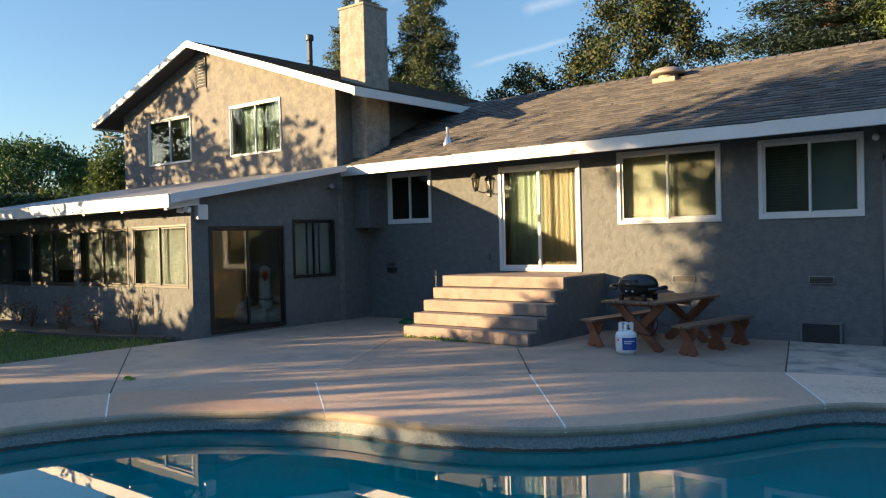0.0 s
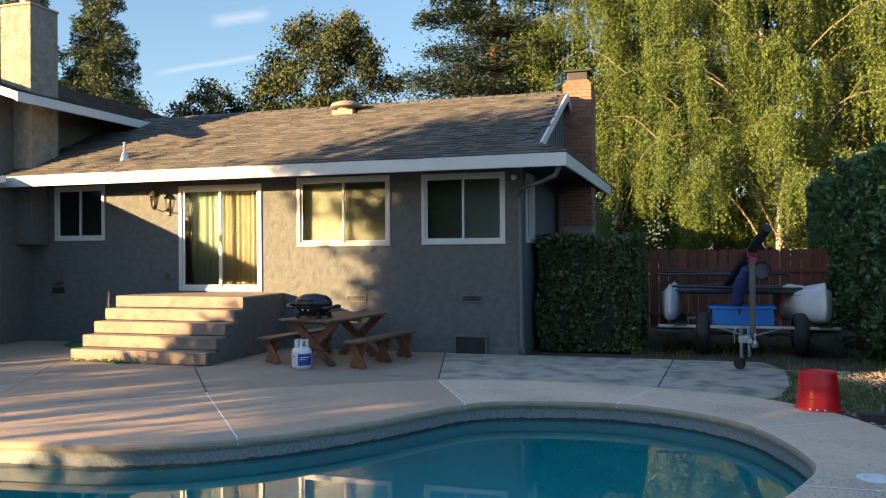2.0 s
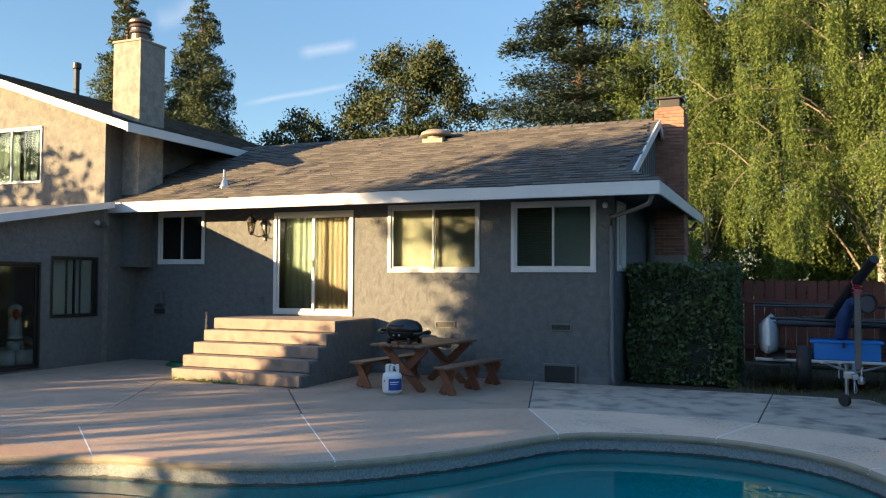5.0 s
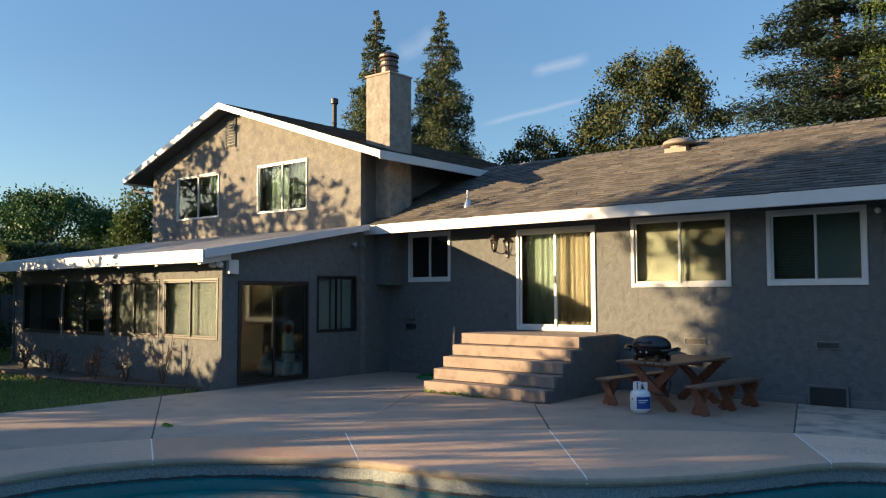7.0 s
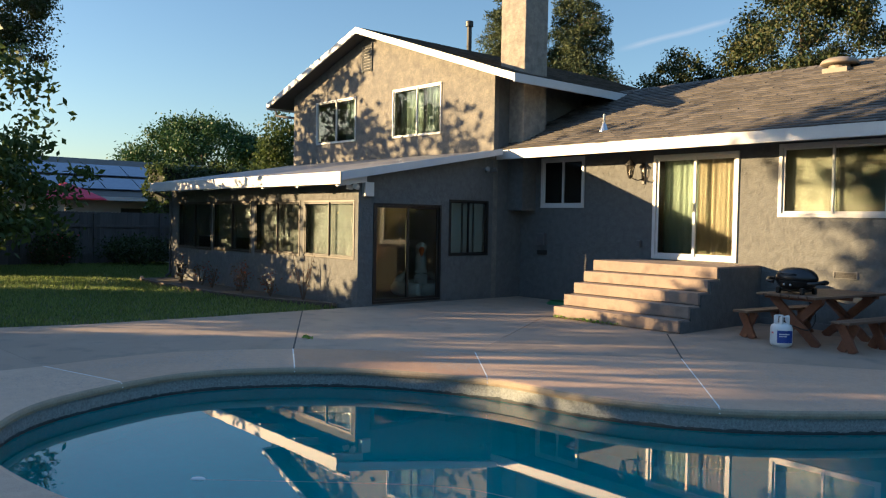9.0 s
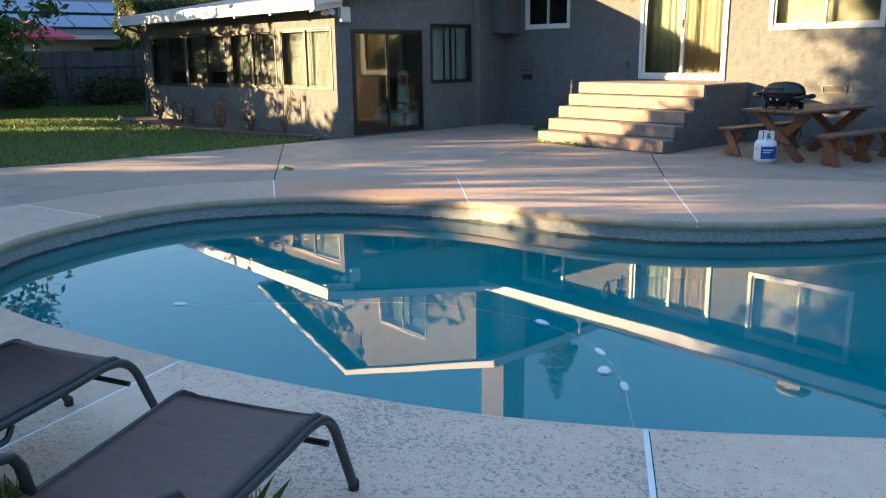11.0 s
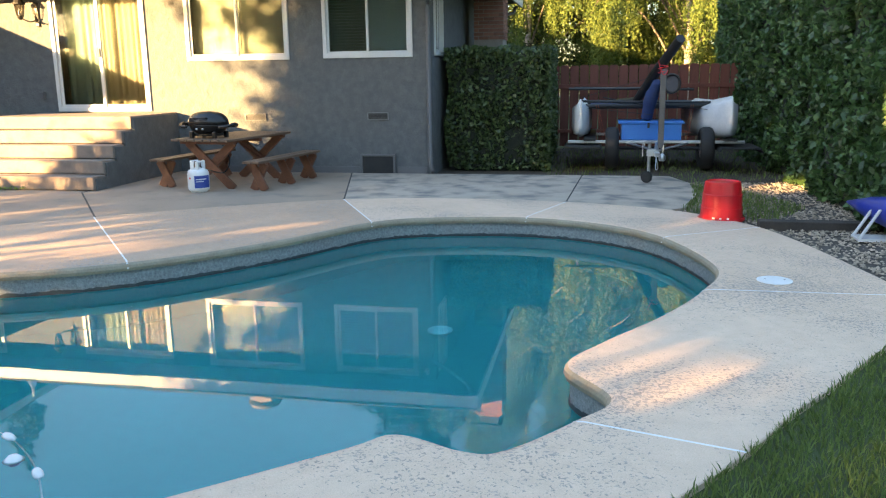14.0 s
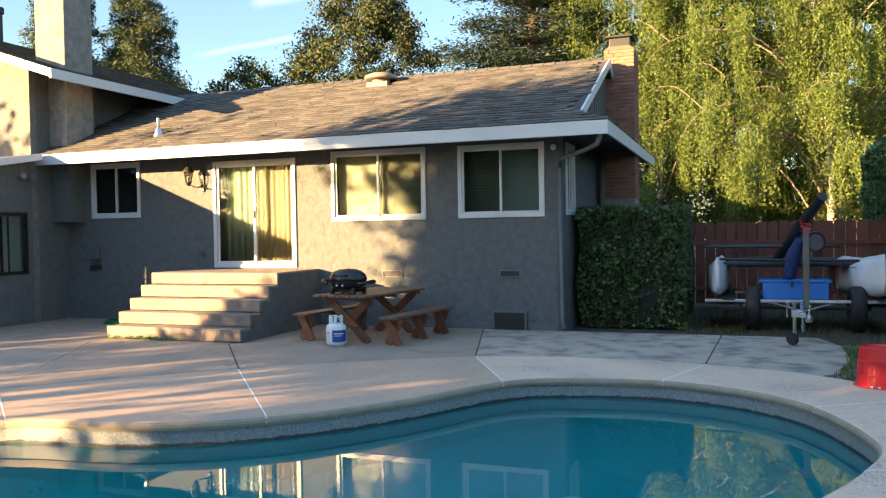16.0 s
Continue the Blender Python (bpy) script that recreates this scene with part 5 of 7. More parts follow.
def low_gap(p):
    """Slits cut through the unseen crowns to let low rays of sun onto the deck, the gravel, a boat hull and the hedge's
    end.
    """
    u = 0.7344 * p[:, 0] - 0.6787 * p[:, 1]
    s = 0.6787 * p[:, 0] + 0.7344 * p[:, 1] + p[:, 2] / 0.157
    slits = ((7.25, 9.9, -5.3, -4.4), (3.9, 4.7, 1.9, 3.5), (2.78, 3.0, 8.0, 9.4), (6.72, 8.2, 6.4, 24.0))
    return np.any([(u > a) & (u < b) & (s > c) & (s < d) for a, b, c, d in slits], axis=0)


broad_tree("unseen_airy_tree", "unseen airy tree added at the sunny garden edge for dapple", from_sun(-12.5, -25), 9, 5.2, (3.6, 3.6, 3.2), 82, 46, 0.17, L_BROAD, 91, 0.2, 0.62, hollow=0.2)
broad_tree("unseen_airy_tree", "unseen airy tree added at the sunny garden edge for dapple", from_sun(-8.9, -26), 9, 6.1, (3.4, 3.4, 1.9), 21, 40, 0.17, L_BROAD, 191, 0.16, 0.6, hollow=0.15)
broad_tree("shade_tree", "unseen dense tree added on the sunny side for shade", from_sun(1.0, -26), 9, 6.2, (4.2, 4.2, 2.9), 240, 100, 0.18, L_BROAD, 92, 0.25, 0.8, hollow=0.3, clear=low_gap)
broad_tree("shade_tree", "unseen dense tree added on the sunny side for shade", from_sun(5.6, -25), 9, 4.6, (3.6, 3.6, 3.9), 260, 150, 0.13, L_BROAD, 93, 0.25, 0.8, hollow=0.3, clear=low_gap)
broad_tree("shade_tree", "unseen dense tree added on the sunny side for shade", from_sun(11.4, -24), 9, 4.8, (3.6, 3.6, 3.4), 190, 150, 0.13, L_BROAD, 94, 0.25, 0.8, hollow=0.3, clear=low_gap)
broad_tree("shade_tree", "unseen low dense tree added on the sunny side for shade", from_sun(8.9, -23), 6, 3.3, (2.6, 2.6, 2.7), 190, 190, 0.1, L_BROAD, 98, 0.2, 0.7, hollow=0.2, clear=low_gap)
broad_tree("unseen_young_tree", "unseen small round tree added on the sunny side for shade", from_sun(-1.4, -22), 4, 3.3, (1.6, 1.6, 0.8), 30, 75, 0.13, L_BROAD, 99, 0.07, 0.42, hollow=0.2)
broad_tree("unseen_young_tree", "unseen low open tree added on the sunny side for shade", from_sun(-0.35, -24), 4, 3.25, (3.6, 2.6, 0.6), 22, 60, 0.14, L_BROAD, 96, 0.06, 0.5, hollow=0.1)
broad_tree("unseen_low_tree", "unseen low open tree added at the sunny edge of the lawn for shade", from_sun(-3.2, -24), 3, 2.12, (3.3, 2.7, 0.55), 36, 64, 0.13, L_BROAD, 197, 0.06, 0.46, hollow=0.1)
broad_tree("unseen_low_tree", "unseen low spreading tree added on the lawn's sunny side for shade", from_sun(-10.1, -23), 4, 2.4, (3.6, 3.6, 2.0), 125, 80, 0.14, L_BROAD, 97, 0.1, 0.55, hollow=0.15)
hedge("unseen_shade_hedge", "unseen tall dark hedge added on the sunny side for shade", -22.6, -21.0, -36.0, -23.2, 3.6, 14000, 0.13, L_LAUREL, 195, 0.3)
hedge("unseen_shade_hedge", "unseen long dark hedge added on the sunny side for shade", -20.6, -19.2, -33.0, -16.2, 1.9, 14000, 0.12, L_LAUREL, 95, 0.3)
hedge("unseen_shade_hedge", "unseen short dark hedge added between the lawn and the trees for shade", -2.0, 2.0, -0.55, 0.55, 2.55, 7000, 0.12, L_LAUREL, 196, 0.2).matrix_basis = pose(*from_sun(-5.4, -27.0), 0, 0, -42.7)
# unseen trees added at the southern boundary, behind the camera, for shade and reflections
for i, (x, y, h, r) in enumerate(((-13.8, -33.0, 9.5, 4.0), (-1.0, -30.0, 8.5, 3.8))):
    broad_tree("unseen_boundary_tree", "unseen full broad-leaved tree added at the garden boundary", (x, y, 0), h, h * 0.55, (r, r, h * 0.46), 130, 70, 0.26, L_DARK, 200 + i, 0.25, 1.1, group="boundary trees", clear=low_gap)

# ---------------------------------------------------------------- picnic set on the paving
def plank(bm, a, b, w, t, side_dir):
    """A flat board from a to b, w wide across side_dir, t thick."""
    a, b = Vector(a), Vector(b)
    d = (b - a).normalized()
    s = Vector(side_dir).normalized()
    n = d.cross(s).normalized()
    s = n.cross(d).normalized()
    v = [bm.verts.new(p + s * (w / 2) * i + n * (t / 2) * j) for p in (a, b) for i, j in ((-1, -1), (1, -1), (1, 1), (-1, 1))]
    fs = [(0, 1, 2, 3), (7, 6, 5, 4), (0, 4, 5, 1), (1, 5, 6, 2), (2, 6, 7, 3), (3, 7, 4, 0)]
    faces = [bm.faces.new([v[i] for i in f]) for f in fs]
    bmesh.ops.bevel(bm, geom=list({e for f in faces for e in f.edges}), offset=0.004, segments=1, affect="EDGES")
    return bm


def P(*a):
    return plank(bmesh.new(), *a)


SET = pose(-3.40, -1.42, 0, 0, 0, -8.5)
table = thing("picnic_table", "weathered redwood picnic table with crossed legs", "table", SET)
for i in range(7):
    x = -0.49 + i * 0.143
    part("board", B(x - 0.061, x + 0.061, -0.93, 0.93, 0.715, 0.75, 0.006), TABLEWOOD, table)
for y in (-0.72, 0.0, 0.72):
    part("batten", B(-0.52, 0.42, y - 0.04, y + 0.04, 0.665, 0.713, 0.004), REDWOOD, table)
for y in (-0.66, 0.66):
    part("leg", P((-0.42, y - 0.03, 0.69), (0.34, y - 0.03, 0.0), 0.13, 0.045, (1, 0, 0.6)), REDWOOD, table)
    part("leg", P((0.34, y + 0.03, 0.69), (-0.42, y + 0.03, 0.0), 0.13, 0.045, (1, 0, -0.6)), REDWOOD, table)
part("brace", P((0, -0.6, 0.36), (0, -0.05, 0.66), 0.08, 0.04, (1, 0, 0)), REDWOOD, table)
part("brace", P((0, 0.6, 0.36), (0, 0.05, 0.66), 0.08, 0.04, (1, 0, 0)), REDWOOD, table)


def bench(m):
    b = thing("picnic_bench", "weathered redwood bench with hourglass legs", "bench", m, group="picnic benches")
    for x in (-0.072, 0.072):
        part("board", B(x - 0.066, x + 0.066, -0.95, 0.95, 0.41, 0.445, 0.006), TABLEWOOD, b)
    for y in (-0.74, 0.05, 0.76):
        part("leg", P((-0.10, y - 0.022, 0.40), (0.11, y - 0.022, 0.0), 0.13, 0.04, (1, 0, 0.4)), REDWOOD, b)
        part("leg", P((0.10, y + 0.022, 0.40), (-0.11, y + 0.022, 0.0), 0.13, 0.04, (1, 0, -0.4)), REDWOOD, b)
        part("batten", B(-0.14, 0.14, y - 0.03, y + 0.03, 0.38, 0.408, 0.003), REDWOOD, b)
    return b


bench_a = bench(SET @ pose(0.82, 0.0, 0))
copy_thing(bench_a, SET @ pose(-0.80, -0.02, 0))

# table-top gas grill
grill = thing("gas_grill", "black portable gas grill on the picnic table", "grill", SET @ pose(-0.13, -0.55, 0.75))


def oval(profile, n=28, squash=0.72):
    return lathe(bmesh.new(), profile, n, (0, 0, 0), squash)


part("bowl", oval([(0.12, 0.06), (0.22, 0.075), (0.29, 0.13), (0.315, 0.19), (0.32, 0.20)]), BLACK, grill, smooth=True)
part("lid", oval([(0.328, 0.205), (0.325, 0.25), (0.30, 0.31), (0.24, 0.36), (0.15, 0.39), (0.05, 0.40)]), BLACK, grill, smooth=True)
for s in (-1, 1):
    part("side_handle", tube(bmesh.new(), spline([(s * 0.29, -0.16, 0.17), (s * 0.40, -0.15, 0.18), (s * 0.46, 0, 0.21), (s * 0.40, 0.15, 0.18), (s * 0.29, 0.16, 0.17)], 5), 0.024, 8), BLACK, grill, smooth=True)
    for y in (-0.15, 0.15):
        part("foot", B(s * 0.20 - 0.03, s * 0.20 + 0.03, y - 0.03, y + 0.03, 0.0, 0.10, 0.01), BLACK, grill)
    part("knob", lathe(bmesh.new(), [(0.016, 0), (0.015, 0.02), (0.005, 0.024)], 14), STEEL, grill, "pale control knob").matrix_basis = pose(0.0 + s * 0.055, -0.222, 0.14, 80)
part("lid_handle", tube(bmesh.new(), spline([(-0.12, -0.2, 0.30), (-0.1, -0.26, 0.31), (0.1, -0.26, 0.31), (0.12, -0.2, 0.30)], 4), 0.012, 8), BLACK, grill)
part("burner_tray", B(-0.2, 0.2, -0.1, 0.1, 0.03, 0.07, 0.01), BLACKMET, grill)

tank = thing("propane_tank", "white propane gas tank with a blue label", "gas tank", pose(-3.55, -2.50, 0))
part("cylinder", lathe(bmesh.new(), [(0.10, 0.0), (0.145, 0.03), (0.155, 0.06), (0.155, 0.27), (0.14, 0.315), (0.09, 0.345), (0.04, 0.355)], 28), TANKWHITE, tank, smooth=True)
part("foot_ring", lathe(bmesh.new(), [(0.11, 0.0), (0.115, 0.0), (0.115, 0.04), (0.11, 0.04)], 24), TANKWHITE, tank)
bm = bmesh.new()
for a0, a1 in ((-70, 70), (110, 250)):
    tube(bm, [(0.095 * math.cos(radians(a)), 0.095 * math.sin(radians(a)), 0.45) for a in range(a0, a1 + 1, 10)], 0.012, 6)
    for a in (a0, (a0 + a1) / 2, a1):
        box(bm, 0.095 * math.cos(radians(a)) - 0.02, 0.095 * math.cos(radians(a)) + 0.02, 0.095 * math.sin(radians(a)) - 0.012, 0.095 * math.sin(radians(a)) + 0.012, 0.33, 0.45)
part("collar", bm, TANKWHITE, tank)
part("valve", lathe(bmesh.new(), [(0.025, 0.35), (0.025, 0.40), (0.035, 0.41), (0.03, 0.43)], 12), STEEL, tank)
LABEL = mat("blue_label", (0.02, 0.06, 0.28), (0.015, 0.05, 0.24), 0.4, 6, 50, 0.02)


def band(r, a0, a1, z0, z1):
    bm = bmesh.new()
    n = 14
    vs = [(bm.verts.new((r * math.cos(radians(a0 + (a1 - a0) * i / n)), r * math.sin(radians(a0 + (a1 - a0) * i / n)), z0)), bm.verts.new((r * math.cos(radians(a0 + (a1 - a0) * i / n)), r * math.sin(radians(a0 + (a1 - a0) * i / n)), z1))) for i in range(n + 1)]
    for a, b in zip(vs, vs[1:]):
        bm.faces.new((a[0], b[0], b[1], a[1]))
    return bm


lb = part("label", band(0.1575, -85, 5, 0.07, 0.25), LABEL, tank, "dark blue printed label")
part("print_bar", band(0.159, -75, -20, 0.19, 0.205), TANKWHITE, lb)
part("print_bar", band(0.159, -75, -35, 0.16, 0.17), TANKWHITE, lb)
part("print_mark", band(0.159, -118, -106, 0.20, 0.225), RED, lb)
part("gas_hose", tube(bmesh.new(), spline([(0, 0, 0.39), (0.14, 0.12, 0.30), (0.25, 0.35, 0.25), (0.22, 0.6, 0.45), (0.0, 0.62, 0.80)], 6), 0.009, 6), RUBBER, tank, "black rubber gas hose")

# ---------------------------------------------------------------- fittings on the house walls
VENTTRIM = mat("grey_vent_metal", (0.15, 0.152, 0.152), (0.11, 0.112, 0.112), 0.5, 5, 50, 0.1)


def wall_vent(x0, x1, z0, z1, y=0.0):
    v = thing("foundation_vent", "grey louvred foundation vent in the stucco wall", "vent", group="foundation vents")
    part("backing", B(x0 + 0.01, x1 - 0.01, y - 0.012, y - 0.006, z0 + 0.01, z1 - 0.01), BLACKMET, v)
    for a in ((x0, x1, z0, z0 + 0.014), (x0, x1, z1 - 0.014, z1)):
        part("frame", B(a[0], a[1], y - 0.03, y - 0.002, a[2], a[3]), VENTTRIM, v)
    for a in ((x0, x0 + 0.014), (x1 - 0.014, x1)):
        part("frame", B(a[0], a[1], y - 0.03, y - 0.002, z0 + 0.014, z1 - 0.014), VENTTRIM, v)
    for i in range(3):
        z = z0 + 0.03 + i * (z1 - z0 - 0.04) / 3
        part("slat", B(x0 + 0.015, x1 - 0.015, y - 0.022, y - 0.013, z, z + 0.010), SOFFIT, v)


wall_vent(-3.88, -3.49, 0.90, 1.02)
wall_vent(-1.66, -1.29, 0.91, 1.03)
av = thing("access_hatch", "black crawl-space hatch in a grey frame", "hatch")
part("panel", B(-1.76, -1.22, -0.05, -0.02, 0.0, 0.29, 0.004), RUBBER, av)
part("frame", B(-1.80, -1.18, -0.065, -0.003, 0.29, 0.325, 0.004), GREYTRIM, av)
part("frame", B(-1.80, -1.762, -0.065, -0.003, 0.0, 0.29, 0.004), GREYTRIM, av)
part("frame", B(-1.218, -1.18, -0.065, -0.003, 0.0, 0.29, 0.004), GREYTRIM, av)
solid("base_board", B(-5.15, -1.82, -0.022, -0.002, -0.02, 0.11, 0.004), GREYTRIM, "grey base trim along the stucco wall", "trim", kind="structure")
solid("base_board", B(-1.16, HX1 - 0.1, -0.022, -0.002, -0.02, 0.11, 0.004), GREYTRIM, "grey base trim along the stucco wall", "trim", kind="structure")

LANTERNGLASS = glass_mat("dim_lantern_glass", (0.25, 0.22, 0.18))
lamp = thing("wall_lantern", "dark iron wall lantern with clear glass", "lamp")
part("back_plate", B(-7.80, -7.72, -0.03, -0.002, 2.58, 3.0, 0.01), BLACKMET, lamp)
part("arm", tube(bmesh.new(), spline([(-7.76, -0.02, 2.70), (-7.80, -0.16, 2.66), (-7.92, -0.22, 2.72), (-7.94, -0.22, 2.75)], 5), 0.012, 6), BLACKMET, lamp)
part("arm", tube(bmesh.new(), spline([(-7.76, -0.02, 2.68), (-7.66, -0.14, 2.64), (-7.60, -0.16, 2.70)], 5), 0.01, 6), BLACKMET, lamp)
part("roof", lathe(bmesh.new(), [(0.11, 0.0), (0.10, 0.03), (0.05, 0.10), (0.015, 0.13), (0.012, 0.19)], 12, (-7.94, -0.22, 2.96)), BLACKMET, lamp)
part("base", lathe(bmesh.new(), [(0.02, -0.05), (0.055, 0.0), (0.06, 0.02)], 12, (-7.94, -0.22, 2.74)), BLACKMET, lamp)
gl = part("glass", lathe(bmesh.new(), [(0.056, 0.0), (0.075, 0.10), (0.085, 0.20)], 12, (-7.94, -0.22, 2.762)), LANTERNGLASS, lamp, "clear lantern glass")
gl.visible_shadow = False
for k in range(6):
    a = k * math.pi / 3
    part("bar", tube(bmesh.new(), [(-7.94 + 0.06 * math.cos(a), -0.22 + 0.06 * math.sin(a), 2.76), (-7.94 + 0.092 * math.cos(a), -0.22 + 0.092 * math.sin(a), 2.965)], 0.006, 5), BLACKMET, lamp)
part("bulb", lathe(bmesh.new(), [(0.01, 0.0), (0.018, 0.02), (0.02, 0.07), (0.008, 0.11)], 10, (-7.94, -0.22, 2.77)), TANKWHITE, lamp)

eb = thing("meter_box", "grey electrical box on the stucco wall", "box")
part("body", B(-10.58, -10.36, -0.11, -0.003, 1.24, 1.52, 0.012), GREYTRIM, eb)
part("cover", B(-10.56, -10.38, -0.125, -0.111, 1.27, 1.49, 0.004), STUCCO_DARK, eb)
solid("intake_vent", B(-10.62, -10.34, -0.05, -0.003, 1.02, 1.13, 0.008), BLACKMET, "small dark vent under the electrical box", "vent")
ob = thing("outlet_box", "small grey outlet box beside the door", "box")
part("body", B(-7.86, -7.77, -0.06, -0.003, 1.30, 1.43, 0.008), GREYTRIM, ob)
part("cover", B(-7.85, -7.78, -0.07, -0.061, 1.31, 1.42, 0.003), STUCCO_DARK, ob)
pb = thing("hose_bib", "copper water pipe with a garden tap by the steps", "tap")
part("pipe", tube(bmesh.new(), [(-8.75, -0.05, 0.0), (-8.75, -0.05, 0.75)], 0.014, 8), BLACKMET, pb)
part("tap", tube(bmesh.new(), [(-8.75, -0.05, 0.75), (-8.75, -0.14, 0.75), (-8.75, -0.17, 0.69)], 0.02, 8), BLACKMET, pb)
part("wheel", lathe(bmesh.new(), [(0.035, 0), (0.035, 0.012), (0.01, 0.014)], 10, (-8.75, -0.11, 0.785)), BLACKMET, pb)
hb = thing("garden_hose", "coiled green garden hose on the paving", "hose")
GREEN = mat("green_hose_rubber", (0.02, 0.16, 0.05), (0.015, 0.12, 0.035), 0.5, 6, 50, 0.05)
part("coil", tube(bmesh.new(), [((0.33 - 0.02 * (i // 24)) * math.cos(i * 2 * math.pi / 24) - 9.35, (0.3 - 0.02 * (i // 24)) * math.sin(i * 2 * math.pi / 24) - 0.62, 0.012 + 0.016 * (i // 24) + 0.004 * math.sin(i)) for i in range(24 * 4)], 0.012, 6), GREEN, hb)


def floodlight(m, label, paint):
    f = thing("floodlight", label, "lamp", m, group="floodlights")
    part("mount", lathe(bmesh.new(), [(0.055, 0), (0.055, 0.03), (0.03, 0.045)], 14), paint, f).matrix_basis = pose(0, 0, 0, 90)
    for s in (-1, 1):
        h = part("head", lathe(bmesh.new(), [(0.03, 0.0), (0.05, 0.04), (0.058, 0.13), (0.05, 0.135)], 14), paint, f)
        h.matrix_basis = pose(s * 0.09, -0.06, -0.02, 75, 0, s * 25)
    return f


floodlight(pose(TX1, -1.15, 2.93, 0, 0, 90), "grey twin floodlight under the sunroom eave", VENTTRIM)
floodlight(pose(-11.22, SY, 2.40, 0, 0, 0), "white twin floodlight on the sunroom corner", TANKWHITE)
solid("junction_box", B(TX1, TX1 + 0.12, -4.62, -4.40, 2.22, 2.5, 0.01), WHITE, "white plastic box on the sunroom corner", "box")


def downspout(label, pts, r=0.04):
    d = thing("downspout", label, "downspout", group="downspouts")
    part("pipe", tube(bmesh.new(), pts, r, 8), GREYTRIM, d, smooth=True)
    a, b = Vector(pts[-3]), Vector(pts[-2])
    for f in (0.15, 0.85):
        c = a.lerp(b, f)
        part("strap", lathe(bmesh.new(), [(r * 1.15, -0.015), (r * 1.15, 0.015)], 10, tuple(c)), GREYTRIM, d)
    return d


downspout("grey downspout at the house corner", [(0.22, -0.74, 3.2), (0.16, -0.70, 3.05), (-0.1, -0.45, 2.98), (-0.57, -0.08, 2.90), (-0.57, -0.06, 2.7), (-0.57, -0.06, 0.18), (-0.50, -0.14, 0.05)])
downspout("grey downspout at the sunroom's far corner", [(-20.3, -5.25, 2.42), (-20.36, -5.0, 2.34), (-20.36, -4.76, 2.25), (-20.36, -4.75, 2.0), (-20.36, -4.75, 0.15), (-20.42, -4.85, 0.04)])
downspout("grey downspout behind the house corner", [(0.22, 6.4, 3.2), (0.16, 6.35, 3.05), (-0.2, 6.0, 2.95), (-0.45, 5.86, 2.85), (-0.45, 5.86, 2.6), (-0.45, 5.86, 0.1), (-0.4, 5.8, 0.04)])
downspout("grey downspout under the upper gable's eave", [(-20.75, -1.2, 5.12), (-20.7, -1.2, 4.98), (-20.4, -1.0, 4.92), (-20.12, -0.9, 4.88), (-20.1, -0.88, 4.8), (-20.1, -0.88, 3.4), (-20.1, -0.9, 3.3)])
eye = thing("corner_lamp", "small round white lamp under the eave", "lamp")
part("globe", lathe(bmesh.new(), [(0.02, -0.05), (0.045, -0.03), (0.05, 0), (0.045, 0.03), (0.02, 0.05)], 14, (-0.68, -0.06, 3.1)), TANKWHITE, eye, smooth=True)
part("mount", B(-0.71, -0.65, -0.03, -0.002, 3.07, 3.13), GREYTRIM, eye)

# roof fittings
rz_at = lambda y: EAVE_Z + SL * (y - EAVE_Y)
dv = thing("roof_vent", "tan domed roof vent near the ridge", "vent", pose(-4.95, 2.45, rz_at(2.45)))
TANMET = mat("tan_painted_metal", (0.22, 0.18, 0.14), (0.17, 0.14, 0.11), 0.6, 4, 40, 0.1)
part("base", B(-0.24, 0.24, -0.24, 0.24, -0.15, 0.02), TANMET, dv)
part("neck", lathe(bmesh.new(), [(0.2, 0.0), (0.2, 0.12)], 20), TANMET, dv)
part("dome", lathe(bmesh.new(), [(0.34, 0.10), (0.36, 0.12), (0.33, 0.18), (0.22, 0.23), (0.05, 0.25)], 24), TANMET, dv, smooth=True)
vp = thing("vent_pipe", "grey metal vent pipe on the main roof", "pipe", pose(-8.74, -0.09, rz_at(-0.09)))
part("pipe", tube(bmesh.new(), [(0, 0, -0.05), (0, 0, 0.36)], 0.028, 10), STEEL, vp)
part("flashing", lathe(bmesh.new(), [(0.11, -0.03), (0.10, 0.02), (0.045, 0.15), (0.03, 0.16)], 14), STEEL, vp)
fp = thing("flue_pipe", "dark metal flue pipe on the upper roof", "pipe", pose(-15.83, 2.50, 6.832))
part("pipe", tube(bmesh.new(), [(0, 0, -0.1), (0, 0, 0.75)], 0.075, 12), BLACKMET, fp)
part("collar", lathe(bmesh.new(), [(0.075, 0.12), (0.085, 0.15), (0.07, 0.18)], 14), BLACKMET, fp)
part("cap", lathe(bmesh.new(), [(0.09, 0.73), (0.115, 0.75), (0.115, 0.89), (0.09, 0.91)], 14), BLACKMET, fp)

# ---------------------------------------------------------------- poolside
FRAMEMET = mat("dark_bronze_tube", (0.032, 0.032, 0.034), (0.022, 0.022, 0.023), 0.45, 6, 60, 0.05)
SLINGEDGE = mat("dark_sling_edge", (0.05, 0.044, 0.044), (0.035, 0.03, 0.03), 0.8, 20, 120, 0.2)


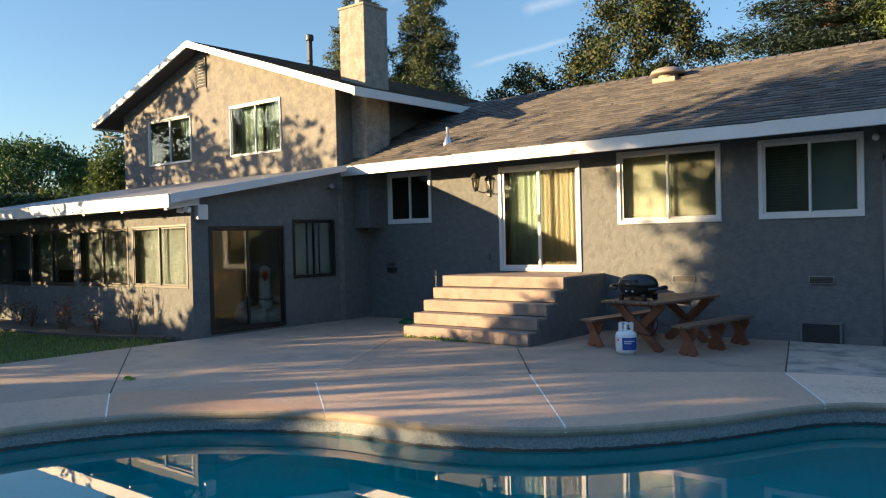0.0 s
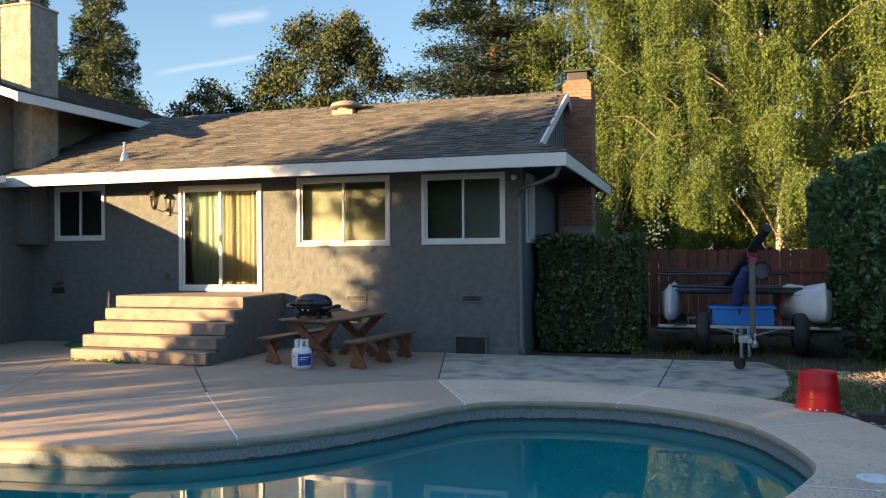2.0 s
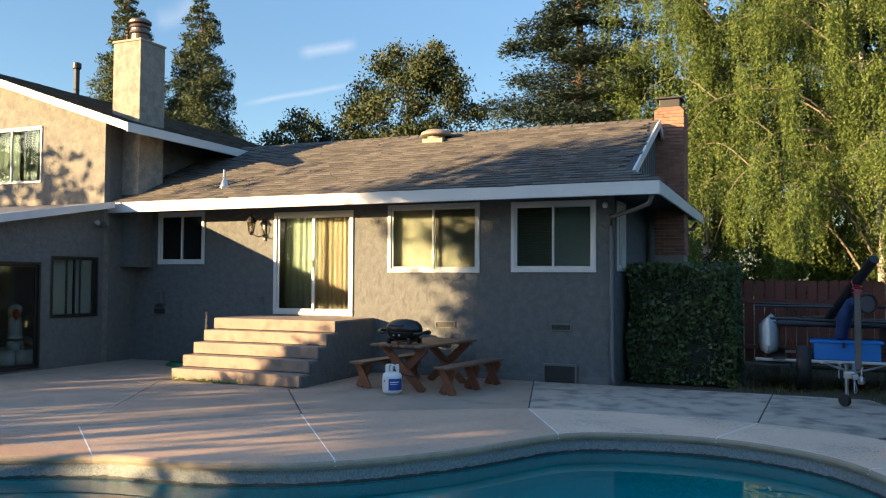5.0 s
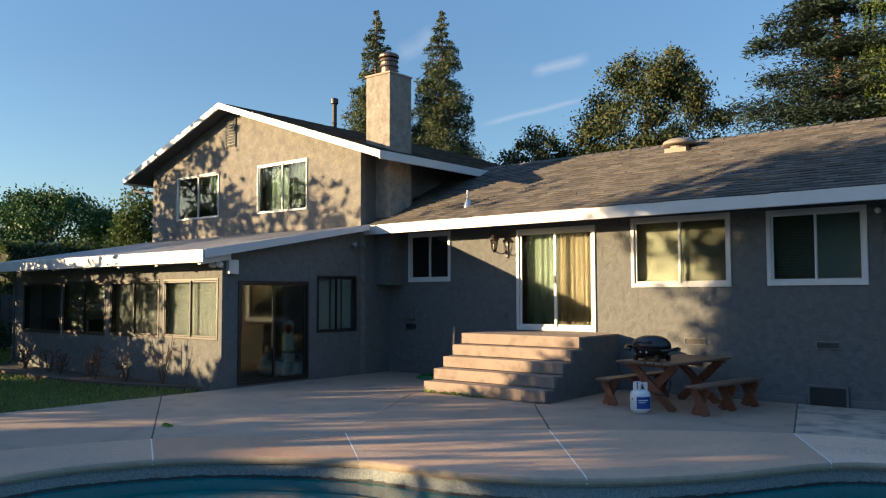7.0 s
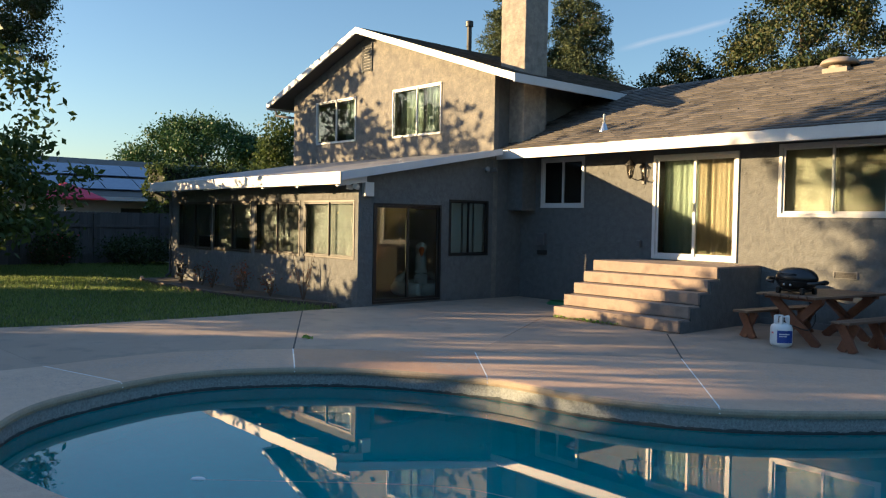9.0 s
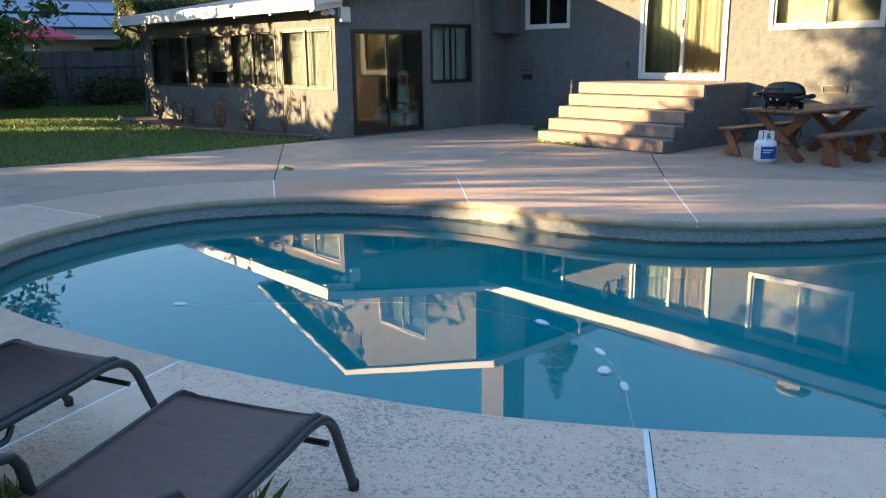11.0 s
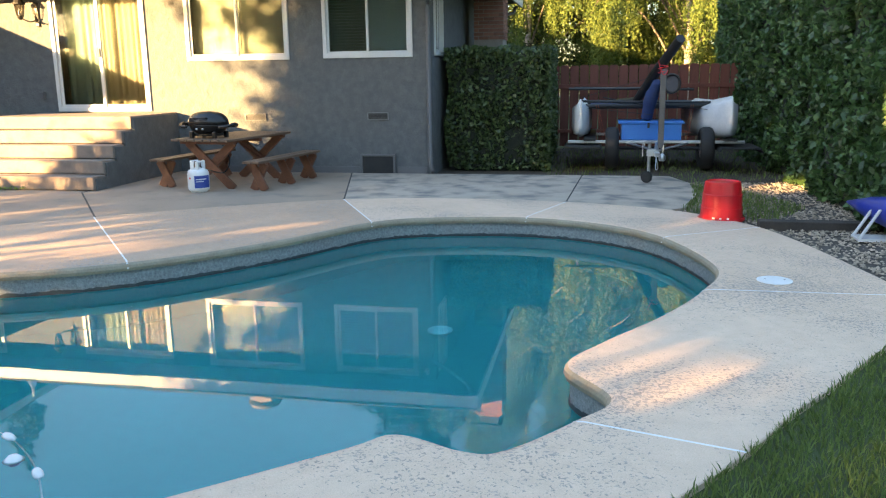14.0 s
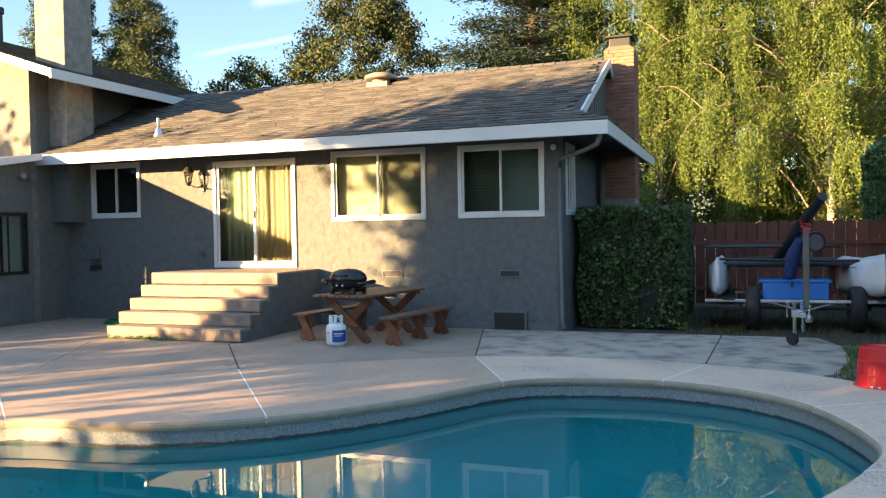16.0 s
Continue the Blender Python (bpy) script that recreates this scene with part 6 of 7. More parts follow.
def lounger(m, label):
    l = thing("sun_lounger", label, "sun lounger", m, group="sun loungers")
    w = 0.29
    for s in (-1, 1):
        part("side_rail", tube(bmesh.new(), spline([(s * w, -0.20, 0.014), (s * w, -0.13, 0.18), (s * w, -0.055, 0.335), (s * w, 0.06, 0.385), (s * w, 0.30, 0.365), (s * w, 0.75, 0.335), (s * w, 1.30, 0.33)], 6), 0.019, 8), FRAMEMET, l, smooth=True)
        part("armrest", tube(bmesh.new(), [(s * w, 0.70, 0.33), (s * w, 0.725, 0.46), (s * w, 0.75, 0.50), (s * w, 0.80, 0.512), (s * w, 1.30, 0.535), (s * w, 1.36, 0.52), (s * w, 1.34, 0.33)], 0.019, 8), FRAMEMET, l, smooth=True)
        part("edge_piping", tube(bmesh.new(), spline([(s * (w - 0.006), -0.05, 0.352), (s * (w - 0.006), 0.0, 0.387), (s * (w - 0.006), 0.06, 0.408), (s * (w - 0.006), 0.30, 0.388), (s * (w - 0.006), 0.75, 0.358), (s * (w - 0.006), 1.24, 0.352)], 5), 0.009, 6), SLINGEDGE, l, "dark sewn sling edge", smooth=True)
        part("leg", tube(bmesh.new(), [(s * w, 1.12, 0.33), (s * w, 1.28, 0.12), (s * w, 1.34, 0.014)], 0.017, 8), BLACKMET, l)
        part("foot_cap", lathe(bmesh.new(), [(0.021, 0.0), (0.022, 0.03), (0.019, 0.04)], 10, (s * w, -0.20, 0.0)), RUBBER, l)
        part("back_rail", tube(bmesh.new(), [(s * (w - 0.03), 1.22, 0.34), (s * (w - 0.03), 1.55, 0.40), (s * (w - 0.03), 1.92, 0.47)], 0.015, 8), BLACKMET, l)
        part("bracket", tube(bmesh.new(), spline([(s * w, 0.52, 0.33), (s * w, 0.55, 0.285), (s * w, 0.62, 0.285), (s * w, 0.66, 0.33)], 4), 0.012, 6), BLACKMET, l)
    part("cross_bar", tube(bmesh.new(), [(-w, -0.03, 0.27), (w, -0.03, 0.27)], 0.012, 8), BLACKMET, l)
    part("cross_bar", tube(bmesh.new(), [(-w, 1.92, 0.47), (w, 1.92, 0.47)], 0.014, 8), BLACKMET, l)
    bm = bmesh.new()
    prof = spline([(0, -0.062, 0.322), (0, -0.045, 0.355), (0, 0.0, 0.388), (0, 0.06, 0.408), (0, 0.30, 0.388), (0, 0.75, 0.358), (0, 1.24, 0.352)], 6)
    rows = [[bm.verts.new((x, p.y, p.z - 0.006 * (1 - (x / w) ** 2))) for x in [w * (k / 6 - 1) for k in range(13)]] for p in prof]
    for a, b in zip(rows, rows[1:]):
        for i in range(12):
            bm.faces.new((a[i], a[i + 1], b[i + 1], b[i]))
    bmesh.ops.solidify(bm, geom=bm.faces[:], thickness=0.006)
    part("sling", bm, SLING, l, "brown woven sling", smooth=True)
    bm = bmesh.new()
    w2 = w - 0.03
    rows = [[bm.verts.new((x, y, z - 0.012 * (1 - (x / w2) ** 2))) for x in (-w2, 0, w2)] for y, z in ((1.25, 0.352), (1.55, 0.412), (1.93, 0.488))]
    for a, b in zip(rows, rows[1:]):
        for i in range(2):
            bm.faces.new((a[i], a[i + 1], b[i + 1], b[i]))
    bmesh.ops.solidify(bm, geom=bm.faces[:], thickness=0.006)
    part("back_sling", bm, SLING, l, "brown woven sling", smooth=True)
    return l


lo_a = lounger(pose(-0.395, -12.585, 0.004, 0, 0, -153.8), "brown mesh sun lounger with a black frame on the pool deck")
copy_thing(lo_a, pose(-1.43, -12.885, 0.004, 0, 0, -156.0))

lid = thing("skimmer_lid", "round white plastic skimmer lid in the deck", "lid", pose(3.63, -6.84, 0.006))
part("rim", lathe(bmesh.new(), [(0.135, 0.0), (0.135, 0.006), (0.122, 0.009)], 32), TANKWHITE, lid)
part("cover", lathe(bmesh.new(), [(0.119, 0.0), (0.117, 0.010), (0.02, 0.012)], 32), TANKWHITE, lid)
for s in (-1, 1):
    part("finger_hole", lathe(bmesh.new(), [(0.006, 0.011), (0.006, 0.0135)], 10, (s * 0.075, 0, 0)), RUBBER, lid)

rope = thing("float_rope", "white safety rope with floats lying on the water", "rope")
ROPE_LINE = spline([(0.13, -10.93, -0.09), (-0.03, -10.72, -0.235), (-0.22, -10.5, -0.24), (-0.42, -10.27, -0.24), (-0.62, -10.09, -0.24), (-0.84, -9.94, -0.24), (-1.1, -9.83, -0.24), (-1.47, -9.77, -0.24), (-1.9, -9.85, -0.24), (-2.5, -10.16, -0.24), (-3.67, -11.43, -0.243)], 8)
ROPEM = mat("white_rope", (0.72, 0.72, 0.70), (0.55, 0.55, 0.53), 0.7, 12, 90, 0.2)
part("cord", tube(bmesh.new(), ROPE_LINE, 0.005, 6), ROPEM, rope)
for q, wd in (((-0.41, -10.28), 45), ((-0.84, -9.94), 28), ((-1.47, -9.77), 0), ((-3.67, -11.43), -45)):
    f = part("float", lathe(bmesh.new(), [(0.009, -0.06), (0.022, -0.045), (0.027, -0.015), (0.027, 0.015), (0.022, 0.045), (0.009, 0.06)], 14), ROPEM, rope, "white plastic float", smooth=True)
    f.matrix_basis = pose(q[0], q[1], -0.238, 0, 90, -wd)
disp = thing("chlorine_floater", "small floating blue and white chlorine dispenser", "dispenser", pose(-0.63, -10.17, -0.25) @ Matrix.Scale(0.6, 4))
part("body", lathe(bmesh.new(), [(0.03, -0.12), (0.045, -0.1), (0.045, -0.02), (0.085, -0.005), (0.088, 0.01)], 18), LABEL, disp)
part("cap", lathe(bmesh.new(), [(0.086, 0.011), (0.07, 0.04), (0.04, 0.07), (0.01, 0.075)], 18), TANKWHITE, disp, smooth=True)
drain = thing("pool_drain", "round pale drain grate on the pool floor", "drain", pose(0.93, -6.94, -1.245))
PALEGRATE = mat("pale_grate", (0.12, 0.75, 0.80), (0.08, 0.6, 0.65), 0.6, 8, 40, 0.0)
part("ring", lathe(bmesh.new(), [(0.11, 0), (0.11, 0.015), (0.09, 0.02)], 24), PALEGRATE, drain)
for i in range(7):
    part("bar", B(-0.085, 0.085, -0.005, 0.005, 0.008, 0.018), PALEGRATE, drain).matrix_basis = pose(0, -0.075 + i * 0.025, 0)
tub = thing("plastic_tub", "red plastic tub standing upside down on the ground", "tub", pose(3.63, -3.86, -0.02) @ Matrix.Diagonal((1, 1, 0.88, 1)))
part("body", lathe(bmesh.new(), [(0.235, 0.02), (0.232, 0.045), (0.226, 0.16), (0.230, 0.165), (0.222, 0.175), (0.215, 0.33), (0.219, 0.335), (0.21, 0.345), (0.195, 0.49), (0.185, 0.50), (0.175, 0.48), (0.02, 0.475)], 36), RED, tub, smooth=False)
part("rim", lathe(bmesh.new(), [(0.235, 0.0), (0.258, 0.0), (0.26, 0.025), (0.235, 0.035)], 36), RED, tub)
for a in (-100, -80, -118):
    part("sticker", B(-0.012, 0.012, -0.003, 0.003, 0.03, 0.055), TANKWHITE, tub).matrix_basis = pose(0.236 * math.cos(radians(a)), 0.236 * math.sin(radians(a)), 0.0, 0, 0, a + 90)
L_FRESH = leaf_mat("fresh_leaf", (0.22, 0.32, 0.06), (0.12, 0.20, 0.04), 0.5, 0.2)
twig = thing("fallen_leaves", "small clump of fallen green leaves on the paving", "leaves", pose(-8.1, -7.78, 0.002))
part("leaf_clump", leaf_mesh("leaf_clump", np.random.RandomState(5).normal(size=(30, 3)) * np.array((0.06, 0.035, 0.006)) + np.array((0, 0, 0.018)), 0.035, L_FRESH, np.random.RandomState(6)), L_FRESH, twig)

nr = np.random.RandomState(15)
q = np.stack([nr.uniform(-7.8, -6.3, 90), -2.63 - np.abs(nr.normal(size=90)) * 0.035, nr.uniform(0.012, 0.05, 90)], 1)
litter = thing("leaf_litter", "small yellow-green leaves gathered at the lowest step", "leaves")
part("leaf_scatter", leaf_mesh("leaf_scatter", q, 0.035, L_FRESH, nr), L_FRESH, litter)

# ---------------------------------------------------------------- sunroom contents
PLASTICW = mat("white_vinyl_toy", (0.78, 0.78, 0.77), (0.7, 0.7, 0.69), 0.35, 3, 30, 0.03)
ORANGE = mat("orange_vinyl", (0.65, 0.11, 0.01), (0.6, 0.09, 0.01), 0.4, 4, 40, 0.02)
swan = thing("inflatable_swan", "white inflatable swan pool float standing indoors", "pool float", pose(-12.35, -2.15, 0.035, 0, 0, -35))
part("ring", tube(bmesh.new(), [(0.50 * math.cos(i * math.pi / 14), 0.50 * math.sin(i * math.pi / 14), 0.16) for i in range(29)], 0.16, 14), PLASTICW, swan, smooth=True)
part("neck", tube(bmesh.new(), spline([(0.36, 0, 0.25), (0.42, 0, 0.55), (0.34, 0, 0.82), (0.30, 0, 1.0), (0.36, 0, 1.12), (0.46, 0, 1.10)], 5), [0.15] * 6 + [0.13] * 6 + [0.12] * 8 + [0.10] * 6, 14), PLASTICW, swan, smooth=True)
part("beak", lathe(bmesh.new(), [(0.08, 0.0), (0.06, 0.08), (0.015, 0.2)], 12), ORANGE, swan, "orange beak", smooth=True).matrix_basis = pose(0.50, 0, 1.10, 0, 158, 0)
part("head", lathe(bmesh.new(), [(0.02, -0.13), (0.10, -0.09), (0.13, 0.0), (0.11, 0.08), (0.03, 0.13)], 16, (0.44, 0, 1.10)), PLASTICW, swan, smooth=True)
part("wing", tube(bmesh.new(), spline([(0.05, 0.50, 0.26), (-0.25, 0.44, 0.36), (-0.52, 0.28, 0.46)], 5), [0.1] * 5 + [0.07] * 6, 10), PLASTICW, swan, smooth=True)
part("wing", tube(bmesh.new(), spline([(0.05, -0.50, 0.26), (-0.25, -0.44, 0.36), (-0.52, -0.28, 0.46)], 5), [0.1] * 5 + [0.07] * 6, 10), PLASTICW, swan, smooth=True)

# ---------------------------------------------------------------- brick chimney, fences, boat trailer
bc = thing("brick_chimney", "red brick chimney with a dark metal hood", "chimney")
CX0, CX1, CY0, CY1 = -0.33, 0.27, 3.32, 4.06
part("core", B(CX0 + 0.012, CX1 - 0.012, CY0 + 0.012, CY1 - 0.012, -0.05, 5.36), MORTAR, bc)
part("hood", B(CX0 + 0.09, CX1 - 0.09, CY0 + 0.12, CY1 - 0.12, 5.45, 5.63, 0.01), BLACKMET, bc, "dark metal hood")
part("hood_lid", B(CX0 + 0.03, CX1 - 0.03, CY0 + 0.05, CY1 - 0.05, 5.63, 5.67, 0.01), BLACKMET, bc)
bm = bmesh.new()
vs = [bm.verts.new(p) for p in ((CX0, CY0, 5.36), (CX1, CY0, 5.36), (CX1, CY1, 5.36), (CX0, CY1, 5.36), (CX0 + 0.09, CY0 + 0.12, 5.46), (CX1 - 0.09, CY0 + 0.12, 5.46), (CX1 - 0.09, CY1 - 0.12, 5.46), (CX0 + 0.09, CY1 - 0.12, 5.46))]
for q in ((0, 1, 5, 4), (1, 2, 6, 5), (2, 3, 7, 6), (3, 0, 4, 7), (4, 5, 6, 7)):
    bm.faces.new([vs[i] for i in q])
part("crown", bm, BRICK, bc, "sloped brick shoulder")


def board_fence(name, label, p0, p1, h, width, material, gap, seed, rails=(0.35, 1.35), rail_side=-1, post=2.4):
    rnd = random.Random(seed)
    f = thing(name, label, "fence")
    a, b = Vector(p0), Vector(p1)
    ln = (b - a).length
    d = (b - a).normalized()
    ang = math.degrees(math.atan2(d.y, d.x))
    n = int(ln / (width + gap))
    w = width / 2
    bm = bmesh.new()
    prism(bm, [(-w, -0.009, 0), (w, -0.009, 0), (w, -0.009, h - 0.03), (w - 0.03, -0.009, h), (-w + 0.03, -0.009, h), (-w, -0.009, h - 0.03)], (0, 0.018, 0))
    me = mesh_of("board", bm, material)
    for i in range(n):
        c = a + d * ((i + 0.5) * (width + gap))
        o = part("board", me, material, f)
        o.matrix_basis = pose(c.x, c.y, rnd.uniform(-0.02, 0.0) + 0.02, rnd.uniform(-0.4, 0.4), 0, ang)
    nx = Vector((-d.y, d.x, 0)) * rail_side
    for z in rails:
        m = (a + b) / 2 + nx * 0.032
        part("rail", B(-ln / 2, ln / 2, -0.02, 0.02, z - 0.045, z + 0.045, 0.004), material, f).matrix_basis = pose(m.x, m.y, 0, 0, 0, ang)
    for i in range(int(ln / post) + 1):
        c = a + d * (i * post) + nx * 0.1
        part("post", B(-0.045, 0.045, -0.045, 0.045, 0, h - 0.05, 0.004), material, f).matrix_basis = pose(c.x, c.y, 0, 0, 0, ang)
    return f


board_fence("board_fence", "red-brown stained board fence with light between boards", (0.9, 5.3, 0), (5.6, 5.3, 0), 1.80, 0.195, FENCEWOOD, 0.02, 5)
board_fence("board_fence", "weathered grey board fence at the lawn's far side", (-28.0, -14.0, 0), (-28.0, 3.5, 0), 1.85, 0.14, OLDFENCE, 0.002, 6)

# unseen fence, added to close the garden to the south and cut stray light
board_fence("board_fence", "unseen weathered board fence added along the southern boundary", (-18.0, -25.5, 0), (16.0, -25.5, 0), 1.85, 0.14, OLDFENCE, 0.002, 16)

trailer = thing("boat_trailer", "small boat trailer with a galvanised frame", "trailer")
part("cross_beam", B(1.70, 4.62, 0.76, 0.83, 0.455, 0.505, 0.008), STEEL, trailer, "pale galvanised cross beam")
part("cross_beam", B(1.9, 4.5, 2.6, 2.66, 0.455, 0.505, 0.008), STEEL, trailer)
part("tongue", tube(bmesh.new(), [(3.22, 2.6, 0.47), (3.20, 0.8, 0.46), (3.10, -0.55, 0.44), (3.08, -0.9, 0.44)], 0.032, 8), STEEL, trailer)
for s, x in ((-1, 2.7), (1, 3.7)):
    part("brace", tube(bmesh.new(), [(x, 0.79, 0.46), (3.14, -0.2, 0.42)], 0.018, 6), STEEL, trailer)
part("coupler", B(3.04, 3.12, -1.1, -0.85, 0.41, 0.48, 0.01), STEEL, trailer)
part("axle", tube(bmesh.new(), [(2.4, 0.98, 0.36), (4.05, 0.98, 0.36)], 0.03, 8), BLACKMET, trailer)
for x in (2.45, 4.02):
    wh = part("wheel", lathe(bmesh.new(), [(0.20, -0.085), (0.30, -0.115), (0.345, -0.09), (0.362, -0.05), (0.362, 0.05), (0.345, 0.09), (0.30, 0.115), (0.20, 0.085)], 32), RUBBER, trailer, "fat black tyre", smooth=True)
    wh.matrix_basis = pose(x, 0.98, 0.36, 0, 90, 0)
    part("rim", lathe(bmesh.new(), [(0.06, -0.10), (0.19, -0.08), (0.20, -0.06), (0.20, 0.06), (0.19, 0.08), (0.06, 0.10)], 24), STEEL, wh, "steel rim")
jack = part("jockey_stand", tube(bmesh.new(), [(2.98, -0.86, 0.62), (2.98, -0.86, 0.14)], 0.026, 10), STEEL, trailer, "galvanised jockey stand")
part("clamp", B(2.94, 3.08, -0.90, -0.82, 0.40, 0.50, 0.006), STEEL, trailer)
part("crank", tube(bmesh.new(), [(2.98, -0.86, 0.62), (2.90, -0.9, 0.64), (2.90, -0.9, 0.56)], 0.009, 6), STEEL, jack)
part("fork", B(2.955, 3.005, -0.90, -0.82, 0.07, 0.17, 0.006), STEEL, jack)
part("jockey_wheel", lathe(bmesh.new(), [(0.03, -0.03), (0.085, -0.028), (0.09, 0), (0.085, 0.028), (0.03, 0.03)], 20), RUBBER, jack, "small black castor wheel").matrix_basis = pose(2.95, -0.90, 0.09, 0, 90, 52)
part("winch_post", B(3.16, 3.25, 0.02, 0.11, 0.44, 1.68, 0.008), mat("grey_steel_post", (0.16, 0.15, 0.14), (0.11, 0.1, 0.095), 0.5, 4, 40, 0.1, metal=0.5), trailer, "grey upright post")
for x0, x1, dz in ((1.62, 2.28, 0.0), (4.18, 4.86, -0.02)):
    line = [(x0, 0.42, 0.38 + dz), (x0 + 0.04, 0.42, 0.43 + dz), (x1 - 0.04, 0.42, 0.43 + dz), (x1, 0.42, 0.36 + dz)]
    bm = bmesh.new()
    for (xa, _, za), (xb, _, zb) in zip(line, line[1:]):
        prism(bm, [(xa, 0.42, za), (xb, 0.42, zb), (xb, 0.42, zb - 0.02), (xa, 0.42, za - 0.02)], (0, 1.1, 0))
    part("mudguard", bm, RUBBER, trailer, "flat dark mudguard")
part("ball_coupling", lathe(bmesh.new(), [(0.04, 0.0), (0.055, 0.03), (0.05, 0.08), (0.02, 0.11)], 14, (3.16, -0.98, 0.34)), STEEL, trailer, smooth=True)
part("coupling_lever", tube(bmesh.new(), [(3.16, -0.98, 0.44), (3.18, -0.98, 0.58)], 0.012, 6), STEEL, trailer)
part("jack_handle", tube(bmesh.new(), spline([(2.88, -0.92, 0.40), (2.88, -0.92, 0.60), (2.93, -0.92, 0.63), (2.96, -0.92, 0.58)], 4), 0.010, 6), STEEL, trailer)
part("safety_chain", tube(bmesh.new(), spline([(3.08, -0.8, 0.42), (3.12, -0.75, 0.22), (3.10, -0.6, 0.18), (3.12, -0.3, 0.38)], 6), 0.008, 5), STEEL, trailer)
for s in (-1, 1):
    part("bunk", B(3.22 + s * 1.15 - 0.1, 3.22 + s * 1.15 + 0.1, 0.6, 3.2, 0.505, 0.54), BLACKMET, trailer)

NAVYBLUE = mat("blue_sail_canvas", (0.014, 0.04, 0.14), (0.009, 0.024, 0.085), 0.8, 6, 90, 0.4, 0.4)
boat = thing("catamaran", "small catamaran with two silver-white hulls on a trailer", "boat")


def hull(cx, y0, y1, z0, z1, w, turn, label):
    bm = bmesh.new()
    rows = []
    for k in range(9):
        f = k / 8
        y = y0 + (y1 - y0) * f
        b = w / 2 * (0.10 + 0.9 * min(1, f * 3.2) ** 0.6) * (1 - 0.35 * max(0, f - 0.6))
        zk = z0 + 0.10 * (1 - min(1, f * 3)) ** 2
        top = z1 - 0.10 * min(1, f * 2)
        sec = [(0, zk), (b * 0.82, zk + 0.05), (b, zk + 0.16), (b * 0.97, top - 0.09), (b * 0.5, top - 0.03), (0, top + 0.05)]
        rows.append([bm.verts.new((x, y - cx * 0, z)) for x, z in sec] + [bm.verts.new((-x, y, z)) for x, z in sec[-2:0:-1]])
    for a, b in zip(rows, rows[1:]):
        for i in range(len(a)):
            bm.faces.new((a[i], a[(i + 1) % len(a)], b[(i + 1) % len(a)], b[i]))
    bm.faces.new(rows[0][::-1])
    bm.faces.new(rows[-1])
    bmesh.ops.recalc_face_normals(bm, faces=bm.faces[:])
    o = part("hull", bm, ALU, boat, label, smooth=True)
    o.matrix_basis = pose(cx, 0, 0, 0, 0, turn)
    return o


hull(1.90, 0.55, 4.6, 0.505, 1.17, 0.37, 0, "silver-white hull with a sharp bow")
h2 = hull(0, 0.0, 2.2, 0.505, 1.20, 0.62, 0, "silver-white hull turned outwards")
h2.matrix_basis = pose(4.36, 0.62, 0, 0, 0, 9)
part("stem", B(1.91, 1.93, 0.53, 0.56, 0.72, 1.20), VINYL, boat)
for y in (1.35, 3.2):
    part("cross_tube", tube(bmesh.new(), [(1.95, y, 1.06), (4.15, y, 1.06)], 0.045, 10), BLACKMET, boat)
part("trampoline", B(2.05, 4.05, 1.38, 3.16, 1.045, 1.06), NAVY, boat, "dark trampoline net")
part("boom", tube(bmesh.new(), [(1.9, 1.1, 1.16), (3.2, 1.25, 1.13), (4.1, 1.3, 1.12)], 0.022, 8), BLACKMET, boat)
part("mast", tube(bmesh.new(), [(2.2, 4.6, 0.98), (2.86, 1.6, 1.14), (3.16, 0.75, 1.68), (3.44, 0.05, 2.15)], [0.06, 0.075, 0.085, 0.075], 12), BLACKMET, boat, "dark raked mast")
part("sail_roll", tube(bmesh.new(), spline([(3.02, 1.05, 0.84), (3.05, 1.0, 1.05), (3.10, 0.92, 1.28), (3.19, 0.8, 1.50)], 5), [0.05] + [0.10] * 5 + [0.115] * 5 + [0.09] * 4 + [0.05], 14), NAVYBLUE, boat, "navy rolled sail cover", smooth=True)
part("tiller_wheel", tube(bmesh.new(), [(3.40 + 0.13 * math.cos(i * math.pi / 12), 0.8, 1.45 + 0.15 * math.sin(i * math.pi / 12)) for i in range(25)], 0.022, 8), BLACKMET, boat, "dark round hoop")
part("hoop_cover", lathe(bmesh.new(), [(0.02, 0.0), (0.15, 0.005), (0.15, 0.02), (0.02, 0.025)], 20), mat("grey_cover", (0.075, 0.08, 0.10), (0.05, 0.055, 0.07), 0.6), boat).matrix_basis = pose(3.40, 0.82, 1.45, 90)
part("boom", tube(bmesh.new(), [(1.68, 1.2, 1.37), (3.30, 1.2, 1.37)], 0.022, 8), BLACKMET, boat, "thin black boom")
for xa, za, xb, zb in ((1.95, 1.05, 3.2, 0.92), (4.1, 1.0, 3.2, 1.12), (1.9, 1.22, 3.3, 1.62)):
    part("wire", tube(bmesh.new(), [(xa, 1.1, za), (xb, 0.9, zb)], 0.004, 4), BLACKMET, boat, "thin dark stay wire")
STRAP = mat("orange_strap", (0.42, 0.06, 0.02), (0.35, 0.05, 0.015), 0.7, 6, 60, 0.1)
for x0, x1 in ((2.16, 2.30), (2.20, 2.34), (3.78, 3.66), (3.82, 3.70)):
    part("strap", P((x0, 1.28, 1.08), (x1, 0.86, 0.51), 0.02, 0.004, (0, 1, 0)), STRAP, boat, "orange tie-down strap")
part("red_lashing", tube(bmesh.new(), [(3.2 + 0.075 * math.cos(i * math.pi / 4), 0.10 + 0.09 * math.sin(i * math.pi / 4), 1.60 + 0.008 * i) for i in range(20)], 0.006, 5), RED, boat, "red lashing round the post")
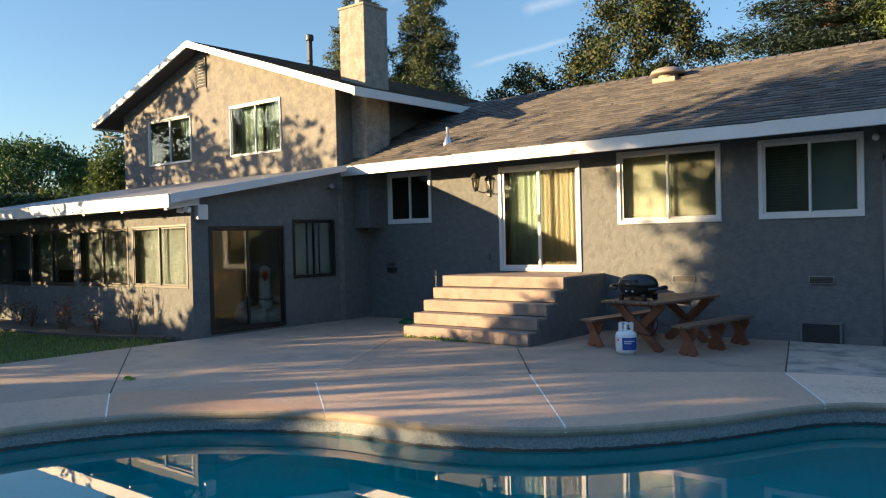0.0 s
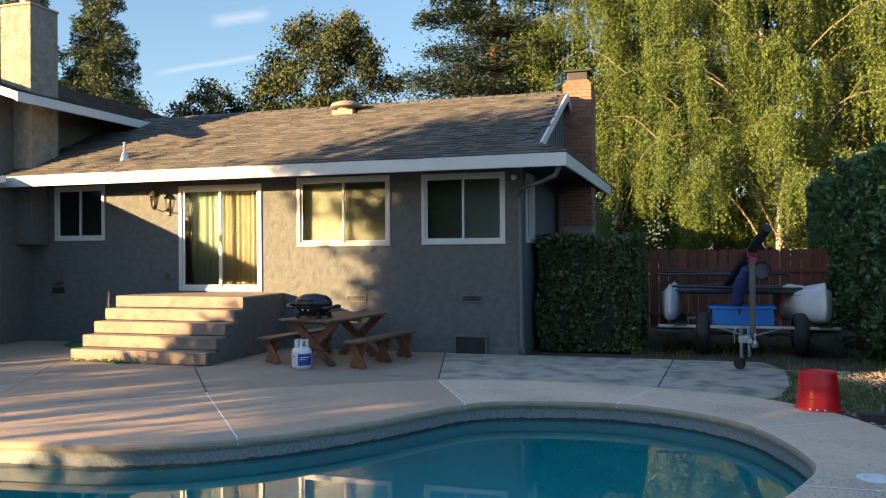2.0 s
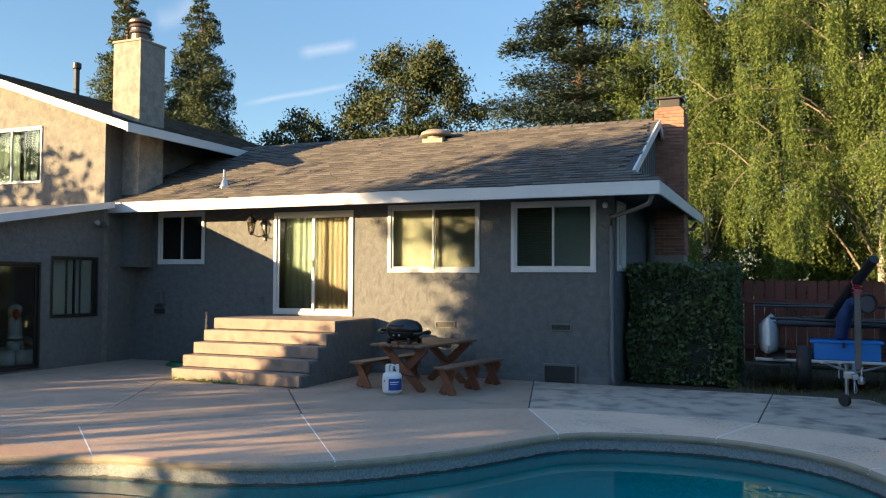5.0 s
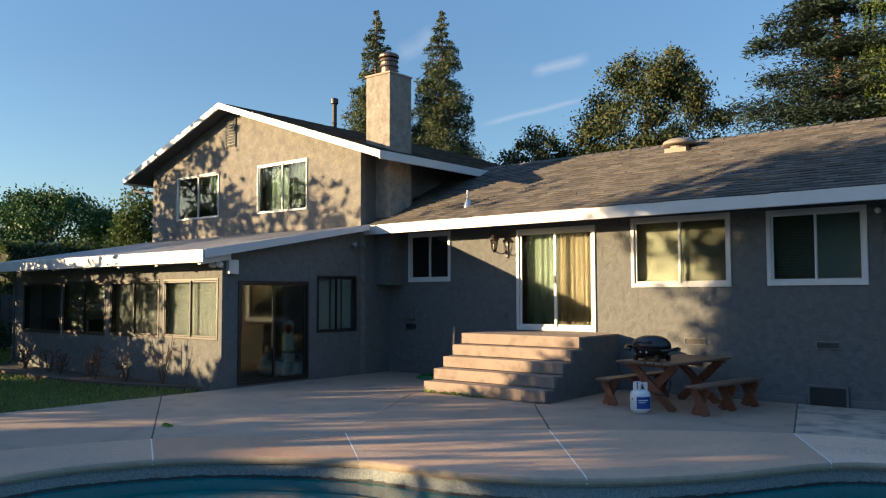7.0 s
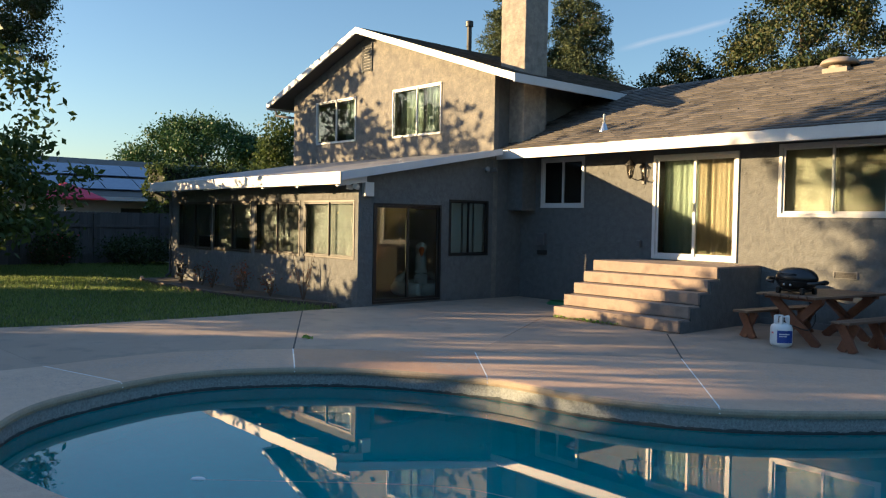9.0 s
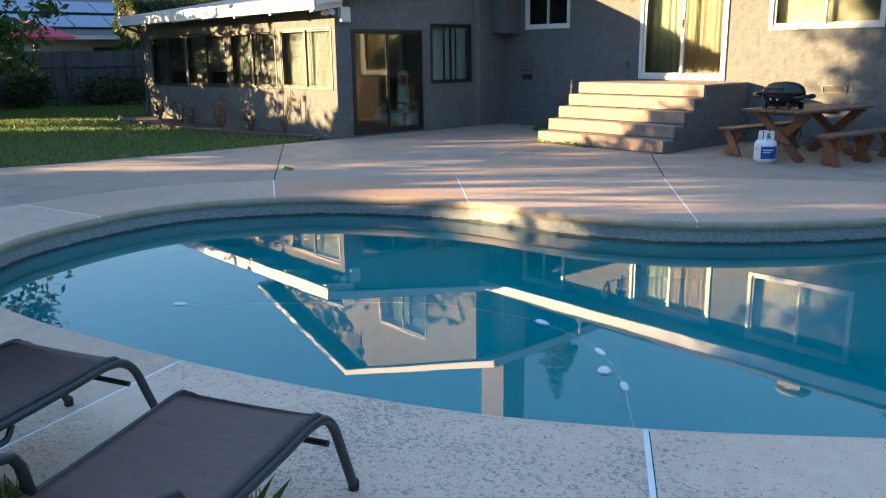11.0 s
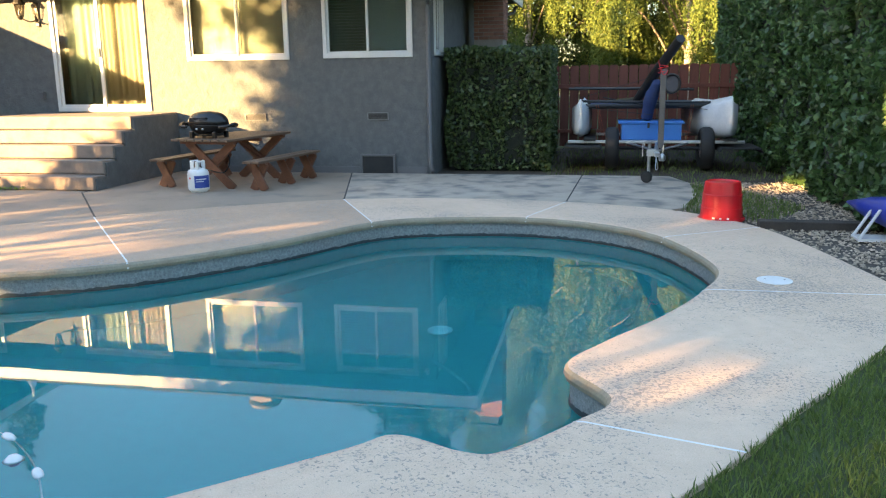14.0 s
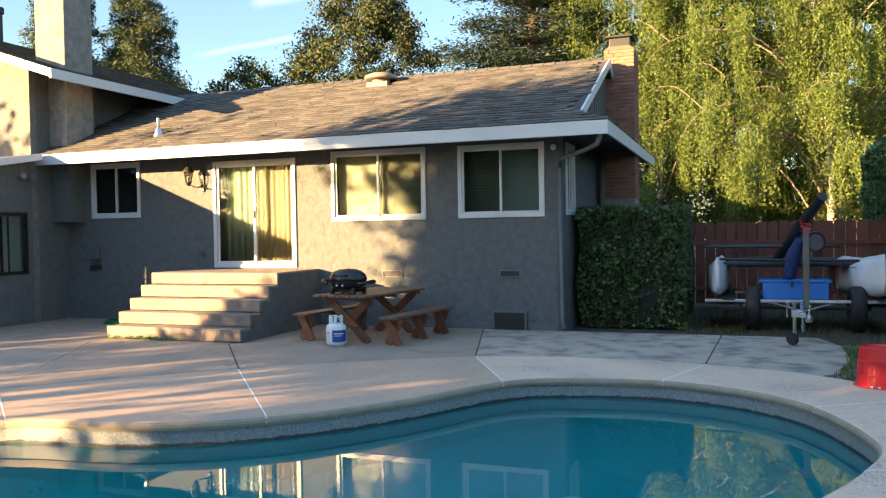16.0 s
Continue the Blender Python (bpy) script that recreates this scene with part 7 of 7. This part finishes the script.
part("lashing_loop", tube(bmesh.new(), spline([(3.12, 0.06, 1.82), (3.15, 0.03, 1.7), (3.21, 0.01, 1.6), (3.27, 0.03, 1.66)], 5), 0.006, 5), RED, boat)
part("rack_bar", tube(bmesh.new(), [(2.28, 1.3, 1.22), (2.62, 1.3, 1.14), (3.6, 1.3, 1.14)], 0.014, 6), BLACKMET, boat)
part("rack_bar", tube(bmesh.new(), [(1.66, 4.9, 1.32), (4.2, 4.9, 1.27)], 0.03, 6), BLACKMET, boat)
crate = thing("storage_crate", "bright blue wooden storage crate on the trailer", "box")
part("body", B(2.60, 3.60, 0.86, 1.5, 0.505, 0.78, 0.01), BLUE, crate)
part("lid", B(2.55, 3.64, 0.84, 1.52, 0.78, 0.825, 0.008), BLUE, crate)
part("latch", B(3.03, 3.07, 0.825, 0.84, 0.71, 0.80, 0.003), BLACKMET, crate)

L_FLOWER = leaf_mat("rose_petal", (0.5, 0.06, 0.08), (0.35, 0.03, 0.05), 0.5, 0.3)


def bush(x, y, r, h, n, material, seed, label, flowers=0):
    nr = np.random.RandomState(seed)
    b = thing("garden_bush", label, "bush", pose(x, y, 0), group="bushes along the fence")
    part("stems", tube(bmesh.new(), [(0, 0, -0.05), (0.03, 0, h * 0.5)], [0.04, 0.015], 6), BARK, b)
    d = nr.normal(size=(n, 3))
    d /= np.linalg.norm(d, axis=1)[:, None]
    q = d * (nr.uniform(0.45, 1.0, n) ** 0.6)[:, None] * np.array((r, r, h * 0.5)) * (1 + 0.2 * nr.normal(size=(n, 1))) + np.array((0, 0, h * 0.52))
    q[:, 2] = np.maximum(q[:, 2], 0.03)
    part("leaves", leaf_mesh("leaves", q, 0.07, material, nr), material, b)
    if flowers:
        tagged(part("flowers", leaf_mesh("flowers", q[:flowers] * 1.05, 0.07, L_FLOWER, nr, long=1.0), L_FLOWER, b), kind="stuff")
    return b


solid("soil", fill([[(-0.6, 0.02), (3.25, 0.02), (3.45, -0.9), (3.42, -2.0), (3.9, -0.6), (5.4, -0.4), (5.6, 5.3), (-0.6, 5.3)]], -0.03), SOIL, "dark soil with leaf litter under the trailer", "soil", kind="structure")
blades("weeds", "sparse weeds growing on the dark soil", scatter([(1.3, 0.02), (3.4, 0.02), (3.75, -2.4), (4.2, -0.6), (5.2, -0.4), (5.2, 4.5), (1.3, 4.5)], 3500, 12), 0.07, 0.009, L_GRASS, 12)
for i, (x, h) in enumerate(((-1.5, 3.4), (1.0, 3.8), (3.5, 3.3), (6.0, 3.7), (8.5, 3.2), (11.0, 3.8), (13.5, 3.4))):
    bush(x, 28.0 + 0.5 * (i % 2), 1.8, h, 5200, L_SUNNY, 120 + i, "sunlit light green shrub beyond the board fence")
blades("weeds", "tufts of weeds round the red tub", scatter([(3.2, -3.45), (3.5, -2.3), (3.58, -1.0), (4.0, -1.2), (4.5, -2.2), (4.75, -3.0), (4.35, -3.75), (4.0, -4.05)], 4200, 14), 0.06, 0.009, L_GRASS, 14)
# ---------------------------------------------------------------- gravel yard to the right
GRAVEL = mat("river_gravel", (0.38, 0.305, 0.225), (0.17, 0.135, 0.10), 0.85, 20, 90, 0.3, 0.4, vary=0.8)
GRAVELBED = mat("gravel_bed", (0.10, 0.085, 0.07), (0.06, 0.05, 0.042), 0.95, 10, 60, 0.4, 0.5)
gv_poly = [(3.15, -3.45), (3.42, -2.0), (3.45, -0.6), (5.5, -0.4), (6.0, -7.6), (4.55, -7.3), (4.5, -6.3), (4.15, -4.7)]
solid("gravel_bed", fill([gv_poly], -0.05), GRAVELBED, "strip of loose gravel beside the pool deck", "gravel", kind="structure")
rnd = np.random.RandomState(8)
gp = scatter(gv_poly, 10000, 9, -0.045, rim_poly)
sz = rnd.uniform(0.010, 0.026, len(gp))
base = np.array([(1, 0, 0), (-1, 0, 0), (0, 1, 0), (0, -1, 0), (0, 0, 0.7), (0, 0, -0.7)], float)
an = rnd.uniform(0, 2 * np.pi, len(gp))
rot = np.stack([np.stack([np.cos(an), -np.sin(an), 0 * an], 1), np.stack([np.sin(an), np.cos(an), 0 * an], 1), np.stack([0 * an, 0 * an, 1 + 0 * an], 1)], 1)
sc = sz[:, None] * rnd.uniform(0.7, 1.4, (len(gp), 3))
vv = np.einsum("nij,nkj->nki", rot, base[None] * sc[:, None, :]) + gp[:, None, :] + np.array((0, 0, 0.012))
tri = np.array([(0, 2, 4), (2, 1, 4), (1, 3, 4), (3, 0, 4)])
ff = (tri[None] + 6 * np.arange(len(gp))[:, None, None]).reshape(-1, 3)
me = bpy.data.meshes.new("gravel")
me.from_pydata(vv.reshape(-1, 3).tolist(), [], ff.tolist())
me.materials.append(GRAVEL)
tagged(new("gravel", me), "loose grey-brown river gravel", "gravel", kind="stuff")
solid("edging_timber", B(3.95, 5.6, -4.42, -4.26, -0.06, 0.06, 0.01), mat("dark_sleeper", (0.06, 0.05, 0.042), (0.03, 0.026, 0.022), 0.95, 4, 40, 0.4), "dark weathered timber edging across the gravel", "edging")
kayak = thing("kayak", "dark blue kayak lying beside the hedge", "kayak", pose(5.4, -5.35, 0.18, 0, 0, 20))
KBLUE = mat("blue_polythene", (0.015, 0.035, 0.30), (0.012, 0.03, 0.24), 0.35, 4, 40, 0.04)
prof = [(0.02, -1.4), (0.16, -1.0), (0.26, -0.5), (0.29, 0.0), (0.26, 0.5), (0.16, 1.0), (0.02, 1.4)]
part("shell", lathe(bmesh.new(), [(r, z) for r, z in prof], 20, (0, 0, 0), 0.7), KBLUE, kayak, smooth=True).matrix_basis = pose(0, 0, 0.05, 90)
part("cockpit_rim", tube(bmesh.new(), [(0.17 * math.cos(i * math.pi / 10), 0.4 * math.sin(i * math.pi / 10), 0.22) for i in range(21)], 0.02, 6), RUBBER, kayak)
stand = thing("kayak_stand", "white folding stand beside the kayak", "stand")
part("leg", P((4.80, -4.75, 0.0), (4.98, -4.70, 0.28), 0.045, 0.02, (0, 1, 0)), WHITE, stand)
part("leg", P((4.80, -4.95, 0.0), (4.98, -4.90, 0.28), 0.045, 0.02, (0, 1, 0)), WHITE, stand)
part("foot", B(4.78, 5.2, -4.99, -4.72, -0.03, 0.0, 0.004), WHITE, stand)

# ---------------------------------------------------------------- planting bed at the sunroom
solid("planting_bed", fill([[(-20.4, -4.72), (-11.9, -4.72), (-11.5, -5.0), (-13.2, -5.55), (-15.1, -5.85), (-19.2, -5.85), (-20.4, -5.5)]], 0.012), SOIL, "dark mulched planting bed along the sunroom", "soil", kind="structure")
EDGE = mat("edging_timber", (0.10, 0.075, 0.06), (0.06, 0.045, 0.035), 0.9, 5, 50, 0.3)
ed = spline([(-20.4, -5.55, 0.02), (-19.2, -5.9, 0.02), (-17, -5.92, 0.02), (-15.1, -5.9, 0.02), (-13.2, -5.6, 0.02), (-11.6, -5.06, 0.02)], 6)
edging = thing("bed_edging", "low dark timber edging round the planting bed", "edging", kind="structure")
for a, b in zip(ed, ed[1:]):
    part("edging_block", P(a, b, 0.1, 0.09, (0, 0, 1)), EDGE, edging)


def rose(x, y, h, leaves_n, seed, label):
    rnd = random.Random(seed)
    nr = np.random.RandomState(seed)
    r = thing("rose_bush", label, "bush", pose(x, y, 0), group="roses in the bed")
    bm = bmesh.new()
    tips = []
    for i in range(7):
        a = rnd.uniform(0, 6.28)
        e = Vector((math.cos(a) * h * 0.35, math.sin(a) * h * 0.15, h * rnd.uniform(0.6, 1.0)))
        m = e * 0.5 + Vector((rnd.uniform(-0.05, 0.05), 0, 0))
        tube(bm, [Vector((0, 0, -0.02)), m, e], [0.012, 0.009, 0.004], 5)
        f = e + Vector((rnd.uniform(-0.15, 0.15) * h, rnd.uniform(-0.1, 0.1) * h, rnd.uniform(0.0, 0.15) * h))
        tube(bm, [m, f], [0.007, 0.003], 4)
        tips += [e, f, m]
    part("cane_work", bm, BARK, r)
    if leaves_n:
        pts = np.array([tips[nr.randint(len(tips))] for _ in range(leaves_n)]) + nr.normal(size=(leaves_n, 3)) * 0.07
        part("leaves", leaf_mesh("leaves", pts, 0.04, L_RUST, nr), L_RUST, r)
    return r


L_RUST = leaf_mat("rusty_rose_leaf", (0.20, 0.06, 0.035), (0.07, 0.06, 0.025), 0.5, 0.2)
rose(-12.75, -5.0, 1.05, 10, 1, "leafless dark rose canes in the bed")
for i, x in enumerate((-13.9, -15.0, -15.4, -16.6, -17.4, -18.4)):
    rose(x, -5.15 - 0.1 * (i % 2), 0.45 + 0.08 * (i % 3), 90, 10 + i, "small rust-coloured rose bush in the bed")

# ---------------------------------------------------------------- neighbours beyond the lawn
nb = thing("neighbour_house", "low grey neighbouring house with solar panels", "house")
NROOF = mat("grey_roof_shingle", (0.12, 0.115, 0.11), (0.08, 0.076, 0.073), 0.95, 3, 60, 0.3)
NWALL = mat("pale_wall_paint", (0.42, 0.41, 0.40), (0.36, 0.35, 0.34), 0.9, 2, 40, 0.2)
part("wall", B(-48, -38.4, -12, 8.5, -0.1, 2.6), NWALL, nb)
bm = bmesh.new()
prism(bm, [(-37.6, -13, 2.55), (-43.0, -13, 4.75), (-48.8, -13, 2.55)], (0, 22.5, 0))
part("roof", bm, NROOF, nb)
part("fascia", B(-37.62, -37.5, -13.1, 9.6, 2.45, 2.63), WHITE, nb)
PANEL = mat("solar_panel_glass", (0.10, 0.14, 0.22), (0.08, 0.11, 0.18), 0.12, 3, 40, 0.0)
sl_n = math.degrees(math.atan2(2.2, 5.4))
for i in range(6):
    for k in range(2):
        if k == 1 and i < 2:
            continue
        pn = part("solar_panel", B(-0.78, 0.78, -0.85, 0.85, 0, 0.04), PANEL, nb, "bluish solar panel")
        f = 0.3 + 0.34 * k
        pn.matrix_basis = pose(-37.6 - 5.4 * f, -6.6 + i * 1.75, 2.55 + 2.2 * f + 0.09, 0, sl_n, 0)
part("garage_door", B(-38.42, -38.36, -4.6, -2.2, 0, 2.2), WHITE, nb)
part("window", B(-38.42, -38.36, 0.2, 1.8, 1.0, 2.1), BLACKMET, nb)
umb = thing("patio_umbrella", "open pink patio umbrella beyond the fence", "umbrella", pose(-30.12, -4.75, 0.17))
PINK = mat("pink_canvas", (0.62, 0.05, 0.11), (0.55, 0.04, 0.09), 0.8, 4, 60, 0.1)
part("pole", tube(bmesh.new(), [(0, 0, 0), (0, 0, 2.75)], 0.025, 8), BLACKMET, umb)
part("canopy", lathe(bmesh.new(), [(1.5, 2.15), (1.49, 2.2), (0.9, 2.45), (0.3, 2.68), (0.03, 2.78)], 8), PINK, umb)
part("base", lathe(bmesh.new(), [(0.28, 0), (0.28, 0.05), (0.05, 0.1)], 16), BLACKMET, umb)
hedge("far_hedge", "tall dark hedge beyond the weathered fence", -34.4, -32.2, -0.2, 9.0, 4.0, 18000, 0.12, L_BROAD, 89, 0.5)
bush(-27.2, -5.9, 0.75, 1.2, 2200, L_DARK, 81, "dark rose bush with red flowers by the fence", 70)
bush(-26.9, -3.2, 1.3, 1.0, 3000, L_DARK, 82, "low dark shrub along the weathered fence")
bush(-26.6, -0.8, 1.1, 1.3, 2600, L_DARK, 83, "low dark shrub along the weathered fence")
bush(-23.2, -2.6, 0.9, 3.6, 4200, L_DARK, 84, "tall dark climbing shrub at the sunroom's end")
bush(-23.8, -0.6, 1.3, 3.2, 4200, L_DARK, 85, "tall dark climbing shrub at the sunroom's end")

# ---------------------------------------------------------------- shingles and bricks
def shingle_mesh(w, l, t=0.012):
    bm = bmesh.new()
    v = [bm.verts.new(p) for p in ((-w / 2, 0, 0.004 + t), (w / 2, 0, 0.004 + t), (w / 2, l, 0.004), (-w / 2, l, 0.004), (-w / 2, 0, -0.004), (w / 2, 0, -0.004))]
    for q in ((0, 1, 2, 3), (4, 5, 1, 0), (0, 3, 4), (1, 5, 2)):
        bm.faces.new([v[i] for i in q])
    return mesh_of("shingle", bm, SHINGLE)


def shingle_roof(roof, origin, run_dir, up_dir, length, rise, covers, seed, single):
    """Rows of overlapping shingles; covers(a, b): whether the piece at a along and b up the slope lies on the roof; single(a, b): whether it is a part of its own."""
    rnd = random.Random(seed)
    run_dir, up_dir = Vector(run_dir).normalized(), Vector(up_dir).normalized()
    nrm = run_dir.cross(up_dir)
    if nrm.z < 0:
        nrm = -nrm
    rot = Matrix((run_dir, up_dir, nrm)).transposed().to_4x4()
    row, w = 0.145, 0.30
    variants = [shingle_mesh(w * k - 0.012, 0.17, t) for k, t in ((1.04, 0.018), (1.02, 0.023), (1.05, 0.015), (1.03, 0.020))]
    verts, faces = [], []
    singles = 0
    j = 0
    b = 0.0
    while b < rise - 0.03:
        a = (j % 2) * w * 0.5 - rnd.uniform(0, 0.1)
        while a < length:
            k = rnd.randrange(4)
            if covers(a, b):
                m = Matrix.Translation(Vector(origin) + run_dir * a + up_dir * (b + rnd.uniform(-0.012, 0.012)) + nrm * 0.004) @ rot
                if single(a, b) and singles < 300:
                    part("shingle", variants[k], SHINGLE, roof).matrix_basis = m
                    singles += 1
                else:
                    n0 = len(verts)
                    me = variants[k]
                    verts += [tuple(m @ v.co) for v in me.vertices]
                    faces += [tuple(n0 + i for i in p.vertices) for p in me.polygons]
            a += w
        b += row
        j += 1
    me = bpy.data.meshes.new("shingles")
    me.from_pydata(verts, [], faces)
    me.materials.append(SHINGLE)
    o = part("shingles", me, SHINGLE, roof)
    tagged(o, kind="stuff")


front_len = math.hypot(RIDGE_Y - EAVE_Y, RIDGE_Z - EAVE_Z)


def on_front(a, b):
    x = HX0 + a
    y = EAVE_Y + (RIDGE_Y - EAVE_Y) * b / front_len
    lim = HIP_X - (y - EAVE_Y) if y < GAB_Y else GAB_X + 0.1
    return HX0 + 0.1 < x < lim - 0.1


shingle_roof(main_roof, (HX0, EAVE_Y - 0.02, EAVE_Z), (1, 0, 0), (0, RIDGE_Y - EAVE_Y, RIDGE_Z - EAVE_Z), 11.6, front_len, on_front, 1, lambda a, b: b < 1.4 and 2.5 < a < 11.0 and a > 4.0 + b)
hip_len = math.hypot(HIP_X - GAB_X, GAB_Z - EAVE_Z)
shingle_roof(main_roof, (HIP_X + 0.02, EAVE_Y, EAVE_Z), (0, 1, 0), (GAB_X - HIP_X, 0, GAB_Z - EAVE_Z), EAVE_B - EAVE_Y, hip_len, lambda a, b: b * 0.9 + 0.1 < a < EAVE_B - EAVE_Y - 0.9 * b and not 4.0 < a < 5.0, 2, lambda a, b: False)
up_len = math.hypot(UR - RX, RZ - zr)
shingle_roof(up_roof, (UR + 0.02, RY0, zr), (0, 1, 0), (RX - UR, 0, RZ - zr), RY1 - RY0, up_len, lambda a, b: 0.14 < a < RY1 - RY0 - 0.1, 3, lambda a, b: False)
up_len2 = math.hypot(UL - RX, RZ - zl)
shingle_roof(up_roof, (UL - 0.02, RY0, zl), (0, 1, 0), (RX - UL, 0, RZ - zl), RY1 - RY0, up_len2, lambda a, b: 0.14 < a < RY1 - RY0 - 0.1, 4, lambda a, b: False)
# ridge caps
cap_me = None
bm = bmesh.new()
prism(bm, [(-0.15, -0.14, -0.055), (0.15, -0.14, -0.055), (0.15, 0, 0.012), (-0.15, 0, 0.012)], (0, 0, 0.012))
prism(bm, [(-0.15, 0, 0.012), (0.15, 0, 0.012), (0.15, 0.14, -0.055), (-0.15, 0.14, -0.055)], (0, 0, 0.012))
cap_me = mesh_of("ridge_cap", bm, SHINGLE)
n = int((GAB_X + 0.1 - HX0) / 0.24)
for i in range(n):
    part("ridge_cap", cap_me, SHINGLE, main_roof).matrix_basis = pose(HX0 + 0.2 + i * 0.24, RIDGE_Y, RIDGE_Z + 0.012, 0, -3, 0)
brick_me = [mesh_of("brick", B(-0.098, 0.098, -0.02, 0.02, -0.031, 0.031, 0.004), BRICK), mesh_of("brick", B(-0.045, 0.045, -0.02, 0.02, -0.031, 0.031, 0.004), BRICK)]
rnd = random.Random(4)
rows = int((5.36 - 2.3) / 0.074)
for r in range(rows):
    z = 5.36 - 0.037 - r * 0.074
    for face, u0, u1 in (("f", CX0, CX1), ("r", CY0 + 0.02, CY1)):
        u = u0 + (0.0 if r % 2 else -0.1)
        while u < u1 - 0.02:
            a, b = max(u, u0), min(u + 0.2, u1)
            if b - a > 0.06:
                k = 0 if b - a > 0.15 else 1
                o = part("brick", brick_me[k], BRICK, bc)
                c = (a + b) / 2
                j = rnd.uniform(-0.003, 0.003)
                o.matrix_basis = pose(c, CY0 + 0.012 + j, z) if face == "f" else pose(CX1 - 0.012 + j, c, z, 0, 0, 90)
            u += 0.206
